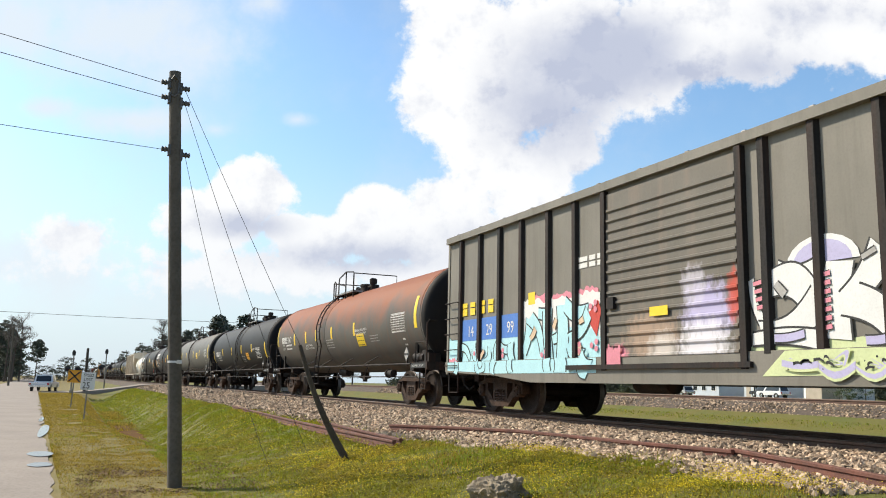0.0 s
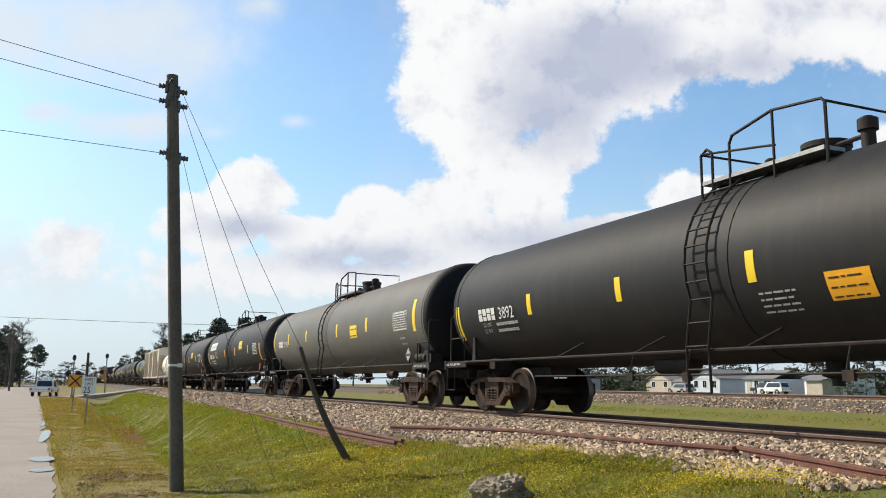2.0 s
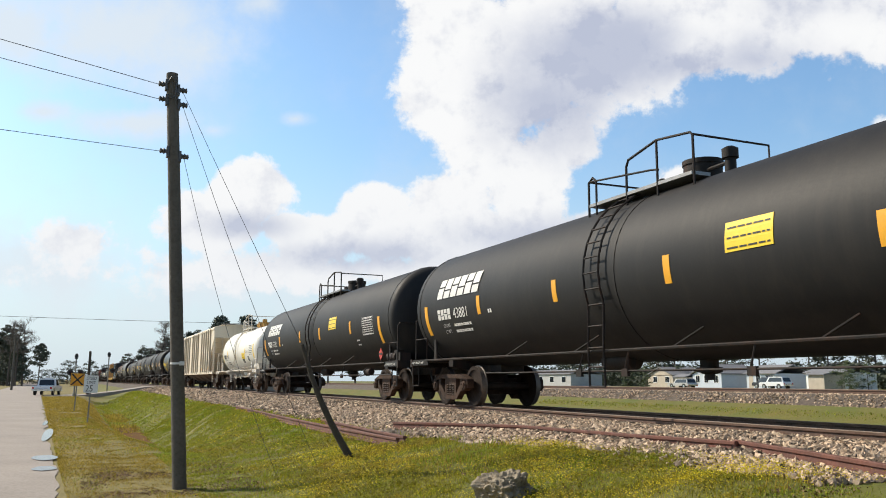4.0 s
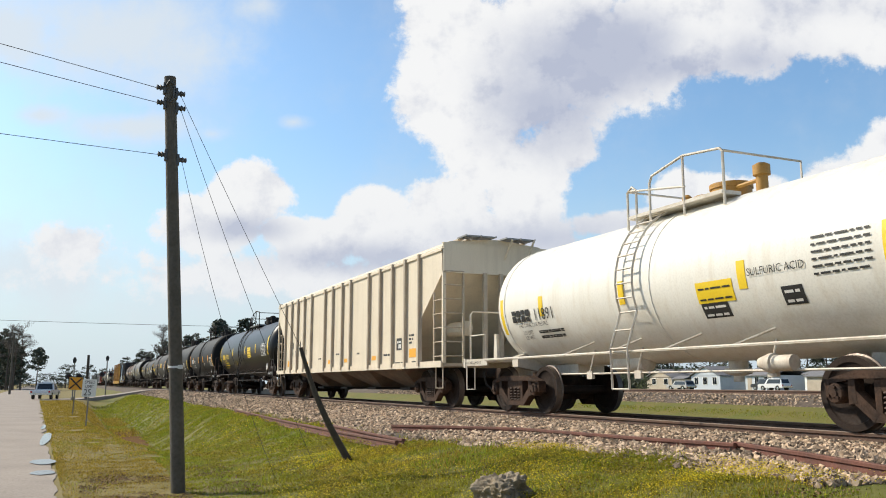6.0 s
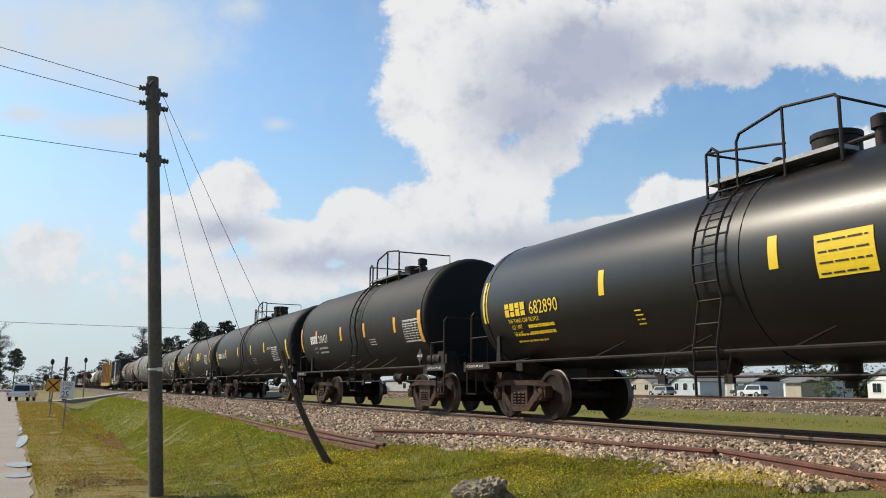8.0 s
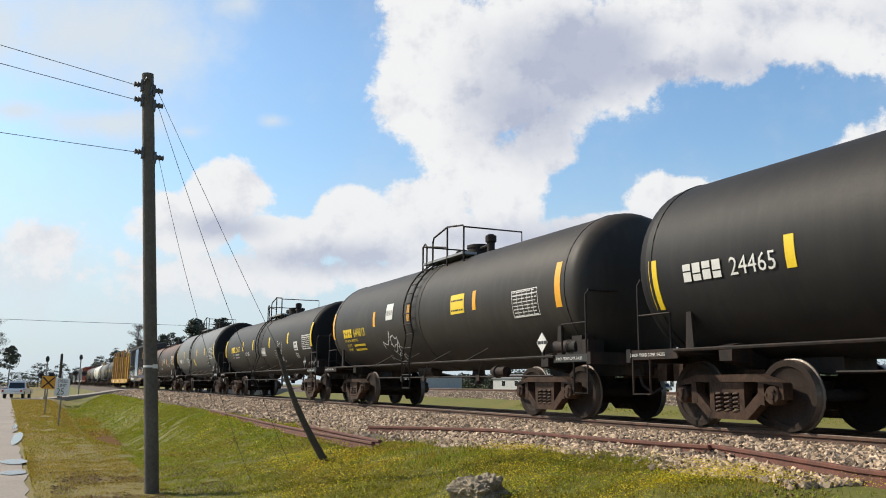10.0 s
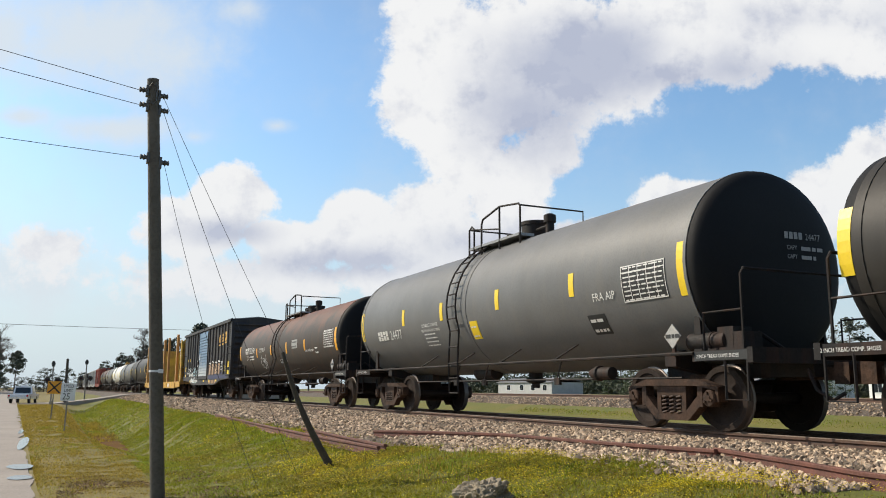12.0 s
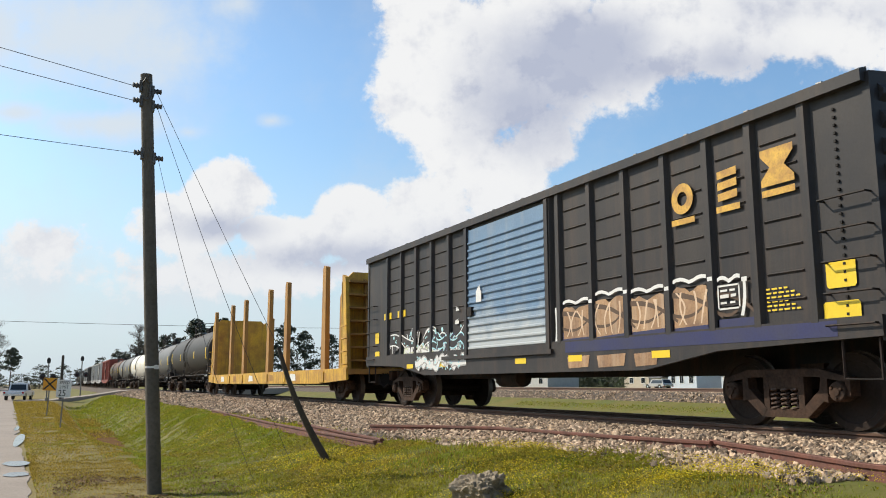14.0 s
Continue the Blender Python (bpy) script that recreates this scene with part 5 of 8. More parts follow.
def box_car(half, eave, sill, paint, door_m, label, posts, door, low=0.2, ribs=False, roof_m="galv", group="box cars of the train", sub=None, door_posts="frame_black", post_m=None):
    """A box car: side sheets with posts, a ribbed sliding door, ribbed ends, a shallow roof and ladders. Places along the car are from its middle."""
    car = thing("box_car", label, "box car", group=group)
    X = 1.50
    bm = bmesh.new()
    box(bm, -X, X, -half + 0.06, half - 0.06, sill + 0.14, eave)
    part("body", bm, M[paint], car)
    for s in (-1, 1):
        bm = bmesh.new()
        prism(bm, [(-half, sill + 0.1), (-half, sill + 0.34), (half, sill + 0.34), (half, sill + 0.1), (half - 2.6, sill + 0.02), (half - 4.2, sill - low), (-half + 4.2, sill - low), (-half + 2.6, sill + 0.02)], s * X, s * (X + 0.07), axis=0)
        part("side_sill", bm, M[sub or paint], car)
        bm = bmesh.new()
        prism(bm, [(s * (X - 0.02), eave - 0.02), (s * (X + 0.11), eave - 0.02), (s * (X + 0.11), eave + 0.13), (s * (X - 0.02), eave + 0.17)], -half, half, axis=1)
        part("roof_edge", bm, M[paint], car)
    bm = bmesh.new()
    prism(bm, [(-X - 0.05, eave + 0.10), (0, eave + 0.28), (X + 0.05, eave + 0.10), (0, eave + 0.06)], -half, half, axis=1)
    part("roof", bm, M[roof_m], car)
    n = 14
    for i in range(n):
        y = -half + (i + 0.5) * 2 * half / n
        bm = bmesh.new()
        prism(bm, [(-X - 0.08, eave + 0.12), (0, eave + 0.29), (X + 0.08, eave + 0.12), (X + 0.08, eave + 0.16), (0, eave + 0.34), (-X - 0.08, eave + 0.16)], y - 0.04, y + 0.04, axis=1)
        part("roof_rib", bm, M[roof_m], car)
    for y in posts:
        for s in (-1, 1):
            bm = bmesh.new()
            prism(bm, [(s * (X - 0.01), y - 0.10), (s * (X + 0.075), y - 0.055), (s * (X + 0.075), y + 0.055), (s * (X - 0.01), y + 0.10)], sill + 0.3, eave, axis=2)
            part("side_post", bm, M[post_m or paint], car)
    if ribs:
        edges = sorted(posts)
        for a, b in zip(edges, edges[1:]):
            if b - a > 1.6 or (a < door[1] and b > door[0] and b - a > 1.3):
                continue
            for k in range(1, 8):
                bm = bmesh.new()
                z = sill + 0.3 + (eave - sill - 0.3) * k / 8
                prism(bm, [(-X + 0.005, z), (-X - 0.025, z - 0.02), (-X + 0.005, z - 0.05)], a + 0.16, b - 0.16, axis=1)
                part("panel_rib", bm, M[paint], car)
    # sliding door with its ribs, rails and frame
    d0, d1 = door
    for s in (-1, 1):
        bm = bmesh.new()
        box(bm, min(s * X, s * (X + 0.05)), max(s * X, s * (X + 0.05)), d0, d1, sill + 0.22, eave - 0.1)
        dr = part("door", bm, M[door_m], car)
        m = 15
        for k in range(m):
            rib = bmesh.new()
            z = sill + 0.35 + (eave - sill - 0.75) * k / (m - 1)
            prism(rib, [(s * (X + 0.045), z - 0.055), (s * (X + 0.085), z - 0.02), (s * (X + 0.085), z + 0.015), (s * (X + 0.045), z + 0.03)], d0 + 0.1, d1 - 0.1, axis=1)
            part("door_rib", rib, M[door_m], dr)
        for y in (d0, d1):
            bm = bmesh.new()
            box(bm, min(s * X, s * (X + 0.10)), max(s * X, s * (X + 0.10)), y - 0.06, y + 0.06, sill + 0.1, eave - 0.04)
            part("door_post", bm, M[door_posts], car)
        bm = bmesh.new()
        box(bm, min(s * X, s * (X + 0.13)), max(s * X, s * (X + 0.13)), d0 - 0.15, d1 + (d1 - d0) * 0.35, sill + 0.12, sill + 0.2)
        part("door_rail", bm, M[door_posts], car)
        bm = bmesh.new()
        box(bm, min(s * (X + 0.06), s * (X + 0.13)), max(s * (X + 0.06), s * (X + 0.13)), d1 - 0.35, d1 - 0.15, (sill + eave) / 2 - 0.5, (sill + eave) / 2 - 0.3)
        part("door_lock", bm, M["frame_black"], dr)
    # ends
    for s in (-1, 1):
        bm = bmesh.new()
        prism(bm, [(-X - 0.02, sill + 0.05), (X + 0.02, sill + 0.05), (X + 0.02, eave + 0.1), (0, eave + 0.26), (-X - 0.02, eave + 0.1)], s * half - 0.05, s * half + 0.05, axis=1)
        e = part("end", bm, M[paint], car)
        for k in range(9):
            bm = bmesh.new()
            z = sill + 0.35 + (eave - sill - 0.5) * k / 8
            prism(bm, [(s * (half + 0.04), z - 0.12), (s * (half + 0.12), z - 0.03), (s * (half + 0.12), z + 0.03), (s * (half + 0.04), z + 0.12)], -X + 0.12, X - 0.12, axis=0)
            part("end_rib", bm, M[paint], e)
        for sx in (-1, 1):
            for z in [sill + 0.25 + 0.38 * k for k in range(5)]:
                lad = bmesh.new()
                y0, y1 = s * (half - 0.05), s * (half - 0.72)
                sweep(lad, [(sx * X, y0, z), (sx * (X + 0.12), y0, z), (sx * (X + 0.12), y1, z), (sx * X, y1, z)], 0.014, 5)
                part("grab_iron", lad, M["frame_black"], car)
            bm = bmesh.new()
            sweep(bm, [(sx * X, s * (half - 0.1), sill + 0.2), (sx * X, s * (half - 0.1), sill - 0.38), (sx * X, s * (half - 0.6), sill - 0.38), (sx * X, s * (half - 0.6), sill + 0.2)], 0.02, 5)
            part("sill_step", bm, M["frame_black"], car)
        add_truck(car, s * (half - 1.95))
    bm = bmesh.new()
    box(bm, -0.4, 0.4, -half, half, 0.72, sill + 0.15)
    part("centre_sill", bm, M["frame_black"], car)
    bm = bmesh.new()
    lathe(bm, [(0.02, -0.5), (0.2, -0.45), (0.2, 0.45), (0.02, 0.5)], 12, (-0.8, 1.2, 0.72))
    part("air_reservoir", bm, M["frame_black"], car, smooth=True)
    add_couplers(car, half + 0.15, None)
    return car


def build_first_box():
    c = 10.6
    posts = [s - c for s in (18.29, 17.26, 16.28, 15.3, 14.2, 13.23, 7.63, 6.66, 5.7, 4.75, 3.8, 2.9, 8.5)]
    car = box_car(8.45, 4.09, 0.80, "box_black", "door_wash", "faded black box car covered in bright graffiti", posts, (8.91 - c, 12.25 - c), low=0.12, post_m="frame_black")
    couple(car, c)
    x = -1.512
    L = lambda s: s - c
    dirty_band(car, "spray_cyan", x, L(12.45), L(18.95), 1.1, 1.75, 3)
    dirty_band(car, "spray_pink", x - 0.001, L(18.3), L(18.95), 1.1, 1.3, 8, 4)
    blot(car, "blue_panel", "blue", x - 0.004, [(L(15.34), 1.62), (L(18.2), 1.62), (L(18.2), 2.12), (L(15.34), 2.12)])
    bm = bmesh.new()
    for u, body in ((17.9, "14"), (16.95, "29"), (15.95, "99")):
        write(bm, body, 0.36, on_side(x - 0.008, L(u), 1.72), 0.9)
    part("lettering", bm, M["white"], car)
    bm = bmesh.new()
    for u in (18.2, 17.78, 17.28, 16.85):
        frames(bm, [0.26], 0.30, 0.1, on_side(x - 0.008, L(u), 2.22))
    part("lettering", bm, M["yellow"], car)
    sprayed(car, [(18.45, 0.86, 18.3, 1.5, 0.09, 0.12, 0.05), (18.3, 1.48, 17.75, 1.2, 0.09, 0.07, -0.1), (17.55, 1.5, 17.1, 0.9, 0.11, 0.07, 0.1), (17.1, 0.92, 16.75, 1.4, 0.06, 0.1, 0.1),
                  (16.5, 0.86, 16.3, 1.52, 0.09, 0.13, -0.06), (16.2, 1.45, 15.75, 1.4, 0.07, 0.09, 0.06), (15.75, 1.5, 15.65, 0.88, 0.13, 0.09, 0.05)], "spray_cyan", "black", x - 0.010, c)
    dirty_band(car, "spray_white", x - 0.002, L(12.45), L(15.3), 1.5, 2.34, 9, 12)
    dirty_band(car, "spray_pink", x - 0.0015, L(12.5), L(14.9), 1.5, 2.42, 9, 12)
    blot(car, "graffiti_band", "spray_cyan", -1.5765, [(L(12.5), 0.86), (L(16.4), 0.86), (L(18.9), 0.94), (L(18.9), 1.13), (L(12.5), 1.13)])
    blot(car, "graffiti_band", "spray_lime", -1.5765, [(L(2.3), 0.92), (L(4.6), 0.84), (L(8.6), 0.80), (L(8.2), 1.13), (L(2.3), 1.13)])
    dirty_band(car, "spray_cyan", x - 0.003, L(12.5), L(15.4), 1.12, 1.7, 10, 12)
    sprayed(car, [(15.2, 1.25, 14.95, 1.95, 0.10, 0.15, 0.06), (14.95, 1.98, 14.45, 1.3, 0.16, 0.08, -0.12), (14.6, 2.05, 14.1, 2.02, 0.10, 0.12, 0.02), (14.25, 2.1, 14.15, 0.9, 0.17, 0.12, 0.04),
                  (14.05, 1.5, 13.75, 1.62, 0.08, 0.10, 0.03), (13.72, 2.15, 13.7, 0.88, 0.17, 0.20, -0.04), (13.6, 2.16, 12.85, 1.95, 0.14, 0.16, 0.10), (12.8, 1.95, 13.45, 1.5, 0.14, 0.10, -0.10),
                  (13.45, 1.45, 12.72, 0.92, 0.15, 0.20, 0.08)], "spray_cyan", "black", x - 0.010, c)
    for s0, z0 in ((17.4, 1.32), (16.15, 1.3), (14.35, 1.22), (13.15, 1.32), (12.62, 2.05), (12.6, 1.35)):
        for k in range(3):
            yc, zc = L(s0) + 0.1 * math.cos(2.1 * k), z0 + 0.07 * math.sin(2.1 * k)
            blot(car, "pink_dot", "spray_pink", x - 0.024 - 0.0003 * k, [(yc + 0.055 * math.cos(t * math.pi / 5), zc + 0.055 * math.sin(t * math.pi / 5)) for t in range(10)])
    sprayed(car, [(14.9, 1.55, 14.7, 1.75, 0.05, 0.07, 0.02), (14.0, 1.72, 13.9, 1.9, 0.06, 0.05, 0.0), (13.2, 1.22, 13.1, 1.4, 0.09, 0.09, 0.02), (13.1, 1.78, 12.95, 1.84, 0.04, 0.06, 0.0), (17.2, 1.2, 17.0, 1.38, 0.05, 0.05, 0.0)], "spray_pale", "black", x - 0.022, c, rim=0.02)
    for z in (2.9, 2.78):
        bm = bmesh.new()
        bars(bm, [0.3, 0.2, 0.15], 0.09, 0.06, on_side(x, L(13.15), z))
        part("stencil", bm, M["white"], car)
    blot(car, "yellow_frame", "yellow", x - 0.004, [(L(15.02), 2.25), (L(14.75), 2.25), (L(14.75), 2.5), (L(15.02), 2.5)])
    # on the door: patches of washed-out paint
    xd = -1.592
    for seed, m, s0, s1, z0, z1 in ((16, "spray_pink", 11.75, 12.15, 1.0, 1.32),):
        dirty_band(car, m, xd - 0.0005 * (seed - 10), L(s0), L(s1), z0, z1, seed, 7)
    blot(car, "yellow_tape", "yellow", xd - 0.004, [(L(10.95), 1.75), (L(10.5), 1.75), (L(10.5), 1.9), (L(10.95), 1.9)])
    blot(car, "red_splash", "spray_red", x - 0.012, [(L(12.9), 1.9), (L(12.55), 1.5), (L(12.4), 1.95), (L(12.5), 2.15), (L(12.7), 2.0)])
    # beyond the door: large white letters over a lime band
    dirty_band(car, "spray_lime", x, L(2.4), L(8.85), 0.95, 1.32, 15, 12)
    for r, m, dx in ((0.42, "spray_white", 0.0008), (0.34, "spray_lilac", 0.0012)):
        blot(car, "graffiti_disc", m, x - dx, [(L(7.6) + r * 1.35 * math.cos(a * math.pi / 10), 2.22 + r * math.sin(a * math.pi / 10) * 0.85) for a in range(11)])
    dirty_band(car, "spray_white", x - 0.002, L(2.5), L(5.7), 1.35, 2.5, 18, 12)
    sprayed(car, [(8.8, 2.12, 8.6, 1.5, 0.05, 0.07, 0.05), (8.3, 2.2, 7.7, 2.18, 0.12, 0.10, 0.08), (8.55, 2.0, 7.75, 1.72, 0.20, 0.24, -0.20), (7.7, 1.72, 8.65, 1.42, 0.22, 0.12, -0.16), (8.8, 1.3, 7.6, 1.24, 0.08, 0.12, -0.05),
                  (7.32, 2.2, 7.42, 1.25, 0.20, 0.22, 0.05), (7.25, 1.72, 6.72, 2.28, 0.13, 0.20, 0.06), (7.2, 1.72, 6.55, 1.22, 0.22, 0.14, -0.10), (6.4, 2.3, 6.3, 1.25, 0.2, 0.2, 0.05), (6.2, 2.2, 5.9, 1.3, 0.18, 0.2, 0.0)], "spray_white", "black", x - 0.010, c)
    sprayed(car, [(8.35, 2.02, 8.2, 1.86, 0.05, 0.06, 0.0), (7.0, 2.2, 6.8, 2.28, 0.03, 0.03, 0.0)], "grey_mark", "black", x - 0.022, c, rim=0.02)
    sprayed(car, [(8.75 - 0.02 * k, 2.05 - 0.11 * k, 8.6 - 0.02 * k, 2.07 - 0.11 * k, 0.025, 0.03, 0.0) for k in range(4)] + [(7.62, 2.05 - 0.11 * k, 7.46, 2.07 - 0.11 * k, 0.025, 0.03, 0.0) for k in range(7)], "spray_pink", "black", x - 0.024, c, rim=0.012)
    sprayed(car, [(8.4, 1.3, 7.9, 1.34, 0.05, 0.05, 0.02), (7.0, 1.22, 6.6, 1.26, 0.05, 0.05, 0.02)], "spray_lilac", "black", x - 0.026, c, rim=0.02)
    piece(car, 22, L(2.6), L(5.7), 1.3, 2.85, 2, "spray_white", "black", "grey_mark", x - 0.010)
    piece(car, 24, L(3.0), L(5.7), 1.2, 1.5, 4, "spray_lime", "black", "spray_lilac", x - 0.030)
    piece(car, 23, L(3.4), L(8.2), 0.86, 1.06, 9, "spray_lilac", "spray_lime", "black", x - 0.080)


def build_second_box():
    c = 285.05
    posts = [s - c for s in (291.9, 290.89, 289.89, 288.92, 287.93, 286.97, 283.51, 283.2, 282.19, 281.21, 280.2, 279.27, 278.43, 277.52)]
    car = box_car(8.45, 4.12, 1.02, "box_navy", "door_blue", "dark navy box car with a pale blue door and gold blocks", posts, (283.55 - c, 286.97 - c), low=0.22, ribs=True, sub="box_navy", door_posts="box_navy")
    couple(car, c)
    L = lambda s: s - c
    x = -1.512
    # gold emblem of three plain shapes, each underlined
    for k, (s0, s1, z0) in enumerate(((280.05, 279.55, 3.04), (279.1, 278.65, 3.07), (278.25, 277.7, 3.12))):
        bm = bmesh.new()
        ym, zm, w, xe = L((s0 + s1) / 2), z0 + 0.29, (s0 - s1) / 2, x - 0.028
        if k == 0:      # ring
            ring = [[(ym + r * math.cos(t), zm + r * math.sin(t)) for t in (2 * math.pi * i / 24 for i in range(25))] for r in (0.105, 0.235)]
            for i in range(24):
                panel_shape(bm, [ring[0][i], ring[0][i + 1], ring[1][i + 1], ring[1][i]], xe)
        elif k == 1:    # three staggered bars
            for i in range(3):
                panel_shape(bm, [(ym - w + 0.04, zm - 0.21 + 0.16 * i), (ym + w - 0.04, zm - 0.23 + 0.16 * i), (ym + w - 0.04, zm - 0.12 + 0.16 * i), (ym - w + 0.04, zm - 0.10 + 0.16 * i)], xe)
        else:           # hourglass
            for e in (-1, 1):
                panel_shape(bm, [(ym - w, zm + e * 0.25), (ym + w, zm + e * 0.25), (ym + w, zm + e * 0.16), (ym + 0.12, zm), (ym - 0.12, zm), (ym - w, zm + e * 0.16)], xe)
        bars(bm, [s0 - s1], 0.09, 0.1, on_side(xe, L(s0), z0 - 0.10))
        part("emblem", bm, M["gold"], car)
    # sprayed piece on the panels beyond the door: tan fields, pale inner lines, scalloped white outline
    rng = random.Random(7)
    line, field, inner, dark = bmesh.new(), bmesh.new(), bmesh.new(), bmesh.new()
    edges = (283.45, 283.2, 282.19, 281.21, 280.2, 279.27, 278.62)
    for a, b in zip(edges, edges[1:]):
        y0, y1 = L(a - 0.11), L(b + 0.11)
        if a - b < 0.4:
            continue
        n = 8
        top = 1.98 + rng.uniform(-0.04, 0.06)
        crown = [(y0 + (y1 - y0) * i / n, top + 0.07 * abs(math.sin(math.pi * (i / n * 1.5 + 0.2)))) for i in range(n + 1)]
        for p, q in zip(crown, crown[1:]):
            panel_shape(line, [p, q, (q[0], q[1] + 0.055), (p[0], p[1] + 0.055)], x - 0.029)
        low = 1.45 + rng.uniform(-0.08, 0.03)
        ring = [(y0, low), (y1, low + rng.uniform(-0.04, 0.04))] + [(p[0], p[1] - 0.07 - rng.uniform(0.0, 0.05)) for p in reversed(crown)]
        if a > 279.5:
            panel_shape(field, ring, x - 0.0275)
        for k in range(4 if a > 279.5 else 0):
            yy = y0 + (y1 - y0) * (0.15 + 0.22 * k)
            lay_stroke(inner, stroke(yy, low + 0.04, yy + rng.uniform(-0.15, 0.15), top - 0.1, 0.014, 0.022, rng.uniform(-0.16, 0.16)), x - 0.0290 - 0.0002 * k)
        lay_stroke(dark, stroke(y0 + 0.05, low + 0.2, y1 - 0.05, top - 0.25, 0.03, 0.016, 0.12), x - 0.0284)
        lay_stroke(dark, stroke(y0 + 0.2, top - 0.12, y1 - 0.3, low + 0.1, 0.05, 0.02, -0.12), x - 0.0286)
        # the outline crosses the post beside the panel
        panel_shape(line, [(L(b) - 0.05, top), (L(b) + 0.05, top), (L(b) + 0.05, top + 0.06), (L(b) - 0.05, top + 0.06)], -1.5775)
    lay_stroke(line, stroke(L(283.38), 1.15, L(283.34), 1.98, 0.03, 0.025, 0.04), x - 0.029)
    lay_stroke(line, stroke(L(278.72), 1.5, L(278.66), 2.0, 0.03, 0.025, 0.03), x - 0.029)
    part("graffiti_fill", field, M["spray_tan"], car)
    part("graffiti_outline", line, M["spray_white"], car)
    part("graffiti_highlight", inner, M["spray_pale"], car)
    part("graffiti_shadow", dark, M["stake_dark"], car)
    for a, b in zip(edges[1:], edges[2:]):
        blot(car, "blue_band", "deep_blue", x - 0.0270, [(L(a) + 0.11, 1.33), (L(b) - 0.11, 1.33), (L(b) - 0.11, 1.47), (L(a) + 0.11, 1.47 + rng.uniform(-0.03, 0.06))])
    blot(car, "blue_band", "deep_blue", -1.5745, [(L(283.0), 1.14), (L(277.2), 1.14), (L(277.2), 1.33), (L(283.0), 1.33)])
    for s0, s1 in ((282.9, 282.3), (282.0, 281.3), (281.0, 280.5)):
        blot(car, "graffiti_drip", "spray_tan", -1.5765, [(L(s0), 0.86), (L(s1), 0.88), (L(s1) - 0.05, 1.08), (L(s0) + 0.04, 1.06)])
    # dense white scrawl on the panels before the door
    piece(car, 32, L(287.2), L(291.6), 1.1, 2.05, 6, "box_navy", "spray_white", "spray_cyan", x - 0.028)
    piece(car, 33, L(287.3), L(290.6), 1.08, 1.6, 9, "spray_white", "grey_mark", "spray_lime", x - 0.034)
    piece(car, 34, L(287.1), L(289.0), 1.25, 1.85, 5, "box_navy", "spray_cyan", "deep_blue", x - 0.040)
    piece(car, 40, L(287.0), L(289.8), 0.90, 1.30, 8, "spray_white", "grey_mark", "spray_cyan", -1.577)
    for seed, m, s0, s1, z0, z1 in ((39, "spray_white", 286.2, 286.45, 2.35, 2.7), (41, "spray_white", 287.4, 287.6, 1.95, 2.1), (42, "spray_white", 287.4, 287.55, 2.25, 2.36)):
        dirty_band(car, m, -1.5915 if s0 < 287 else x - 0.03, L(s0), L(s1), z0, z1, seed, 5)
    for s0, z0, w, h in ((277.35, 1.72, 0.42, 0.34), (277.42, 1.28, 0.52, 0.28), (292.9, 1.72, 0.3, 0.3), (292.9, 1.3, 0.35, 0.2)):
        blot(car, "reflective_plate", "yellow", x - 0.006, [(L(s0), z0 + 0.03), (L(s0) - 0.03, z0), (L(s0 - w) + 0.03, z0), (L(s0 - w), z0 + 0.03), (L(s0 - w), z0 + h - 0.03), (L(s0 - w) + 0.03, z0 + h), (L(s0) - 0.03, z0 + h), (L(s0), z0 + h - 0.03)])
    for s0 in (290.4, 288.4, 284.8, 282.9, 280.6):
        blot(car, "sill_reflector", "yellow", -1.578, [(L(s0), 0.98), (L(s0 - 0.42), 0.98), (L(s0 - 0.42), 1.09), (L(s0), 1.09)])
    bm = bmesh.new()
    for u in (292.2, 291.85, 291.2, 290.85):
        bars(bm, [0.20], 0.18, 0.1, on_side(x - 0.006, L(u), 2.35))
    for k in range(6):
        bars(bm, [0.05, 0.08, 0.06, 0.09, 0.05, 0.06][k % 3:], 0.022, 0.03, on_side(x - 0.006, L(278.3), 1.52 + 0.055 * k))
    part("lettering", bm, M["yellow"], car)
    # framed white data panel
    bm = bmesh.new()
    for u, z, w, h in ((279.15, 1.60, 0.42, 0.025), (279.15, 1.92, 0.42, 0.025), (279.15, 1.60, 0.025, 0.34), (278.755, 1.60, 0.025, 0.34), (279.1, 1.68, 0.12, 0.03), (278.92, 1.68, 0.1, 0.03), (279.1, 1.76, 0.16, 0.05), (278.9, 1.77, 0.1, 0.04), (279.1, 1.85, 0.14, 0.03), (278.92, 1.85, 0.1, 0.03)):
        bars(bm, [w], h, 0.0, on_side(x - 0.044, L(u), z))
    part("data_panel", bm, M["white"], car)
    # rivets beside the end ladder
    bm = bmesh.new()
    for k in range(26):
        z = 1.4 + 0.1 * k
        box(bm, x - 0.012, x + 0.01, L(277.08) - 0.016, L(277.08) + 0.016, z - 0.016, z + 0.016)
    part("rivet_row", bm, M["frame_black"], car)


def build_far_boxes():
    for i, m, label in ((22, "box_red", "oxide red box car far down the train"), (23, "box_pale", "pale grey box car far down the train"), (24, "box_pale", "pale grey box car far down the train"), (25, "box_navy", "dark box car far down the train"), (26, "box_pale", "pale grey box car far down the train"), (29, "box_black", "black box car far down the train")):
        half = (GAPS[i + 1] - GAPS[i]) / 2 - 0.6
        posts = [-half + 1.0 + k * (2 * half - 2.0) / 12 for k in range(13)]
        couple(box_car(half, 4.15, 0.95, m, m, label, posts, (-1.6, 1.6)), (GAPS[i] + GAPS[i + 1]) / 2)


build_first_box()
build_second_box()
build_far_boxes()


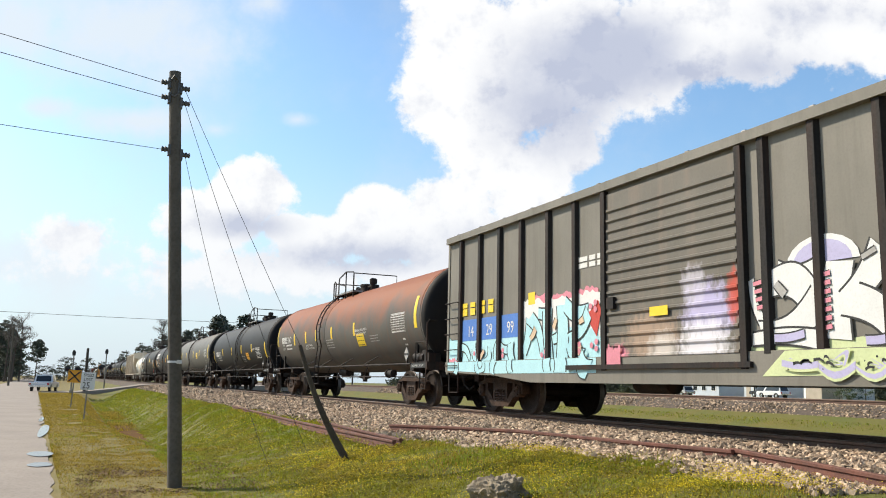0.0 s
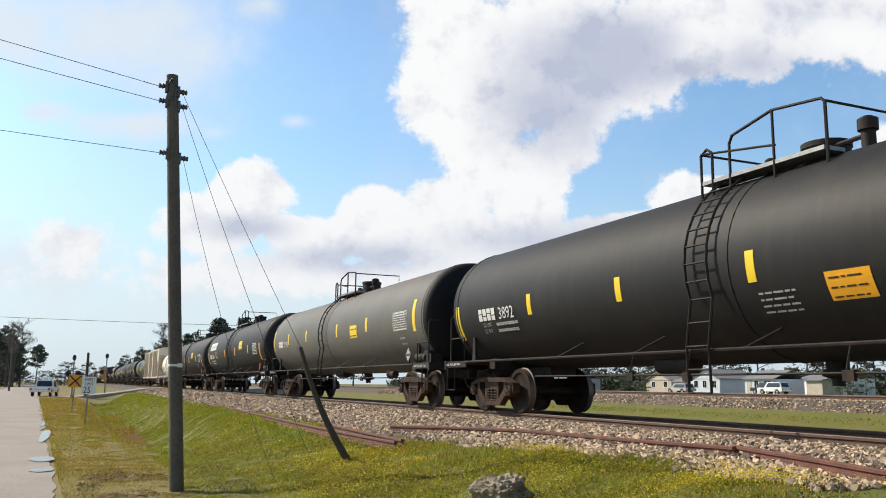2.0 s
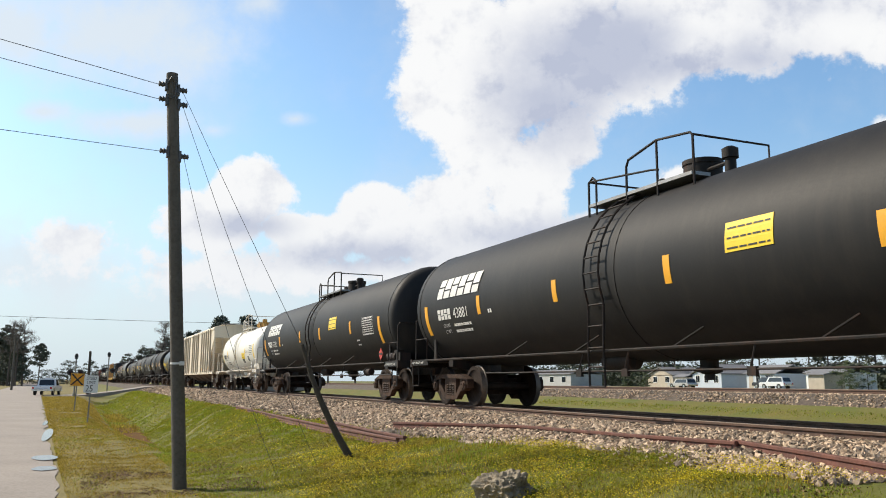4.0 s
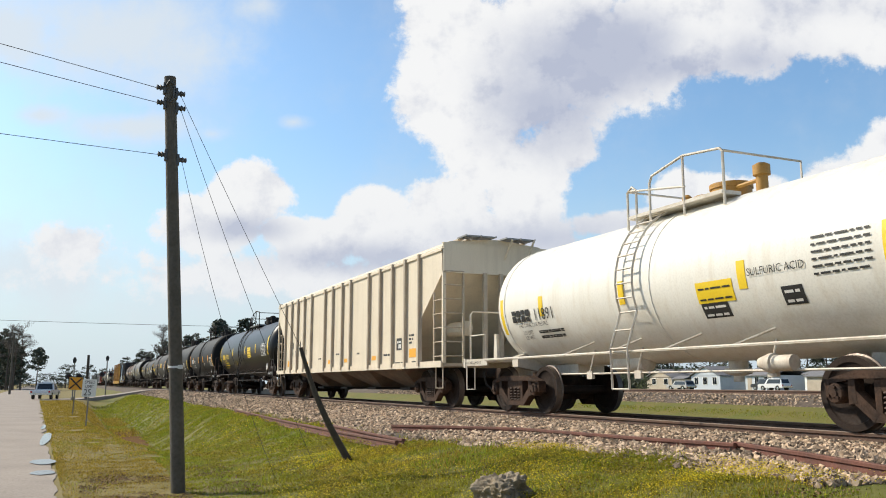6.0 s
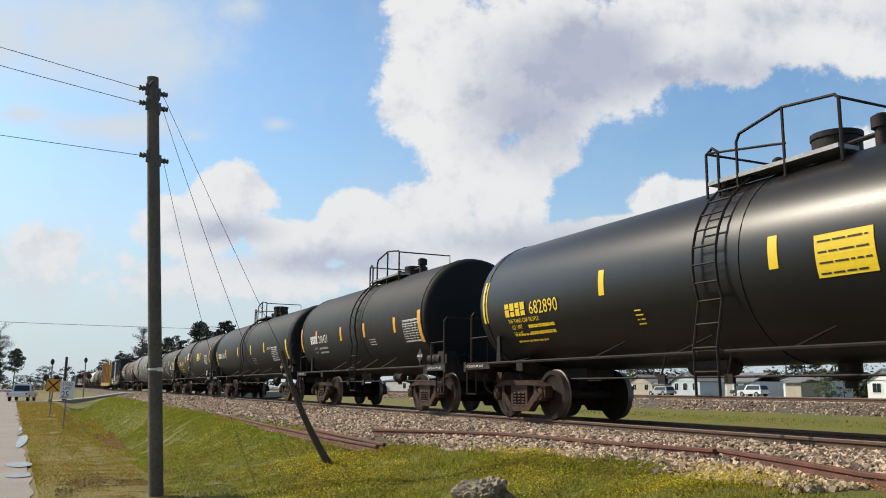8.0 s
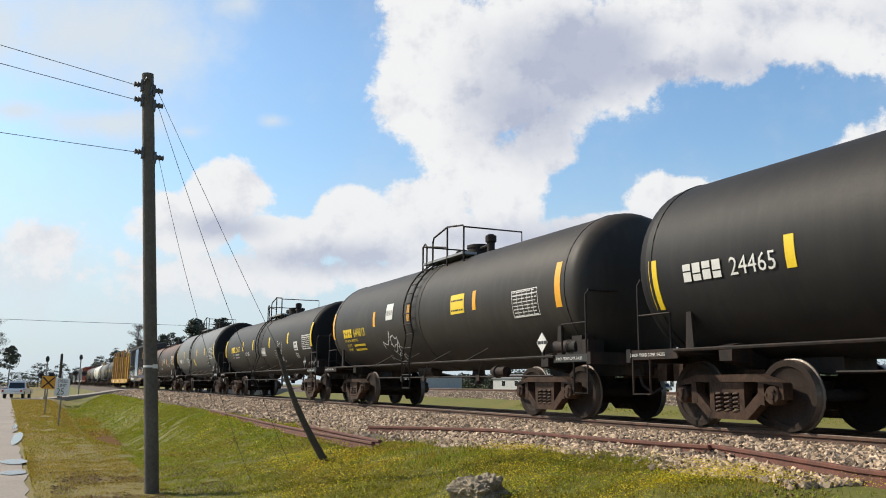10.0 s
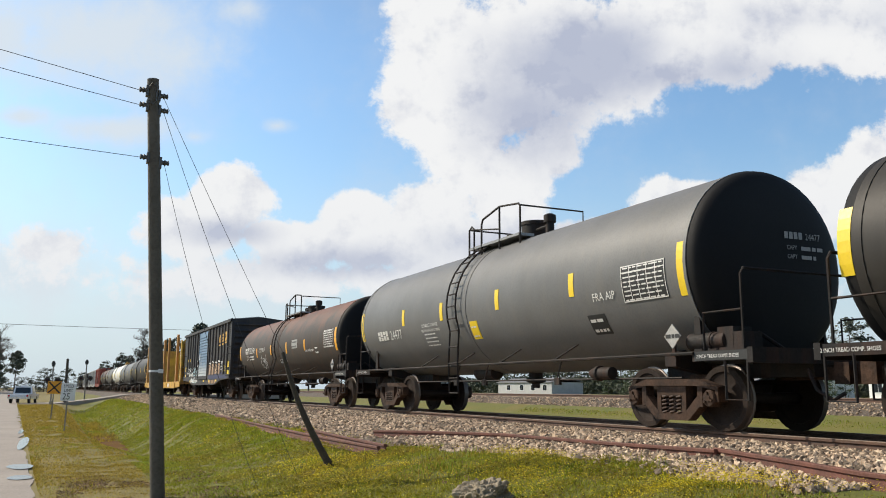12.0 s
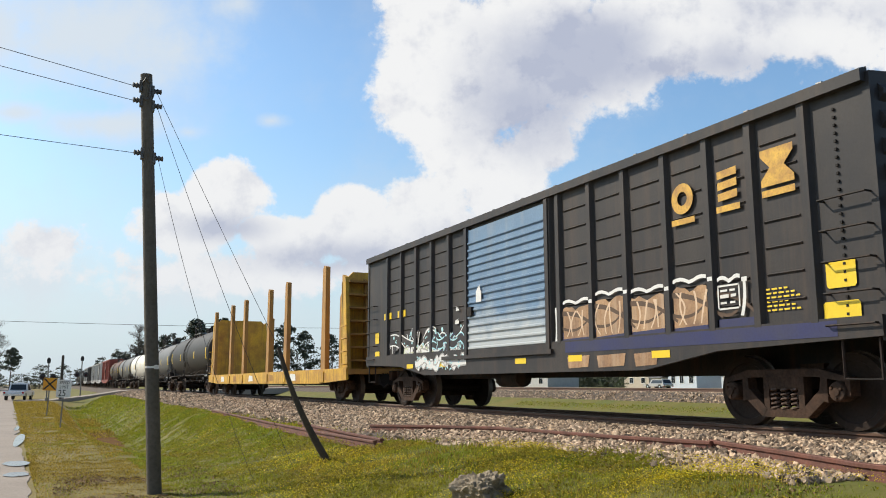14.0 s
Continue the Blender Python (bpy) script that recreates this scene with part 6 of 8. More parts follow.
# ---- covered hopper ----
def build_hopper():
    c = (135.2 + 153.85) / 2
    car = thing("covered_hopper_car", "beige ribbed covered hopper car with sloping ends", "hopper car")
    couple(car, c)
    half, eave, sill, X = 9.325, 4.10, 1.12, 1.52
    L = lambda s: s - c
    inner = half - 1.5
    H, P = M["hopper"], M["hopper_post"]
    for s in (-1, 1):      # side sheets, cut away below the end slopes
        bm = bmesh.new()
        prism(bm, [(-inner, sill), (inner, sill), (inner, 2.30), (half, 3.42), (half, eave), (-half, eave), (-half, 3.42), (-inner, 2.30)], min(s * X, s * (X - 0.05)), max(s * X, s * (X - 0.05)), axis=0)
        part("side_sheet", bm, H, car)
        bm = bmesh.new()
        prism(bm, [(s * (X - 0.1), eave), (s * (X + 0.04), eave - 0.12), (s * (X + 0.04), eave - 0.06), (s * (X - 0.25), eave + 0.12)], -half, half, axis=1)
        part("roof_edge", bm, H, car)
        bm = bmesh.new()
        box(bm, min(s * (X - 0.02), s * (X + 0.05)), max(s * (X - 0.02), s * (X + 0.05)), -half, half, sill - 0.10, sill + 0.06)
        part("side_sill", bm, H, car)
    bm = bmesh.new()
    prism(bm, [(-X, eave), (-X + 0.2, eave + 0.14), (0, eave + 0.26), (X - 0.2, eave + 0.14), (X, eave), (0, eave - 0.05)], -half, half, axis=1)
    part("roof", bm, H, car)
    for s0 in (152.27, 151.19, 150.14, 149.04, 147.93, 146.0, 144.99, 143.81, 142.84, 140.92, 139.85, 138.78, 137.73, 136.69):
        for s in (-1, 1):
            bm = bmesh.new()
            y = L(s0)
            prism(bm, [(s * (X - 0.01), y - 0.07), (s * (X + 0.09), y - 0.05), (s * (X + 0.09), y + 0.05), (s * (X - 0.01), y + 0.07)], sill - 0.05, eave - 0.02, axis=2)
            part("side_post", bm, P, car)
    for s in (-1, 1):      # ends: top band, slope sheet, posts, ladders, platform
        bm = bmesh.new()
        box(bm, -X, X, s * half - 0.04, s * half + 0.04, 3.42, eave + 0.10)
        part("end_sheet", bm, H, car)
        bm = bmesh.new()
        loft(bm, [[(-X + 0.05, s * half, 3.45), (X - 0.05, s * half, 3.45), (X - 0.05, s * (half - 0.06), 3.45), (-X + 0.05, s * (half - 0.06), 3.45)], [(-X + 0.05, s * (half - 3.4), 1.0), (X - 0.05, s * (half - 3.4), 1.0), (X - 0.05, s * (half - 3.46), 1.0), (-X + 0.05, s * (half - 3.46), 1.0)]])
        part("slope_sheet", bm, H, car)
        for x in (-X + 0.03, X - 0.03):
            bm = bmesh.new()
            box(bm, x - 0.04, x + 0.04, s * half - 0.04, s * half + 0.04, sill, 3.45)
            part("corner_post", bm, H, car)
            bm = bmesh.new()
            box(bm, x - 0.02, x + 0.02, s * (half - 0.62) - 0.022, s * (half - 0.62) + 0.022, sill, 2.95)
            for k in range(5):
                sweep(bm, [(x, s * half, 1.3 + 0.36 * k), (x, s * (half - 0.62), 1.3 + 0.36 * k)], 0.016, 5)
            part("side_ladder", bm, P, car)
            bm = bmesh.new()
            x2 = x - math.copysign(0.55, x)
            box(bm, x2 - 0.022, x2 + 0.022, s * half - 0.02, s * half + 0.06, sill, 3.75)
            for k in range(7):
                sweep(bm, [(x, s * half + s * 0.04, 1.3 + 0.36 * k), (x2, s * half + s * 0.04, 1.3 + 0.36 * k)], 0.016, 5)
            part("end_ladder", bm, P, car)
            bm = bmesh.new()
            sweep(bm, [(x, s * (half - 0.05), sill), (x, s * (half - 0.05), 0.5), (x, s * (half - 0.5), 0.5), (x, s * (half - 0.5), sill)], 0.02, 5)
            part("sill_step", bm, P, car)
        for x in (-0.35, 0.12, 0.75):
            bm = bmesh.new()
            box(bm, x - 0.05, x + 0.05, s * half - 0.10, s * half, sill, 3.45)
            part("end_post", bm, P, car)
        bm = bmesh.new()
        box(bm, -X, X, min(s * half, s * (half - 1.55)), max(s * half, s * (half - 1.55)), sill - 0.08, sill)
        part("end_platform", bm, P, car)
        add_truck(car, s * (half - 1.88))
        bm = bmesh.new()   # grating steps at the roof's end
        for x in (-0.6, 0.55):
            for k in range(7):
                box(bm, x - 0.42, x + 0.42, s * (half - 0.1 + 0.07 * k) - 0.012, s * (half - 0.1 + 0.07 * k) + 0.012, eave + 0.24, eave + 0.28)
            for xx in (x - 0.42, x, x + 0.42):
                box(bm, xx - 0.012, xx + 0.012, min(s * (half - 0.2), s * (half + 0.4)), max(s * (half - 0.2), s * (half + 0.4)), eave + 0.24, eave + 0.28)
        part("roof_step", bm, M["galv"], car)
        bm = bmesh.new()
        for x in (0.25, 0.9):
            sweep(bm, [(x, s * half, eave - 0.3), (x + 0.06, s * (half + 0.36), eave + 0.24)], 0.03, 5)
        part("step_brace", bm, H, car)
    # running boards and hatches
    for x in (-0.72, 0.72):
        for k in range(3):
            bm = bmesh.new()
            box(bm, x - 0.28 + 0.2 * k, x - 0.16 + 0.2 * k, -half + 0.1, half - 0.1, eave + 0.215, eave + 0.25)
            part("running_board", bm, P, car)
    bm = bmesh.new()
    box(bm, -0.3, 0.3, -half + 1, half - 1, eave + 0.2, eave + 0.36)
    part("hatch", bm, P, car)
    n = 4
    for k in range(n):     # outlet bays
        y0, y1 = -half + 3.0 + k * (2 * half - 6.0) / n, -half + 3.0 + (k + 1) * (2 * half - 6.0) / n
        m = (y0 + y1) / 2
        bm = bmesh.new()
        loft(bm, [[(-X + 0.02, y0, sill), (X - 0.02, y0, sill), (X - 0.02, y1, sill), (-X + 0.02, y1, sill)], [(-0.5, m - 0.4, 0.5), (0.5, m - 0.4, 0.5), (0.5, m + 0.4, 0.5), (-0.5, m + 0.4, 0.5)]])
        part("outlet_bay", bm, M["bay"], car)
        bm = bmesh.new()
        box(bm, -0.75, 0.75, m - 0.42, m + 0.42, 0.42, 0.5)
        part("outlet_gate", bm, M["frame_black"], car)
    bm = bmesh.new()       # brake wheel and gear on the leading end
    y = -half - 0.18
    lathe(bm, [(0.27, -0.02), (0.30, -0.02), (0.30, 0.02), (0.27, 0.02), (0.27, -0.02)], 20, (0.35, y, 2.25))
    for k in range(5):
        a = 2 * math.pi * k / 5
        sweep(bm, [(0.35, y, 2.25), (0.35 + 0.28 * math.cos(a), y, 2.25 + 0.28 * math.sin(a))], 0.016, 5)
    part("brake_wheel", bm, P, car)
    bm = bmesh.new()
    box(bm, 0.1, 0.45, -half - 0.12, -half + 0.02, 2.05, 2.5)
    lathe(bm, [(0.02, -0.5), (0.2, -0.46), (0.2, 0.46), (0.02, 0.5)], 14, (-0.6, -half + 1.0, 2.05))
    part("brake_gear", bm, H, car)
    bm = bmesh.new()
    box(bm, -0.35, 0.35, -half - 0.1, half + 0.1, 0.78, sill - 0.05)
    part("centre_sill", bm, M["frame_black"], car)
    add_couplers(car, half + 0.15, None)
    x = -X - 0.006
    for s0, w in ((152.8, 0.0), (151.9, 0.45), (148.8, 0.35), (145.6, 0.35), (143.6, 0.35), (140.7, 0.4), (137.5, 0.5)):
        if w:
            h = 0.24 if s0 in (137.5, 151.9) else 0.13
            blot(car, "reflector", "orange", x, [(L(s0), 1.32), (L(s0 - w), 1.32), (L(s0 - w), 1.32 + h), (L(s0), 1.32 + h)])
    bm = bmesh.new()
    for u, z, body in ((151.0, 2.05, None), (151.0, 1.72, "475327")):
        if body:
            for k, ch in enumerate(body):
                write(bm, ch, 0.34, on_side(x, L(151.05 - 0.42 * k - (0.1 if k > 1 else 0)), z), 0.8)
        else:
            for k in range(4):
                bars(bm, [0.16], 0.26, 0.1, on_side(x, L(151.05 - 0.6 * k), z))
    part("lettering", bm, M["black"], car)
    bm = bmesh.new()
    for u, z, ws in ((146.9, 1.5, (0.1, 0.2)), (144.6, 1.6, (0.2, 0.15)), (142.2, 1.55, (0.1, 0.12)), (139.6, 1.42, (0.3, 0.2)), (137.5, 1.9, (0.1, 0.2)), (137.5, 1.8, (0.15, 0.1)), (137.5, 1.7, (0.2,)), (138.6, 1.16, (0.4, 0.2)), (137.3, 1.16, (0.3, 0.3))):
        bars(bm, ws, 0.055, 0.05, on_side(x, L(u), z))
    part("stencil", bm, M["black"], car)
    bm = bmesh.new()
    bars(bm, [0.42], 0.34, 0, on_side(x, L(138.5), 1.55))
    part("data_panel", bm, M["black"], car)
    bm = bmesh.new()
    bars(bm, [0.1, 0.14], 0.06, 0.04, on_side(x - 0.004, L(138.42), 1.75))
    bars(bm, [0.05, 0.14], 0.12, 0.04, on_side(x - 0.004, L(138.36), 1.6))
    part("stencil", bm, M["white"], car)
    bm = bmesh.new()
    for k in range(4):
        bars(bm, [0.10], 0.15, 0, on_end(0.95 + 0.13 * k, -half - 0.05, 3.72))
    write(bm, "475327", 0.19, on_end(0.85, -half - 0.05, 3.50), 0.8)
    part("lettering", bm, M["black"], car)


build_hopper()


# ---- bulkhead flat car ----
def build_flat():
    c = (295.3 + 319.9) / 2
    half = 12.3
    car = thing("bulkhead_flat_car", "worn yellow bulkhead flat car with upright wooden-brown stakes", "flat car")
    couple(car, c)
    L = lambda s: s - c
    X, Y = 1.50, M["flat_yellow"]
    bm = bmesh.new()
    box(bm, -X, X, -half, half, 0.90, 1.06)
    part("deck", bm, M["stake"], car)
    for s in (-1, 1):
        bm = bmesh.new()
        prism(bm, [(-half, 0.72), (-half, 1.08), (half, 1.08), (half, 0.72), (half - 3, 0.60), (-half + 3, 0.60)], min(s * X, s * (X + 0.08)), max(s * X, s * (X + 0.08)), axis=0)
        part("side_sill", bm, Y, car)
        bm = bmesh.new()   # bulkhead with its ribs, gusset and ladder
        b0 = s * (half - 0.75)
        prism(bm, [(-X, 1.0), (X, 1.0), (X, 3.85), (X - 0.35, 4.2), (-X + 0.35, 4.2), (-X, 3.85)], b0 - 0.06, b0 + 0.06, axis=1)
        bh = part("bulkhead", bm, Y, car)
        for x in (-1.44, 1.44):
            bm = bmesh.new()
            prism(bm, [(s * (half - 0.1), 0.95), (b0, 0.95), (b0, 4.1), (s * (half - 0.45), 4.0)], x - 0.06, x + 0.06, axis=0)
            part("gusset", bm, Y, bh)
        for x in (-0.75, 0.0, 0.75):
            bm = bmesh.new()
            prism(bm, [(s * (half - 0.2), 0.95), (b0, 0.95), (b0, 4.05), (s * (half - 0.55), 3.9)], x - 0.04, x + 0.04, axis=0)
            part("rib", bm, M["stake"], bh)
        for k in range(7):
            bm = bmesh.new()
            box(bm, -1.4, 1.4, min(s * (half - 0.3), b0), max(s * (half - 0.3), b0), 1.3 + 0.42 * k, 1.36 + 0.42 * k)
            part("shelf", bm, M["stake"], bh)
        bm = bmesh.new()
        for k in range(4):
            sweep(bm, [(-1.5, s * (half - 0.12), 1.2 + 0.4 * k), (-1.6, s * (half - 0.12), 1.2 + 0.4 * k), (-1.6, s * (half - 0.55), 1.2 + 0.4 * k), (-1.5, s * (half - 0.55), 1.2 + 0.4 * k)], 0.016, 5)
        part("ladder", bm, Y, car)
        add_truck(car, s * (half - 2.1))
    tall = (297.85, 302.93, 305.87, 310.8, 313.97, 318.6)
    for i, s0 in enumerate(tall):
        for s in (-1, 1):
            if s > 0 and i in (3, 4):
                continue
            top = 4.62 if s < 0 else 4.45 - 0.15 * (i % 2)
            bm = bmesh.new()
            y = L(s0 if s < 0 else s0 - 0.9)
            prism(bm, [(y - 0.24, 0.95), (y + 0.24, 0.95), (y + 0.17, top - 0.12), (y + 0.05, top), (y - 0.17, top - 0.05)], min(s * 1.40, s * 1.56), max(s * 1.40, s * 1.56), axis=0)
            part("stake", bm, M["stake"], car)
            bm = bmesh.new()
            box(bm, min(s * 1.38, s * 1.62), max(s * 1.38, s * 1.62), y - 0.28, y + 0.28, 0.66, 1.0)
            part("stake_pocket", bm, Y, car)
    rng = random.Random(3)
    for k in range(6):
        s0 = 297.5 + k * 3.6 + rng.uniform(-0.4, 0.4)
        blot(car, "stencil_patch", "spray_white" if k % 2 else "stake", -1.588, [(L(s0), 0.72), (L(s0 + 0.9), 0.70), (L(s0 + 0.8), 0.98), (L(s0 + 0.1), 0.95)])
    bm = bmesh.new()
    box(bm, -0.4, 0.4, -half, half, 0.55, 0.92)
    part("centre_sill", bm, M["frame_black"], car)
    add_couplers(car, half - 0.1, None)


build_flat()


# ---- ties and stones of the track ----
def build_ties():
    bm = bmesh.new()
    prism(bm, [(-0.115, 0.0), (0.115, 0.0), (0.115, 0.14), (0.10, 0.16), (-0.10, 0.16), (-0.115, 0.14)], -1.3, 1.3, axis=0)
    me = mesh_of("railway_tie", bm, M["tie"])
    rng = random.Random(2)
    for k in range(150):
        y = 1.0 + k * 0.52
        tagged(link("railway_tie", me, None, "", pose(TRACK_X + rng.uniform(-0.04, 0.04), y + rng.uniform(-0.03, 0.03), RAIL_Z - 0.168 - 0.163, 0, 0, rng.uniform(-1, 1))), "dark creosoted wooden tie under the rails", "railway tie", "ties of the main track")


build_ties()


def scatter(name, verts, faces, material, label, category, smooth_faces=False):
    me = bpy.data.meshes.new(name)
    me.from_pydata(verts, [], faces)
    me.materials.append(material)
    me.update()
    return tagged(new(name, me), label, category, kind="stuff")


def bed_z(x):
    """Top of the main ballast bed across the track."""
    d = abs(x - TRACK_X)
    top, foot = RAIL_Z - 0.145, 0.50
    return top if d < 2.2 else top - (top - foot) * min(1.0, (d - 2.2) / 1.9)


def build_stones():
    rng = np.random.default_rng(5)
    zones = [  # x from, x to, y from, y to, stones, size
        (6.0, 9.15, 5.5, 14.0, 15000, 0.040), (5.9, 9.15, 14.0, 24.0, 14000, 0.042), (5.9, 9.15, 24.0, 48.0, 14000, 0.052), (5.9, 9.2, 48.0, 95.0, 6000, 0.08),
        (9.35, 10.65, 5.5, 30.0, 6000, 0.036), (10.85, 13.6, 5.5, 40.0, 7000, 0.045), (24.0, 26.0, 12.0, 70.0, 13000, 0.042)]
    vs, fs, n = [], [], 0
    octa = np.array([(1, 0, 0), (-1, 0, 0), (0, 1, 0), (0, -1, 0), (0, 0, 1), (0, 0, -1), (0.62, 0.62, 0.5), (-0.62, -0.55, 0.5)], float)
    tri = [(0, 6, 4), (6, 2, 4), (2, 1, 4), (1, 7, 4), (7, 3, 4), (3, 0, 4), (0, 2, 6), (1, 3, 7), (2, 0, 5), (1, 2, 5), (3, 1, 5), (0, 3, 5)]
    tri = np.array(tri)
    for x0, x1, y0, y1, count, size in zones:
        x, y = rng.uniform(x0, x1, count), rng.uniform(y0, y1, count)
        if x0 < 6.2:   # thin out raggedly towards the grass
            edge = 6.35 + 0.35 * np.sin(y * 0.9) + 0.25 * np.sin(y * 2.3 + 1)
            keep = rng.random(count) < np.clip((x - edge + 0.55) / 0.6, 0.04, 1)
            x, y = x[keep], y[keep]
        if x0 > 20:
            z = np.where(x > 25.1, 1.17, 0.60 + (x - 24.0) / 1.1 * 0.57)
        else:
            z = np.array([max(bed_z(a), ground_z(a, b)) for a, b in zip(x, y)])
        m = len(x)
        s = size * rng.uniform(0.6, 1.45, (m, 1, 1)) * rng.uniform(0.7, 1.25, (m, 1, 3))
        p = octa[None] * rng.uniform(0.75, 1.2, (m, 8, 1)) * s
        a = rng.uniform(0, 2 * np.pi, m)
        b = rng.uniform(-0.9, 0.9, m)
        ca, sa, cb, sb = np.cos(a)[:, None], np.sin(a)[:, None], np.cos(b)[:, None], np.sin(b)[:, None]
        px, py, pz = p[..., 0], p[..., 1] * cb - p[..., 2] * sb, p[..., 1] * sb + p[..., 2] * cb
        q = np.stack([px * ca - py * sa + x[:, None], px * sa + py * ca + y[:, None], pz + z[:, None] + size * 0.25], -1)
        vs.append(q.reshape(-1, 3))
        fs.append((tri[None] + (n + 8 * np.arange(m))[:, None, None]).reshape(-1, 3))
        n += 8 * m
    scatter("ballast_stones", np.concatenate(vs).tolist(), np.concatenate(fs).tolist(), M["stone"], "loose crushed ballast stones in grey and pink", "ballast stones")


build_stones()


# ---- grass ----
def blades(name, seed, zones, material, label, category):
    """Thin bent blades; zones: x from, to, y from, to, number, height, a bound on x as a function of y."""
    rng = np.random.default_rng(seed)
    vs, fs, n = [], [], 0
    for x0, x1, y0, y1, count, h, patch in zones:
        x, y = rng.uniform(x0, x1, count), rng.uniform(y0, y1, count)
        keep = x > (0.47 - 0.0355 * y)
        edge = 6.35 + 0.35 * np.sin(y * 0.9) + 0.25 * np.sin(y * 2.3 + 1)
        keep &= (x < edge) | (rng.random(count) < 0.05) | (x > 12)
        if patch:
            f = np.array([noise.noise((a * patch, b * patch, seed * 3.7)) for a, b in zip(x, y)])
            keep &= rng.random(count) < np.clip(0.35 + f * 1.8, 0, 1)
        x, y = x[keep], y[keep]
        z = np.array([ground_z(a, b) for a, b in zip(x, y)])
        m = len(x)
        hh = h * rng.uniform(0.5, 1.5, m)
        a = rng.uniform(0, 2 * np.pi, m)
        lean = rng.uniform(0.1, 0.8, m) * hh
        w = 0.0045 + 0.00045 * np.maximum(0, y - 8)
        dx, dy = np.cos(a), np.sin(a)
        base = np.stack([x, y, z - 0.02], -1)
        side = np.stack([-dy * w, dx * w, 0 * x], -1)
        mid = base + np.stack([dx * lean * 0.3, dy * lean * 0.3, hh * 0.6], -1)
        tip = base + np.stack([dx * lean, dy * lean, hh], -1)
        q = np.stack([base - side, base + side, mid - side * 0.7, mid + side * 0.7, tip], 1)
        vs.append(q.reshape(-1, 3))
        k = (n + 5 * np.arange(m))[:, None]
        fs.append(np.concatenate([k + [[0, 1, 3]], k + [[0, 3, 2]], k + [[2, 3, 4]]], 0))
        n += 5 * m
    return scatter(name, np.concatenate(vs).tolist(), np.concatenate(fs).tolist(), material, label, category)


def low_leaves(name, seed, zones, material, label, category):
    """Small tilted leaves heaped into low, uneven mounds; zones: x from, to, y from, to, number, patch size, height."""
    rng = np.random.default_rng(seed)
    vs, fs, n = [], [], 0
    for x0, x1, y0, y1, count, patch, h in zones:
        x, y = rng.uniform(x0, x1, count), rng.uniform(y0, y1, count)
        f = np.array([noise.noise((a * patch, b * patch, seed * 1.9)) + 0.6 * noise.noise((a * 3.1, b * 3.1, seed * 0.7)) for a, b in zip(x, y)])
        edge = 6.35 + 0.35 * np.sin(y * 0.9) + 0.25 * np.sin(y * 2.3 + 1)
        keep = (rng.random(count) < np.clip(0.45 + f * 1.5, 0.03, 1)) & ((x < edge + 0.2 * f) | (rng.random(count) < 0.04))
        x, y, f = x[keep], y[keep], f[keep]
        m = len(x)
        z = np.array([ground_z(a, b) for a, b in zip(x, y)]) + h * np.clip(0.3 + f, 0.1, 1) * rng.uniform(0.1, 1.0, m)
        r = rng.uniform(0.007, 0.017, m) * (1 + 0.05 * np.maximum(0, y - 8))
        a = rng.uniform(0, 2 * np.pi, m)
        t = rng.uniform(-0.9, 0.9, (2, m))
        quad = []
        for k, q in enumerate((1.0, 0.55, 1.0, 0.55)):
            c, s = np.cos(a + k * np.pi / 2) * r * q, np.sin(a + k * np.pi / 2) * r * q
            quad.append(np.stack([x + c, y + s, z + c * t[0] + s * t[1]], -1))
        vs.append(np.stack(quad, 1).reshape(-1, 3))
        fs.append((n + 4 * np.arange(m))[:, None] + np.arange(4)[None])
        n += 4 * m
    return scatter(name, np.concatenate(vs).tolist(), np.concatenate(fs).tolist(), material, label, category)


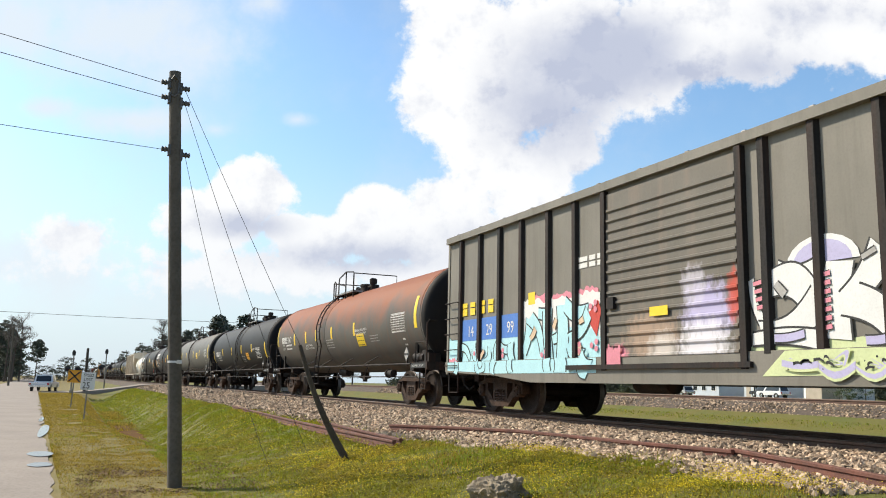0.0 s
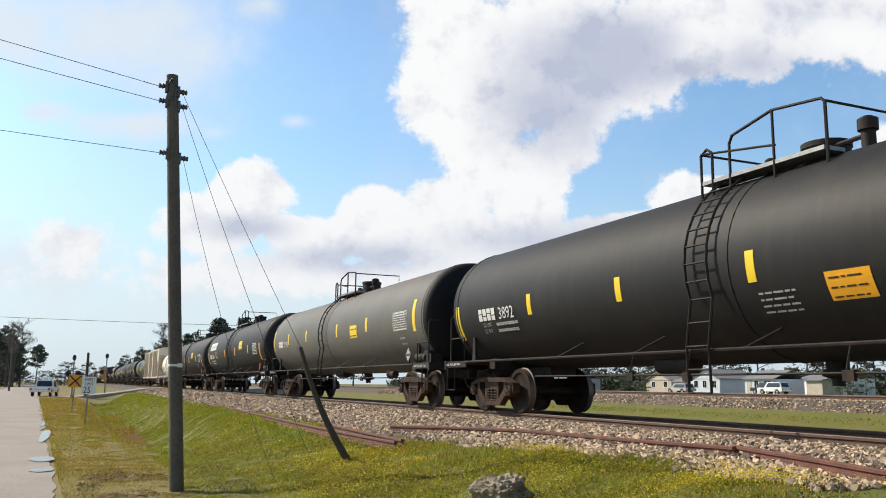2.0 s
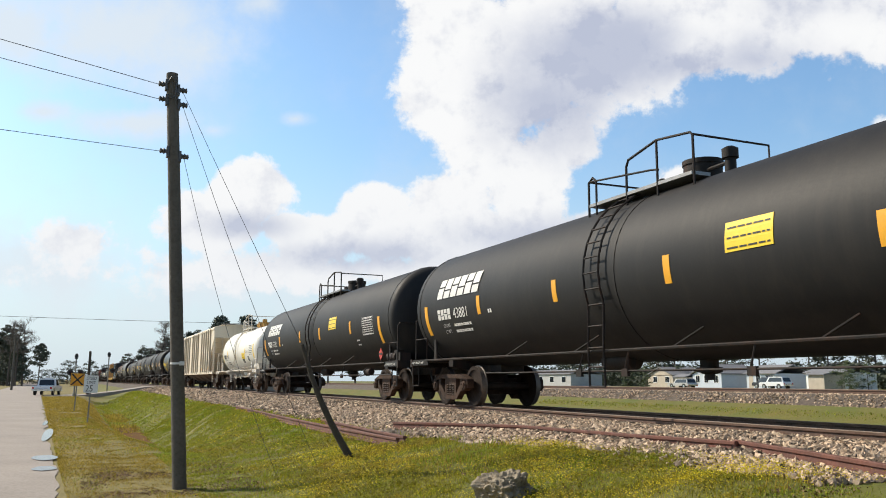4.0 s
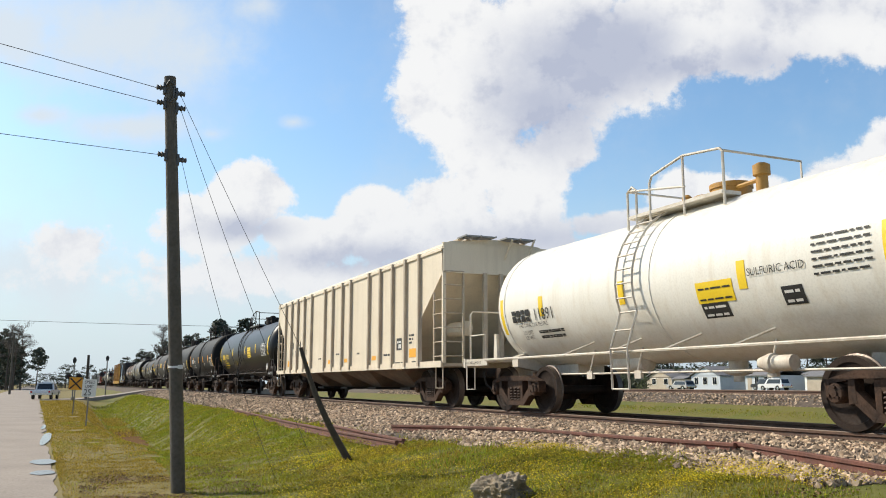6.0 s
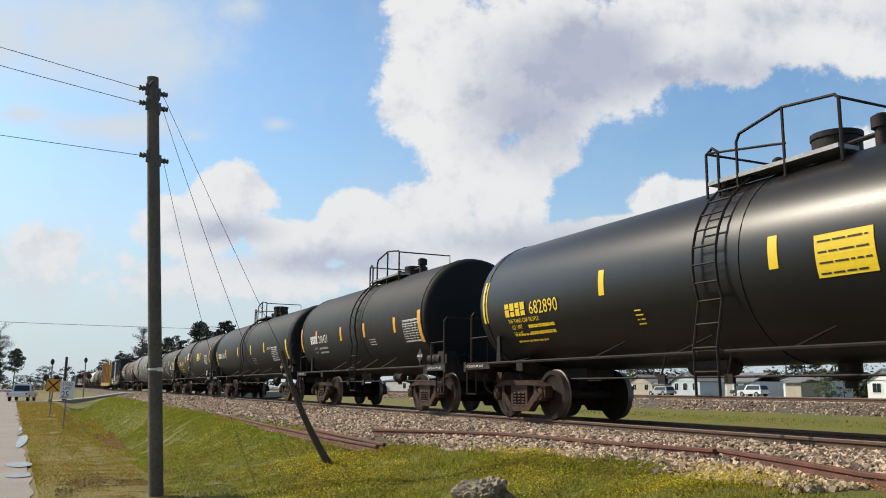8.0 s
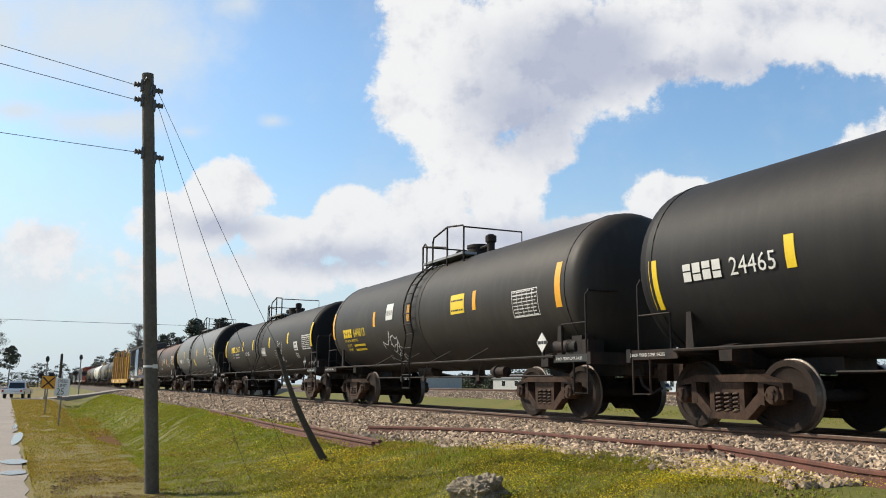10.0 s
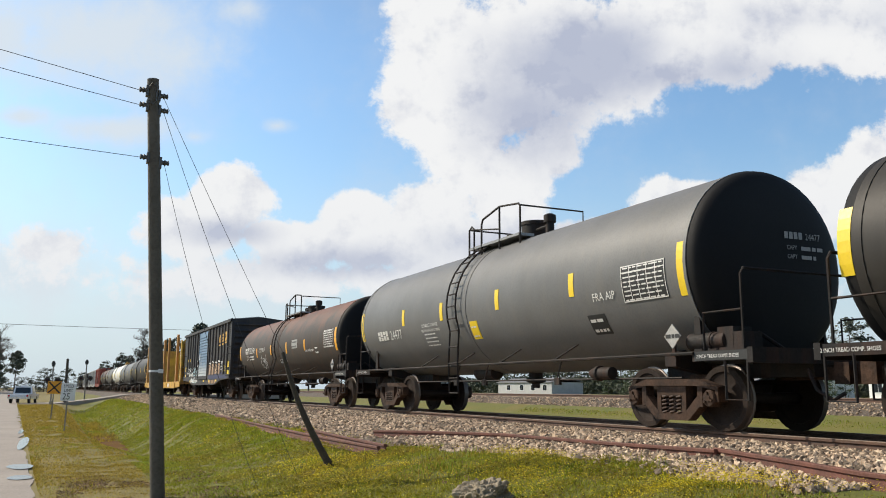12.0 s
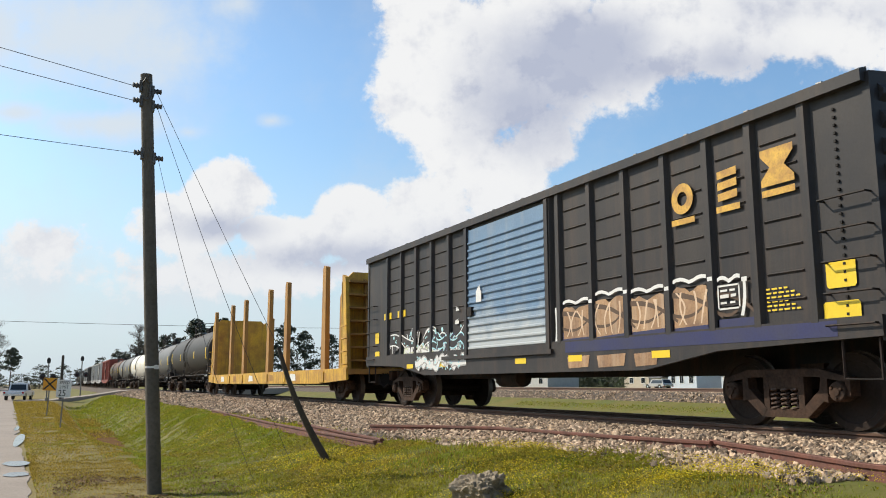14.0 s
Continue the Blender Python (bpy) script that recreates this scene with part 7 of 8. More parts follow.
def build_grass():
    blades("grass", 1, [(2.5, 8.2, 3.4, 6.5, 30000, 0.04, 0), (2.0, 6.9, 6.5, 11.0, 70000, 0.042, 0), (1.7, 6.9, 11.0, 20.0, 80000, 0.04, 0), (1.9, 6.6, 20.0, 42.0, 120000, 0.045, 0), (1.8, 6.4, 42.0, 88.0, 40000, 0.06, 0), (-0.4, 2.2, 11.0, 40.0, 30000, 0.035, 0.4), (12.6, 23.5, 8.0, 40.0, 60000, 0.05, 0)], M["grass"], "short green spring grass on the bank and verge", "grass")
    blades("dry_grass", 2, [(-0.4, 4.0, 9.0, 20.0, 45000, 0.035, 0.5), (-0.4, 1.9, 11.0, 20.0, 30000, 0.03, 0), (-1.4, 1.9, 20.0, 50.0, 60000, 0.035, 0), (-2.8, 1.8, 50.0, 88.0, 30000, 0.05, 0), (4.0, 7.0, 5.5, 14.0, 14000, 0.07, 0.9), (5.4, 6.9, 14.0, 40.0, 9000, 0.08, 0.6), (1.9, 3.1, 36.0, 66.0, 4000, 0.14, 0.4)], M["dry_grass"], "dry straw-coloured grass among the green", "grass")
    blades("tall_weeds", 3, [(4.8, 6.9, 5.5, 30.0, 5000, 0.12, 0.8), (2.8, 3.2, 12.6, 13.6, 60, 0.12, 0)], M["grass"], "taller green tufts of weeds along the ballast", "weeds")
    low_leaves("low_weeds", 11, ((3.2, 7.4, 4.6, 9.0, 60000, 0.9, 0.10), (2.6, 6.7, 9.0, 14.0, 45000, 0.7, 0.10), (2.6, 6.5, 14.0, 26.0, 40000, 0.5, 0.13)), M["low_leaf"], "low leafy weeds in olive mounds over the bank", "weeds")
    low_leaves("leaf_litter", 12, ((0.2, 2.7, 10.5, 17.0, 16000, 0.8, 0.02), (4.4, 6.9, 5.2, 12.0, 9000, 0.9, 0.03)), M["litter"], "dead brown leaves and clods on the verge", "leaf litter")
    # flower heads: tiny tilted quads
    rng = np.random.default_rng(9)
    vs, fs = [], []
    for x0, x1, y0, y1, count, patch in ((3.6, 6.9, 5.0, 9.0, 30000, 0.7), (2.6, 6.5, 9.0, 15.0, 20000, 0.6), (3.6, 6.0, 15.0, 30.0, 4000, 0.4)):
        for x, y in zip(rng.uniform(x0, x1, count), rng.uniform(y0, y1, count)):
            if rng.random() > max(0.0, 0.3 + 1.8 * noise.noise((x * patch, y * patch, 21.0))):
                continue
            z = ground_z(x, y) + rng.uniform(0.04, 0.10)
            r = rng.uniform(0.004, 0.008) * (1 + 0.06 * max(0, y - 8))
            a, t = rng.uniform(0, 6.28), rng.uniform(-0.7, 0.7, 2)
            n = len(vs)
            for k in range(4):
                c, s = math.cos(a + k * 1.571) * r, math.sin(a + k * 1.571) * r
                vs.append((x + c, y + s, z + c * t[0] + s * t[1]))
            fs.append((n, n + 1, n + 2, n + 3))
    scatter("flowers", vs, fs, M["flower"], "tiny yellow flowers spread in the grass", "flowers")


build_grass()


# ---- loose rails, lump of concrete, puddles ----
def loose_rail(points, material="old_rail"):
    """A discarded rail that lies along the ballast's foot; points: x, y, z of its foot from end to end."""
    bm = bmesh.new()
    rings = []
    for i, p in enumerate(points):
        a, b = Vector(points[max(0, i - 1)]), Vector(points[min(len(points) - 1, i + 1)])
        d = (b - a).normalized()
        side = d.cross(Vector((0, 0, 1))).normalized()
        up = side.cross(d)
        rings.append([Vector(p) + side * u + up * v for u, v in rail_outline(0.95)])
    loft(bm, rings)
    solid("loose_rail", bm, M[material], "discarded red-rusted rail lying beside the track", "rail", group="loose rails beside the track")


loose_rail([(6.75, 4.5, 0.71), (6.9, 5.6, 0.71), (7.2, 6.8, 0.73), (7.5, 8.2, 0.75)])
loose_rail([(7.42, 8.1, 0.74), (7.36, 10.2, 0.71), (7.25, 13.2, 0.69), (6.85, 15.2, 0.64), (6.35, 17.2, 0.58)])
loose_rail([(5.10, 13.6, 0.49), (5.18, 16.8, 0.47), (5.30, 22.1, 0.47), (5.75, 32.9, 0.48)])
loose_rail([(5.34, 13.9, 0.50), (5.50, 16.3, 0.49), (5.78, 20.8, 0.49)])


def build_rock():
    bm = bmesh.new()
    bmesh.ops.create_icosphere(bm, subdivisions=5, radius=0.36)
    for v in bm.verts:
        c = v.co.copy()
        q = Vector([max(-0.27, min(0.27, k)) for k in c])
        v.co = q * 1.05 + c.normalized() * (0.12 * noise.noise(c * 4) + 0.075 * noise.noise(c * 13) + 0.04 * noise.noise(c * 34))
        v.co = v.co * 0.78
        v.co.z *= 0.85
    solid("concrete_lump", bm, M["rock"], "broken lump of rough grey-brown concrete in the grass", "rock", pose(4.15, 7.9, ground_z(4.15, 7.9) + 0.06, 4, -8, 25))


build_rock()


def build_puddles():
    rng = random.Random(8)
    for y, dx, ln, w in ((17.1, -0.16, 0.42, 0.20), (19.4, -0.14, 0.6, 0.24), (27.6, 0.0, 3.0, 0.13), (34.7, -0.02, 1.6, 0.08)):
        bm = bmesh.new()
        pts = []
        for k in range(18):
            a = 2 * math.pi * k / 18
            r = 1 + 0.25 * noise.noise((math.cos(a) * 1.4, math.sin(a) * 1.4, y))
            pts.append((road_edge(y) + dx + w * r * math.cos(a), y + ln * r * math.sin(a), 0.021))
        bm.faces.new([bm.verts.new(p) for p in pts])
        solid("puddle", bm, M["water"], "shallow rain puddle at the road's edge", "puddle", group="puddles at the road's edge")
    bm = bmesh.new()
    rows = []
    for k in range(11):     # its banks hide the ragged rim
        y = 24.0 + k * 2.2
        rows.append([bm.verts.new((1.5, y, -0.79)), bm.verts.new((3.7, y, -0.79))])
    for a, b in zip(rows, rows[1:]):
        bm.faces.new((a[0], a[1], b[1], b[0]))
    solid("ditch_water", bm, M["mud_water"], "muddy orange-brown water standing in the ditch", "water", kind="structure")


build_puddles()


# ---- utility pole with its wires ----
POLE_FOOT, POLE_TOP = Vector((1.555, 13.41, 0.0)), Vector((1.114, 13.41, 6.42))


def on_pole(z):
    return POLE_FOOT.lerp(POLE_TOP, z / POLE_TOP.z)


def sag(a, b, drop, n=14):
    a, b = Vector(a), Vector(b)
    return [a.lerp(b, i / n) - Vector((0, 0, 4 * drop * (i / n) * (1 - i / n))) for i in range(n + 1)]


def build_pole():
    pole = thing("utility_pole", "weathered grey wooden utility pole leaning slightly on the verge", "utility pole", pose(0, 0, 0))
    bm = bmesh.new()
    n = 14
    pts = [on_pole(-0.4 + (POLE_TOP.z + 0.4) * i / n) for i in range(n + 1)]
    sweep(bm, pts, 0.1, 18, radii=[0.108 - 0.018 * i / n for i in range(n + 1)])
    part("shaft", bm, M["pole"], pole, smooth=True)
    for z, s in ((6.22, -1), (5.98, -1), (6.16, 1), (5.92, 1), (5.14, -1), (5.08, 1)):
        c = on_pole(z)
        bm = bmesh.new()
        lathe(bm, [(0.012, -0.06), (0.045, -0.05), (0.03, -0.015), (0.05, 0.0), (0.03, 0.03), (0.045, 0.06), (0.012, 0.07)], 10, (c.x + s * 0.155, c.y - 0.03, c.z), axis="x")
        sweep(bm, [(c.x, c.y, c.z), (c.x + s * 0.2, c.y - 0.03, c.z)], 0.016, 6)
        box(bm, c.x + s * 0.09 - 0.02, c.x + s * 0.09 + 0.02, c.y - 0.07, c.y + 0.04, c.z - 0.09, c.z + 0.08)
        part("insulator", bm, M["iron"], pole, "dark spool insulator on a bracket")
    c = on_pole(6.3)
    bm = bmesh.new()
    sweep(bm, [c + Vector((-0.10, -0.06, -0.1)), c + Vector((-0.02, -0.12, 0.03)), c + Vector((0.06, -0.11, -0.05)), c + Vector((0.05, -0.115, -0.26)), c + Vector((0.0, -0.12, -0.32)), c + Vector((-0.06, -0.11, -0.28))], 0.011, 6)
    part("jumper_wire", bm, M["iron"], pole)
    c = on_pole(1.85)
    bm = bmesh.new()
    lathe(bm, [(0.101, c.z - 0.016), (0.106, c.z - 0.016), (0.106, c.z + 0.016), (0.101, c.z + 0.016), (0.101, c.z - 0.016)], 18, (c.x, c.y, 0), axis="z")
    part("tag_band", bm, M["white"], pole, "thin pale tag band")
    bm = bmesh.new()
    box(bm, c.x + 0.02, c.x + 0.09, c.y - 0.118, c.y - 0.104, c.z - 0.03, c.z + 0.03)
    part("tag", bm, M["white"], pole)


build_pole()


def wire(name, pts, r, label, category="wire", group="overhead wires"):
    bm = bmesh.new()
    sweep(bm, pts, r, 5)
    solid(name, bm, M["wire"], label, category, group=group, smooth=True)


# span wires run off over the road
wire("span_wire", sag(on_pole(6.22) + Vector((-0.2, 0, 0)), (-9.5, 13.4, 7.82), -0.02), 0.0055, "thin dark span wire over the road")
wire("span_wire", sag(on_pole(5.98) + Vector((-0.2, 0, 0)), (-9.5, 13.4, 7.62), 0.06), 0.0055, "thin dark span wire over the road")
wire("span_wire", sag(on_pole(5.14) + Vector((-0.2, 0, 0)), (-9.5, 13.4, 5.52), 0.02), 0.005, "thin dark span wire over the road")
POST_TOP, POST_FOOT = Vector((3.35, 13.4, 2.18)), Vector((4.32, 13.43, ground_z(4.32, 13.43) - 0.2))
wire("guy_wire", sag(on_pole(6.16) + Vector((0.15, 0, 0)), POST_TOP, 0.03), 0.0042, "steel guy wire from pole to anchor post", "guy wire", "guy wires of the pole")
wire("guy_wire", sag(on_pole(5.92) + Vector((0.15, 0, 0)), (3.66, 13.35, ground_z(3.66, 13.35)), 0.16), 0.0042, "steel guy wire from pole to the ground", "guy wire", "guy wires of the pole")
wire("guy_wire", sag(on_pole(5.08) + Vector((0.15, 0, 0)), (3.02, 13.4, ground_z(3.02, 13.4)), 0.34), 0.0038, "slack guy wire from pole to the ground", "guy wire", "guy wires of the pole")
wire("far_wire", sag((-60.0, 150.0, 12.5), (120.0, 120.0, 12.5), 1.9, 30), 0.03, "thin dark wire crossing far off")


def build_post():
    bm = bmesh.new()
    n = 8
    pts = []
    for i in range(n + 1):
        t = i / n
        p = POST_FOOT.lerp(POST_TOP, t)
        p.x -= 0.10 * math.sin(math.pi * t)
        pts.append(p)
    sweep(bm, pts, 0.06, 10, radii=[0.066 - 0.036 * i / n for i in range(n + 1)])
    solid("anchor_post", bm, M["post"], "dark leaning wooden anchor post of the guy wire", "post", smooth=True)


build_post()


# ---- signs and crossing signals ----
def build_signs():
    s = thing("speed_sign", "white speed limit sign on a steel post", "road sign", pose(0.57, 34.6, 0, 0, 1.5, 2))
    bm = bmesh.new()
    box(bm, -0.025, 0.025, 0.0, 0.03, -0.3, 1.75)
    part("post", bm, M["metal"], s)
    bm = bmesh.new()
    prism(bm, [(-0.25, 1.14), (-0.22, 1.11), (0.22, 1.11), (0.25, 1.14), (0.25, 1.73), (0.22, 1.76), (-0.22, 1.76), (-0.25, 1.73)], -0.012, -0.004, axis=1)
    plate = part("plate", bm, M["sign_white"], s)
    bm = bmesh.new()
    for body, z, size, w in (("SPEED", 1.60, 0.16, 0.17), ("LIMIT", 1.44, 0.16, 0.15), ("25", 1.16, 0.34, 0.19)):
        write(bm, body, size, on_end(-w, -0.016, z), 0.82)
    part("lettering", bm, M["black"], plate)
    c = thing("warning_sign", "amber railway crossing sign with a black cross", "road sign", pose(0.12, 48.0, 0, 0, 2, 0))
    bm = bmesh.new()
    box(bm, -0.03, 0.03, 0.0, 0.03, -0.3, 1.9)
    part("post", bm, M["metal"], c)
    bm = bmesh.new()
    box(bm, -0.32, 0.32, -0.012, -0.004, 1.28, 1.92)
    plate = part("plate", bm, M["sign_amber"], c)
    for k in (-1, 1):
        bm = bmesh.new()
        prism(bm, [(-k * 0.28 - 0.05, 1.32), (-k * 0.28 + 0.05, 1.32), (k * 0.28 + 0.05, 1.88), (k * 0.28 - 0.05, 1.88)], -0.017 - 0.002 * (k > 0), -0.013, axis=1)
        part("cross_bar", bm, M["black"], plate)


build_signs()


def crossing_signal(x, y, h):
    s = thing("crossing_signal", "silver crossing signal mast with dark round lamps", "signal", pose(x, y, 0), group="crossing signals")
    bm = bmesh.new()
    lathe(bm, [(0.14, -0.2), (0.14, 0.3), (0.07, 0.35), (0.06, h)], 10, (0, 0, 0), axis="z")
    part("mast", bm, M["metal"], s)
    bm = bmesh.new()
    prism(bm, [(-0.14, h - 0.1), (0.14, h - 0.1), (0.18, h + 0.2), (0.08, h + 0.42), (-0.08, h + 0.42), (-0.18, h + 0.2)], -0.2, 0.1, axis=1)
    part("hood", bm, M["black"], s)
    for k in (-0.45, 0.45):
        bm = bmesh.new()
        lathe(bm, [(0.02, -0.02), (0.28, -0.02), (0.28, 0.04), (0.15, 0.2)], 14, (k, -0.1, h * 0.62), axis="y")
        lamp = part("lamp", bm, M["black"], s)
        bm = bmesh.new()
        lathe(bm, [(0.01, -0.06), (0.13, -0.04), (0.14, -0.025)], 12, (k, -0.1, h * 0.62), axis="y")
        part("lens", bm, M["lens"], lamp)
    bm = bmesh.new()
    box(bm, -0.6, 0.6, -0.05, 0.05, h * 0.62 - 0.04, h * 0.62 + 0.04)
    part("lamp_arm", bm, M["metal"], s)


crossing_signal(0.1, 90.0, 3.7)
crossing_signal(3.4, 100.0, 4.2)
bm = bmesh.new()
lathe(bm, [(0.15, -0.3), (0.12, 4.4), (0.05, 4.45)], 10, (1.35, 92.0, 0), axis="z")
solid("dark_post", bm, M["post"], "plain dark wooden post near the crossing", "post")
bm = bmesh.new()
lathe(bm, [(0.17, -0.3), (0.11, 8.7), (0.02, 8.8)], 12, (-8.35, 140.0, 0), axis="z")
box(bm, -9.2, -7.5, 139.9, 140.1, 8.0, 8.12)
solid("far_utility_pole", bm, M["pole"], "tall wooden utility pole across the road", "utility pole")


# ---- vehicles ----
def vehicle(name, label, m, paint, length, width, height, kind, group=""):
    """A parked vehicle: body with wheel arches, glazed cabin, wheels, lamps; it points along +y."""
    v = thing(name, label, kind, m, group)
    L, W = length / 2, width / 2
    hood, roof = height * 0.55, height
    wr = 0.36
    ax = length * 0.30
    def arch(c):
        return [(c - wr - 0.07, 0.42), (c - wr * 0.7, 0.42 + wr * 0.75), (c, 0.42 + wr), (c + wr * 0.7, 0.42 + wr * 0.75), (c + wr + 0.07, 0.42)]
    bm = bmesh.new()
    prism(bm, [(-L, 0.45), *arch(-ax), *arch(ax), (L, 0.45), (L, hood * 0.85), (L - 0.25, hood), (-L + 0.08, hood), (-L, hood * 0.9)], -W, W, axis=0)
    body = part("body", bm, paint, v)
    if kind == "pickup truck":
        cab = [(-0.55, hood), (1.35, hood), (0.75, roof), (-0.35, roof)]
    else:
        cab = [(-L + 0.15, hood), (L * 0.45, hood), (L * 0.22, roof - 0.02), (0, roof), (-L + 0.45, roof - 0.03)]
    bm = bmesh.new()
    lo = [(y, z) for y, z in cab]
    loft(bm, [[(-W + (0.05 if z == hood else 0.18), y, z) for y, z in lo], [(W - (0.05 if z == hood else 0.18), y, z) for y, z in lo]])
    part("cabin", bm, paint, v)
    y0, y1 = cab[0][0], cab[1][0]
    for s in (-1, 1):
        bm = bmesh.new()
        zl, zh = hood + 0.06, roof - 0.12
        x0, x1 = s * (W - 0.055), s * (W - 0.16)
        b = [(y0 + 0.2, zl), (y1 - 0.35, zl), (y1 - 0.7, zh), (y0 + 0.35, zh)]
        bm.faces.new([bm.verts.new(((x0 if z == zl else x1) + s * 0.012, y, z)) for y, z in b])
        part("side_window", bm, M["pane"], v)
    bm = bmesh.new()
    ya, yb = cab[0][0], cab[-1][0]
    k = 0.12
    bm.faces.new([bm.verts.new(p) for p in ((-W + 0.22, ya + (yb - ya) * k - 0.012, hood + (roof - hood) * k), (W - 0.22, ya + (yb - ya) * k - 0.012, hood + (roof - hood) * k), (W - 0.28, ya + (yb - ya) * 0.85 - 0.012, hood + (roof - hood) * 0.85), (-W + 0.28, ya + (yb - ya) * 0.85 - 0.012, hood + (roof - hood) * 0.85))])
    part("rear_window", bm, M["pane"], v)
    for c in (-ax, ax):
        for s in (-1, 1):
            bm = bmesh.new()
            lathe(bm, [(0.2, s * (W - 0.24)), (wr, s * (W - 0.22)), (wr, s * (W - 0.02)), (0.22, s * (W - 0.01)), (0.2, s * (W - 0.04))], 18, (0, c, wr), axis="x")
            w = part("wheel", bm, M["tyre"], v, smooth=True)
            bm = bmesh.new()
            lathe(bm, [(0.02, s * (W - 0.0)), (0.12, s * (W - 0.02)), (0.21, s * (W - 0.015)), (0.21, s * (W - 0.06))], 12, (0, c, wr), axis="x")
            part("rim", bm, M["chrome"], w)
    for s in (-1, 1):
        bm = bmesh.new()
        box(bm, s * (W - 0.12) - 0.09, s * (W - 0.12) + 0.09, -L - 0.015, -L + 0.1, hood - 0.42, hood - 0.08)
        part("tail_lamp", bm, M["tail_lamp"], v)
    bm = bmesh.new()
    box(bm, -W + 0.02, W - 0.02, -L - 0.12, -L + 0.05, 0.48, 0.66)
    part("bumper", bm, M["chrome"], v)
    if kind == "pickup truck":
        bm = bmesh.new()
        box(bm, -W + 0.12, W - 0.12, -L + 0.15, -0.62, hood - 0.25, hood + 0.004)
        part("load_bed", bm, M["tyre"], v)
        bm = bmesh.new()
        box(bm, -0.35, 0.35, 0.05, 0.25, roof, roof + 0.12)
        part("roof_light", bm, M["sign_white"], v)
    return v


vehicle("pickup_truck", "white pickup truck stopped on the road before the crossing", pose(-2.42, 96.0, 0.03, 0, 0, -9), M["car_white"], 5.4, 1.9, 1.66, "pickup truck")
vehicle("parked_car", "white estate car parked before the houses", pose(93.0, 93.0, 0.72, 0, 0, 0), M["car_white"], 4.7, 1.85, 1.75, "car", "parked cars")
vehicle("parked_car", "dark estate car parked before the houses", pose(96.6, 98.3, 0.72, 0, 0, 0), M["car_dark"], 4.5, 1.85, 1.75, "car", "parked cars")
vehicle("parked_car", "silver saloon car parked before the houses", pose(81.2, 99.1, 0.70, 0, 0, 0), M["box_pale"], 4.5, 1.8, 1.45, "car", "parked cars")


# ---- houses beyond the second track ----
def house(label, x, y0, y1, depth, wall, eave, ridge, wall_m, along=True, windows=(), door=None, group="houses beyond the tracks"):
    """A low house whose front faces -x between y0 and y1, with a pitched roof; windows: distance from y0, sill, width, height."""
    mid = (y0 + y1) / 2 * 0.4
    y0, y1 = y0 + mid, y1 + mid
    h = thing("house", label, "house", pose(x * 1.4, 0, 0.7), group)
    bm = bmesh.new()
    box(bm, 0, depth, y0, y1, -0.4, eave)
    part("wall", bm, wall_m, h)
    bm = bmesh.new()
    o = 0.35
    if along:
        prism(bm, [(-o, eave - 0.1), (depth / 2, ridge), (depth + o, eave - 0.1), (depth + o, eave + 0.06), (depth / 2, ridge + 0.18), (-o, eave + 0.06)], y0 - o, y1 + o, axis=1)
    else:
        m = (y0 + y1) / 2
        prism(bm, [(y0 - o, eave - 0.1), (m, ridge), (y1 + o, eave - 0.1), (y1 + o, eave + 0.06), (m, ridge + 0.18), (y0 - o, eave + 0.06)], -o, depth + o, axis=0)
        gb = bmesh.new()
        prism(gb, [(y0, eave - 0.1), (m, ridge), (y1, eave - 0.1)], 0.0, 0.12, axis=0)
        part("gable", gb, wall_m, h)
    part("roof", bm, M["roofing"], h)
    for d, z, w, hh in windows:
        bm = bmesh.new()
        box(bm, -0.05, 0.03, y0 + d - 0.08, y0 + d + w + 0.08, z - 0.08, z + hh + 0.08)
        f = part("window", bm, M["sign_white"], h)
        for k in (0, 1):
            bm = bmesh.new()
            box(bm, -0.07, -0.052, y0 + d + k * w / 2 + 0.03, y0 + d + (k + 1) * w / 2 - 0.03, z, z + hh)
            part("pane", bm, M["pane"], f)
    if door is not None:
        bm = bmesh.new()
        box(bm, -0.05, 0.03, y0 + door, y0 + door + 0.95, 0, 2.05)
        part("door", bm, M["siding_tan"], h)
    return h


house("pale blue-white house with a grey gable roof", 72.0, 79.6, 86.9, 8.0, None, 2.4, 3.9, M["siding"], False, ((0.8, 0.9, 1.0, 1.2), (3.2, 0.9, 1.0, 1.2), (5.4, 0.9, 1.0, 1.2)))
house("blue-grey house wing with a porch and grey roof", 74.0, 73.0, 79.5, 7.0, None, 2.4, 3.7, M["siding"], True, ((0.6, 0.9, 1.6, 1.2), (3.4, 0.9, 0.9, 1.2)), 5.0)
house("small tan garden shed", 73.0, 88.0, 91.0, 3.0, None, 1.9, 2.3, M["siding_tan"], True)
house("long white house with a pale roof", 75.0, 64.5, 71.5, 7.0, None, 2.5, 3.3, M["sign_white"], True, ((1.0, 0.9, 1.2, 1.1), (4.6, 0.9, 1.2, 1.1)))
house("cream shed beside a white house", 69.0, 62.2, 65.0, 4.0, None, 2.1, 2.4, M["siding_tan"], True)
house("white gabled house behind a shrub", 72.0, 53.0, 58.0, 8.0, None, 2.4, 3.8, M["sign_white"], False, ((0.6, 0.8, 1.3, 1.2), (2.9, 0.8, 1.3, 1.2)))
house("tan house with a brown roof", 74.0, 44.0, 52.0, 8.0, None, 2.4, 3.6, M["siding_tan"], True, ((1.2, 0.9, 1.2, 1.2), (5.2, 0.9, 1.2, 1.2)))
house("tan gabled house among the trees", 78.0, 96.0, 104.0, 8.0, None, 2.3, 3.8, M["siding_tan"], False, ((1.2, 0.9, 1.2, 1.1), (5.0, 0.9, 1.2, 1.1)))
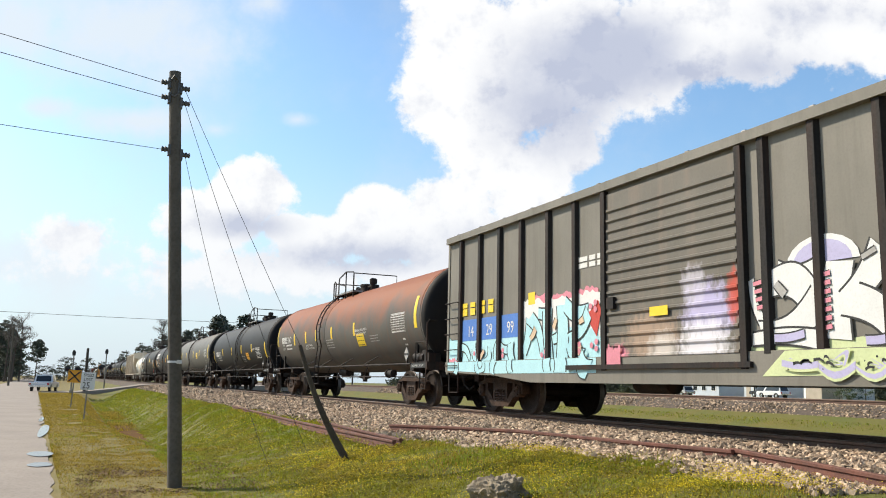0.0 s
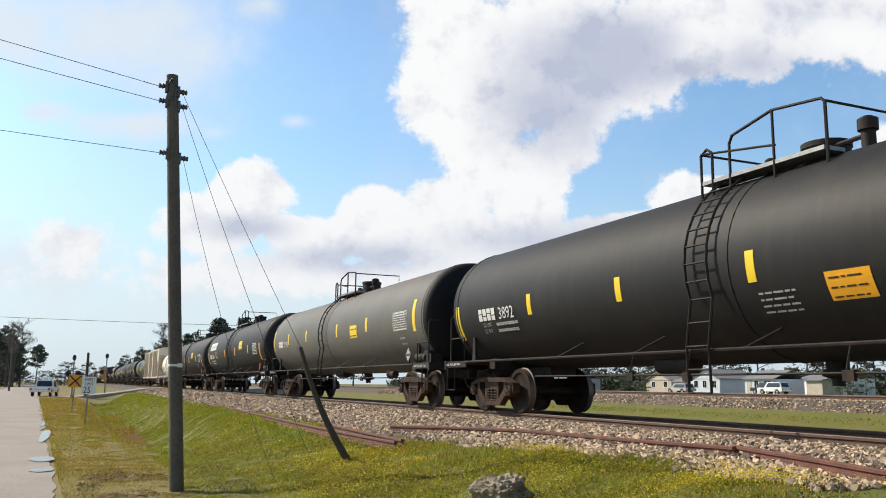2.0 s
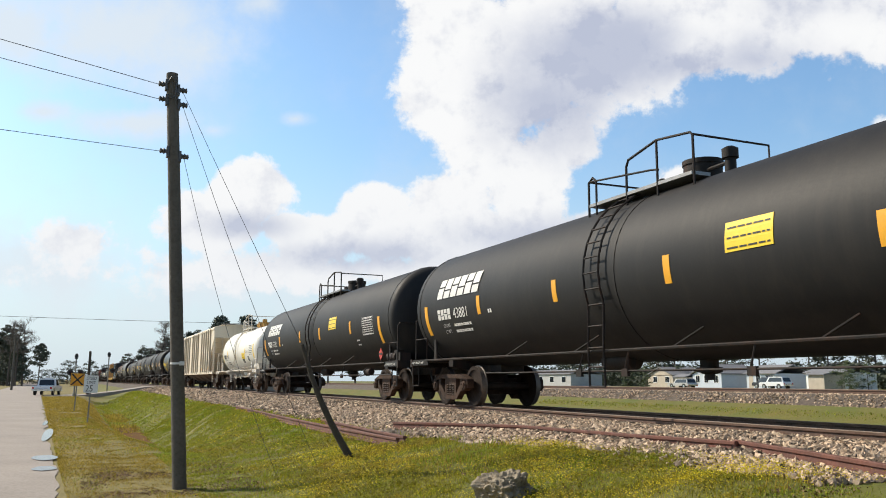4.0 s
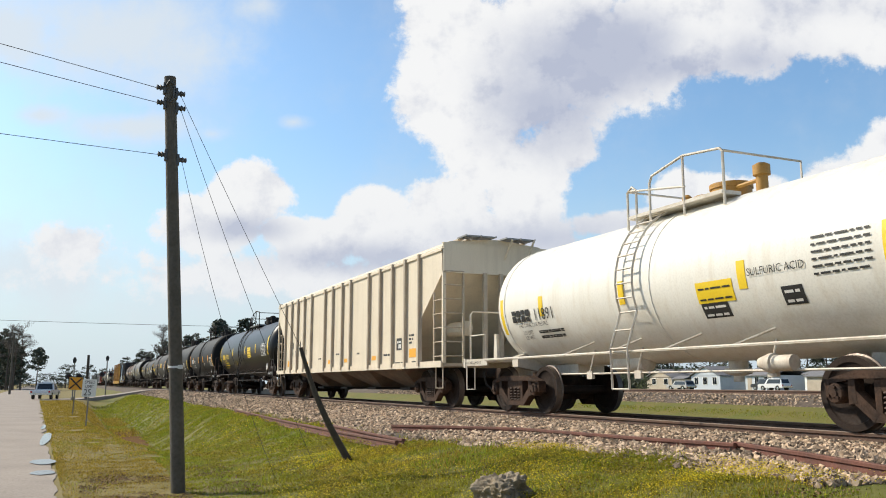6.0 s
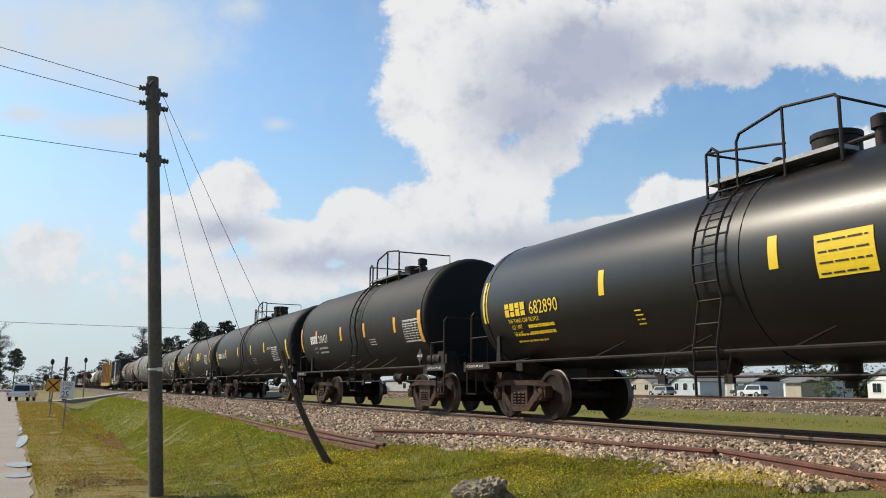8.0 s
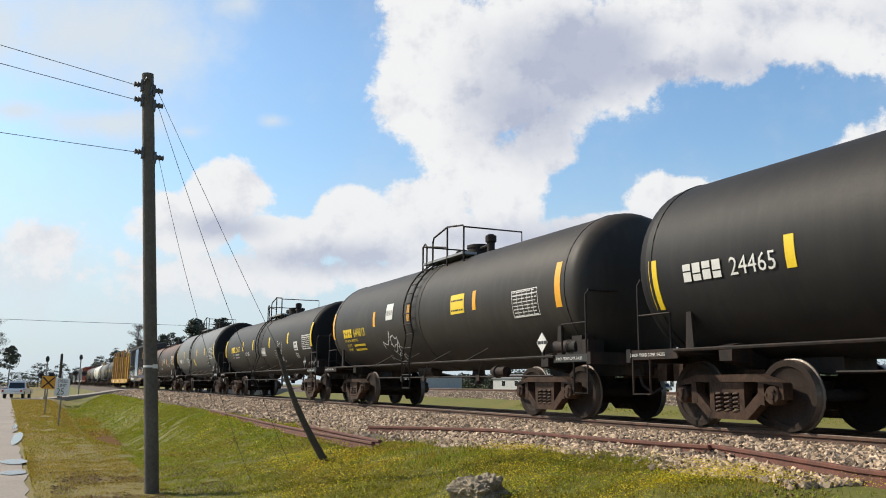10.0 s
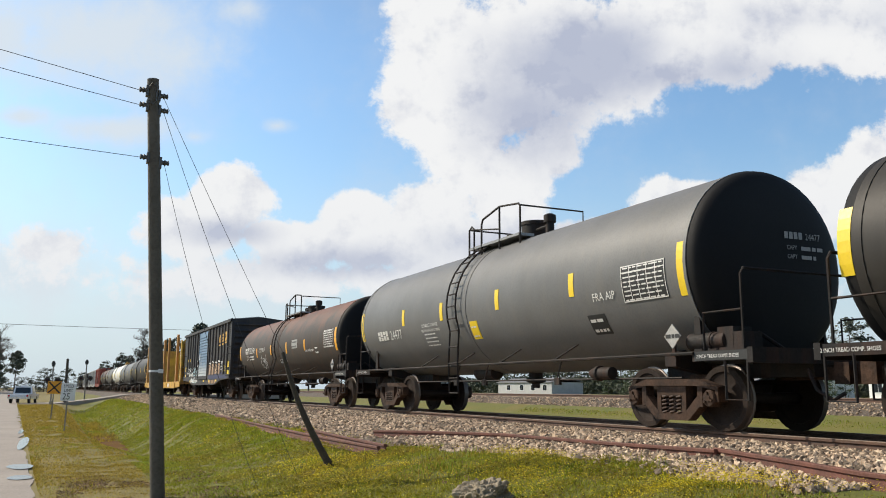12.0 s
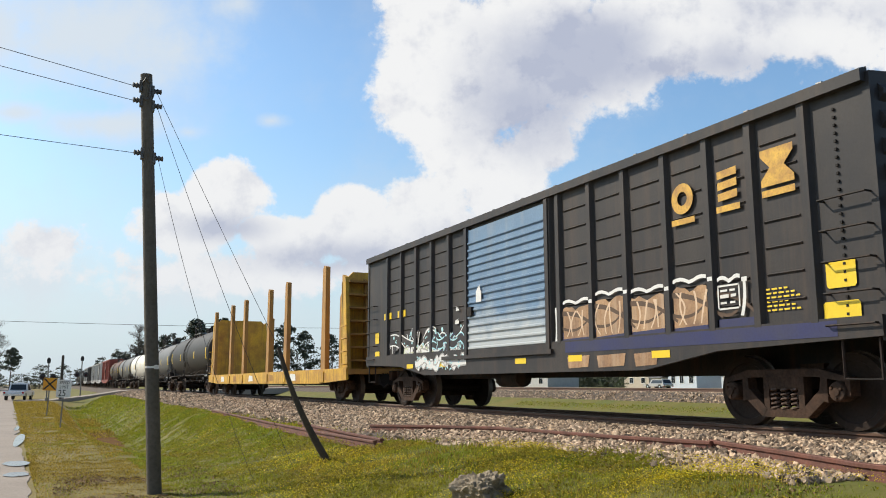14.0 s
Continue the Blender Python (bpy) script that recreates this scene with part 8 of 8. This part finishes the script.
house("long low pale grey building", 70.0, 108.0, 132.0, 8.0, None, 2.6, 3.4, M["box_pale"], True, ((2, 0.8, 1.6, 1.2), (7, 0.8, 1.6, 1.2), (12, 0.8, 1.6, 1.2), (18, 0.8, 1.6, 1.2)))
house("grey warehouse in the distance", 62.0, 138.0, 165.0, 12.0, None, 3.0, 3.9, M["box_pale"], True, ((3, 0.8, 2, 1.4), (12, 0.8, 2, 1.4)))
house("white store building far down the road", -19.0, 190.0, 207.0, 10.0, None, 3.0, 4.0, M["sign_white"], True)


# ---- trees ----
def tree(x, y, h, seed, kind="pine", spread=0.22, crown=0.5, m=None, label=""):
    """A tapered trunk with limbs and a loose crown of many small tufts, with gaps."""
    rng = random.Random(seed)
    t = thing("tree", label or {"pine": "tall dark pine with a ragged crown", "bare": "bare leafless tree with fine grey twigs", "shrub": "dense dark green shrub"}[kind], "tree" if kind != "shrub" else "shrub", pose(x, y, ground_z(x, y) - 0.1), group={"pine": "pines in the distance", "bare": "bare trees in the distance", "shrub": "shrubs by the houses"}[kind])
    bm = bmesh.new()
    lean = rng.uniform(-0.04, 0.04) * h
    axis = [Vector((lean * (i / 6) ** 2, 0, h * 0.94 * i / 6)) for i in range(7)]
    sweep(bm, axis, 0.1, 7, radii=[max(0.03, h * 0.017 * (1 - 0.85 * i / 6)) for i in range(7)])
    ends = []
    nl = 16 if kind != "shrub" else 9
    for i in range(nl):
        z = h * (1 - crown) + h * crown * 0.92 * (i + rng.random()) / nl
        a = rng.uniform(0, 6.28)
        r = h * spread * rng.uniform(0.45, 1.0) * (1.0 - 0.55 * max(0, (z / h - (1 - crown * 0.7)) / (crown * 0.7)))
        base = Vector((lean * (z / h) ** 2, 0, z))
        tip = base + Vector((r * math.cos(a), r * math.sin(a), h * rng.uniform(0.01, 0.07) * (2 if kind == "bare" else 1)))
        sweep(bm, [base, base.lerp(tip, 0.5) + Vector((0, 0, h * 0.012)), tip], 0.05, 5, radii=[h * 0.006, h * 0.004, h * 0.0015])
        ends += [base.lerp(tip, 0.55), tip, base.lerp(tip, 0.8)]
    ends.append(axis[-1])
    part("trunk", bm, M["bark"], t)
    bm = bmesh.new()
    tufts = 30 if kind == "pine" else 34
    for e in ends:
        rad = h * (0.055 if kind == "pine" else 0.05) * rng.uniform(0.6, 1.25) * (1.5 if kind == "shrub" else 1)
        for _ in range(tufts):
            d = Vector((rng.gauss(0, 1), rng.gauss(0, 1), rng.gauss(0, 0.6)))
            p = e + d * rad * 0.55
            if kind == "bare":
                q = p + Vector((rng.gauss(0, 1), rng.gauss(0, 1), rng.uniform(0.2, 1.6))) * rad * 0.6
                s = Vector((rng.gauss(0, 1), rng.gauss(0, 1), 0)).normalized() * h * 0.0022
                bm.faces.new([bm.verts.new(p - s), bm.verts.new(p + s), bm.verts.new(q)])
            else:
                k = h * rng.uniform(0.014, 0.034)
                u = Vector((rng.gauss(0, 1), rng.gauss(0, 1), rng.gauss(0, 1))).normalized() * k
                v = u.orthogonal().normalized() * k * rng.uniform(0.4, 0.9)
                bm.faces.new([bm.verts.new(p + c) for c in (u, v, -u, -v * rng.uniform(0.3, 1))])
    if kind != "bare":     # the body of the crown: many small leaf sprays with gaps between them
        lo = h * (1 - crown)
        for _ in range(900):
            z = lo + (h * 1.02 - lo) * rng.random() ** 0.85
            f = (z - lo) / (h * 1.02 - lo)
            prof = math.sin(math.pi * min(1.0, 0.12 + 0.86 * f)) ** 0.6 * (1.05 - 0.35 * f)
            a, r = rng.uniform(0, 6.28), h * spread * prof * rng.random() ** 0.5
            p = Vector((lean * (z / h) ** 2 + r * math.cos(a), r * math.sin(a), z))
            if noise.noise(p * (5.0 / h) + Vector((seed * 0.37, 0, 0))) < -0.08:
                continue
            k = h * rng.uniform(0.014, 0.032)
            u = Vector((rng.gauss(0, 1), rng.gauss(0, 1), rng.gauss(0, 1))).normalized() * k
            v = u.orthogonal().normalized() * k * rng.uniform(0.4, 0.9)
            bm.faces.new([bm.verts.new(p + c) for c in (u, v, -u, -v * rng.uniform(0.3, 1))])
    part("crown", bm, m or M["needles" if kind == "pine" else "twigs" if kind == "bare" else "leaves"], t)


def build_trees():
    rng = random.Random(12)
    for x, y, h, crown, sp in ((38.5, 250, 19.2, 0.5, 0.24), (47.0, 255, 20.0, 0.5, 0.22), (42, 262, 18, 0.8, 0.3), (30, 258, 15, 0.85, 0.32), (24, 262, 13.5, 0.85, 0.32), (19, 266, 11.5, 0.85, 0.34), (34, 268, 16, 0.85, 0.32), (27, 272, 13, 0.9, 0.34), (52, 262, 18, 0.8, 0.3), (57, 250, 17, 0.8, 0.3), (15, 280, 9.5, 0.9, 0.4), (50, 270, 14, 0.85, 0.34), (63, 245, 19, 0.75, 0.27), (68, 240, 16, 0.8, 0.32), (36, 256, 12, 0.95, 0.36), (45, 258, 12, 0.95, 0.36), (21, 274, 11, 0.95, 0.38), (60, 256, 13, 0.95, 0.36), (75, 236, 15, 0.85, 0.32)):
        tree(x, y, h, int(x * 7 + y), "pine", sp, crown)
    tree(22.0, 240, 17.0, 901, "bare", 0.2, 0.5)
    # beyond the road's far end
    tree(-7.4, 212, 9.6, 77, "pine", 0.22, 0.5)
    for k in range(8):
        tree(-16 + k * 2.6 + rng.uniform(-1, 1), 330 + rng.uniform(-15, 25), rng.uniform(4, 6), 300 + k, "pine", 0.75, 0.98)
    for k in range(6):
        tree(-2 + k * 4.0, 330 + rng.uniform(-10, 20), rng.uniform(5, 8.5), 340 + k, "pine", 0.7, 0.98)
    # dark wood across the road
    for k in range(14):
        y = 232 + k * 5 + rng.uniform(-3, 3)
        tree(-(0.058 + 0.0016 * (k % 6) + rng.uniform(0, 0.006)) * y, y, rng.uniform(11.0, 15.5), 500 + k, "pine", 0.34, 0.92)
    for k in range(3):
        tree(-(0.064 - 0.006 * k) * 225, 225 + 4 * k, rng.uniform(14, 17), 530 + k, "bare", 0.2, 0.5)
    # wood behind the houses
    for k in range(26):
        y = 45 + k * 7.0 + rng.uniform(-2, 2)
        tree(122 + rng.uniform(0, 9), y, rng.uniform(11, 15.5), 600 + k, "pine" if k % 3 else "bare", 0.42, 0.9)
    for x, y, h in ((95, 83.3, 3.6), (98, 84.5, 3.2), (99, 131, 2.6), (94, 81.2, 3.0), (110, 108, 4), (112, 122, 4.5), (113, 138, 4.5), (108, 90, 4), (112, 97, 4.5), (110, 146, 4.5), (112, 155, 4.5)):
        tree(x, y, h, int(x * y), "shrub", 0.5, 0.95)
    for k in range(6):
        tree(-60 + k * 9, -40 - 6 * (k % 3), rng.uniform(9, 14), 800 + k, "pine", 0.32, 0.75)


build_trees()


def build_understory():
    """The dense lower growth of the wood behind the houses: small leaf sprays heaped into uneven clumps."""
    rng = np.random.default_rng(31)
    count = 60000
    x, y, k = rng.uniform(119, 136, count), rng.uniform(20, 330, count), rng.random(count)
    top = np.array([3.6 + 3.0 * noise.noise((a * 0.12, b * 0.10, 2.0)) + 1.6 * noise.noise((a * 0.4, b * 0.35, 7.0)) for a, b in zip(x, y)])
    z = 0.5 + np.maximum(1.2, top) * k ** 0.7
    p = np.stack([x, y, z], -1)
    u = rng.normal(size=(count, 3))
    u *= (rng.uniform(0.25, 0.6, count) / np.linalg.norm(u, axis=1))[:, None]
    v = np.cross(u, rng.normal(size=(count, 3)))
    v *= (rng.uniform(0.15, 0.4, count) / np.linalg.norm(v, axis=1))[:, None]
    q = np.stack([p + u, p + v, p - u, p - v * 0.6], 1).reshape(-1, 3)
    f = 4 * np.arange(count)[:, None] + np.arange(4)[None]
    scatter("wood_understory", q.tolist(), f.tolist(), M["needles"], "dense dark undergrowth of the wood behind the houses", "undergrowth")


build_understory()


def motions():
    """The train rolls by at an even speed; the wheels of the cars that come near turn with it."""
    for car, s0 in TRAIN:
        walk(car, [(t, pose(TRACK_X, s0 - SPEED * t, RAIL_Z)) for t in range(15)])
    near = {car for car, s0 in TRAIN if s0 < 325}
    step = 1 / FPS
    for car, wheelset, y in TURNING:
        if car in near:
            walk(wheelset, [(k * step, pose(0, y, WHEEL_R, math.degrees(SPEED * k * step / WHEEL_R))) for k in range(14 * FPS + 1)])


motions()
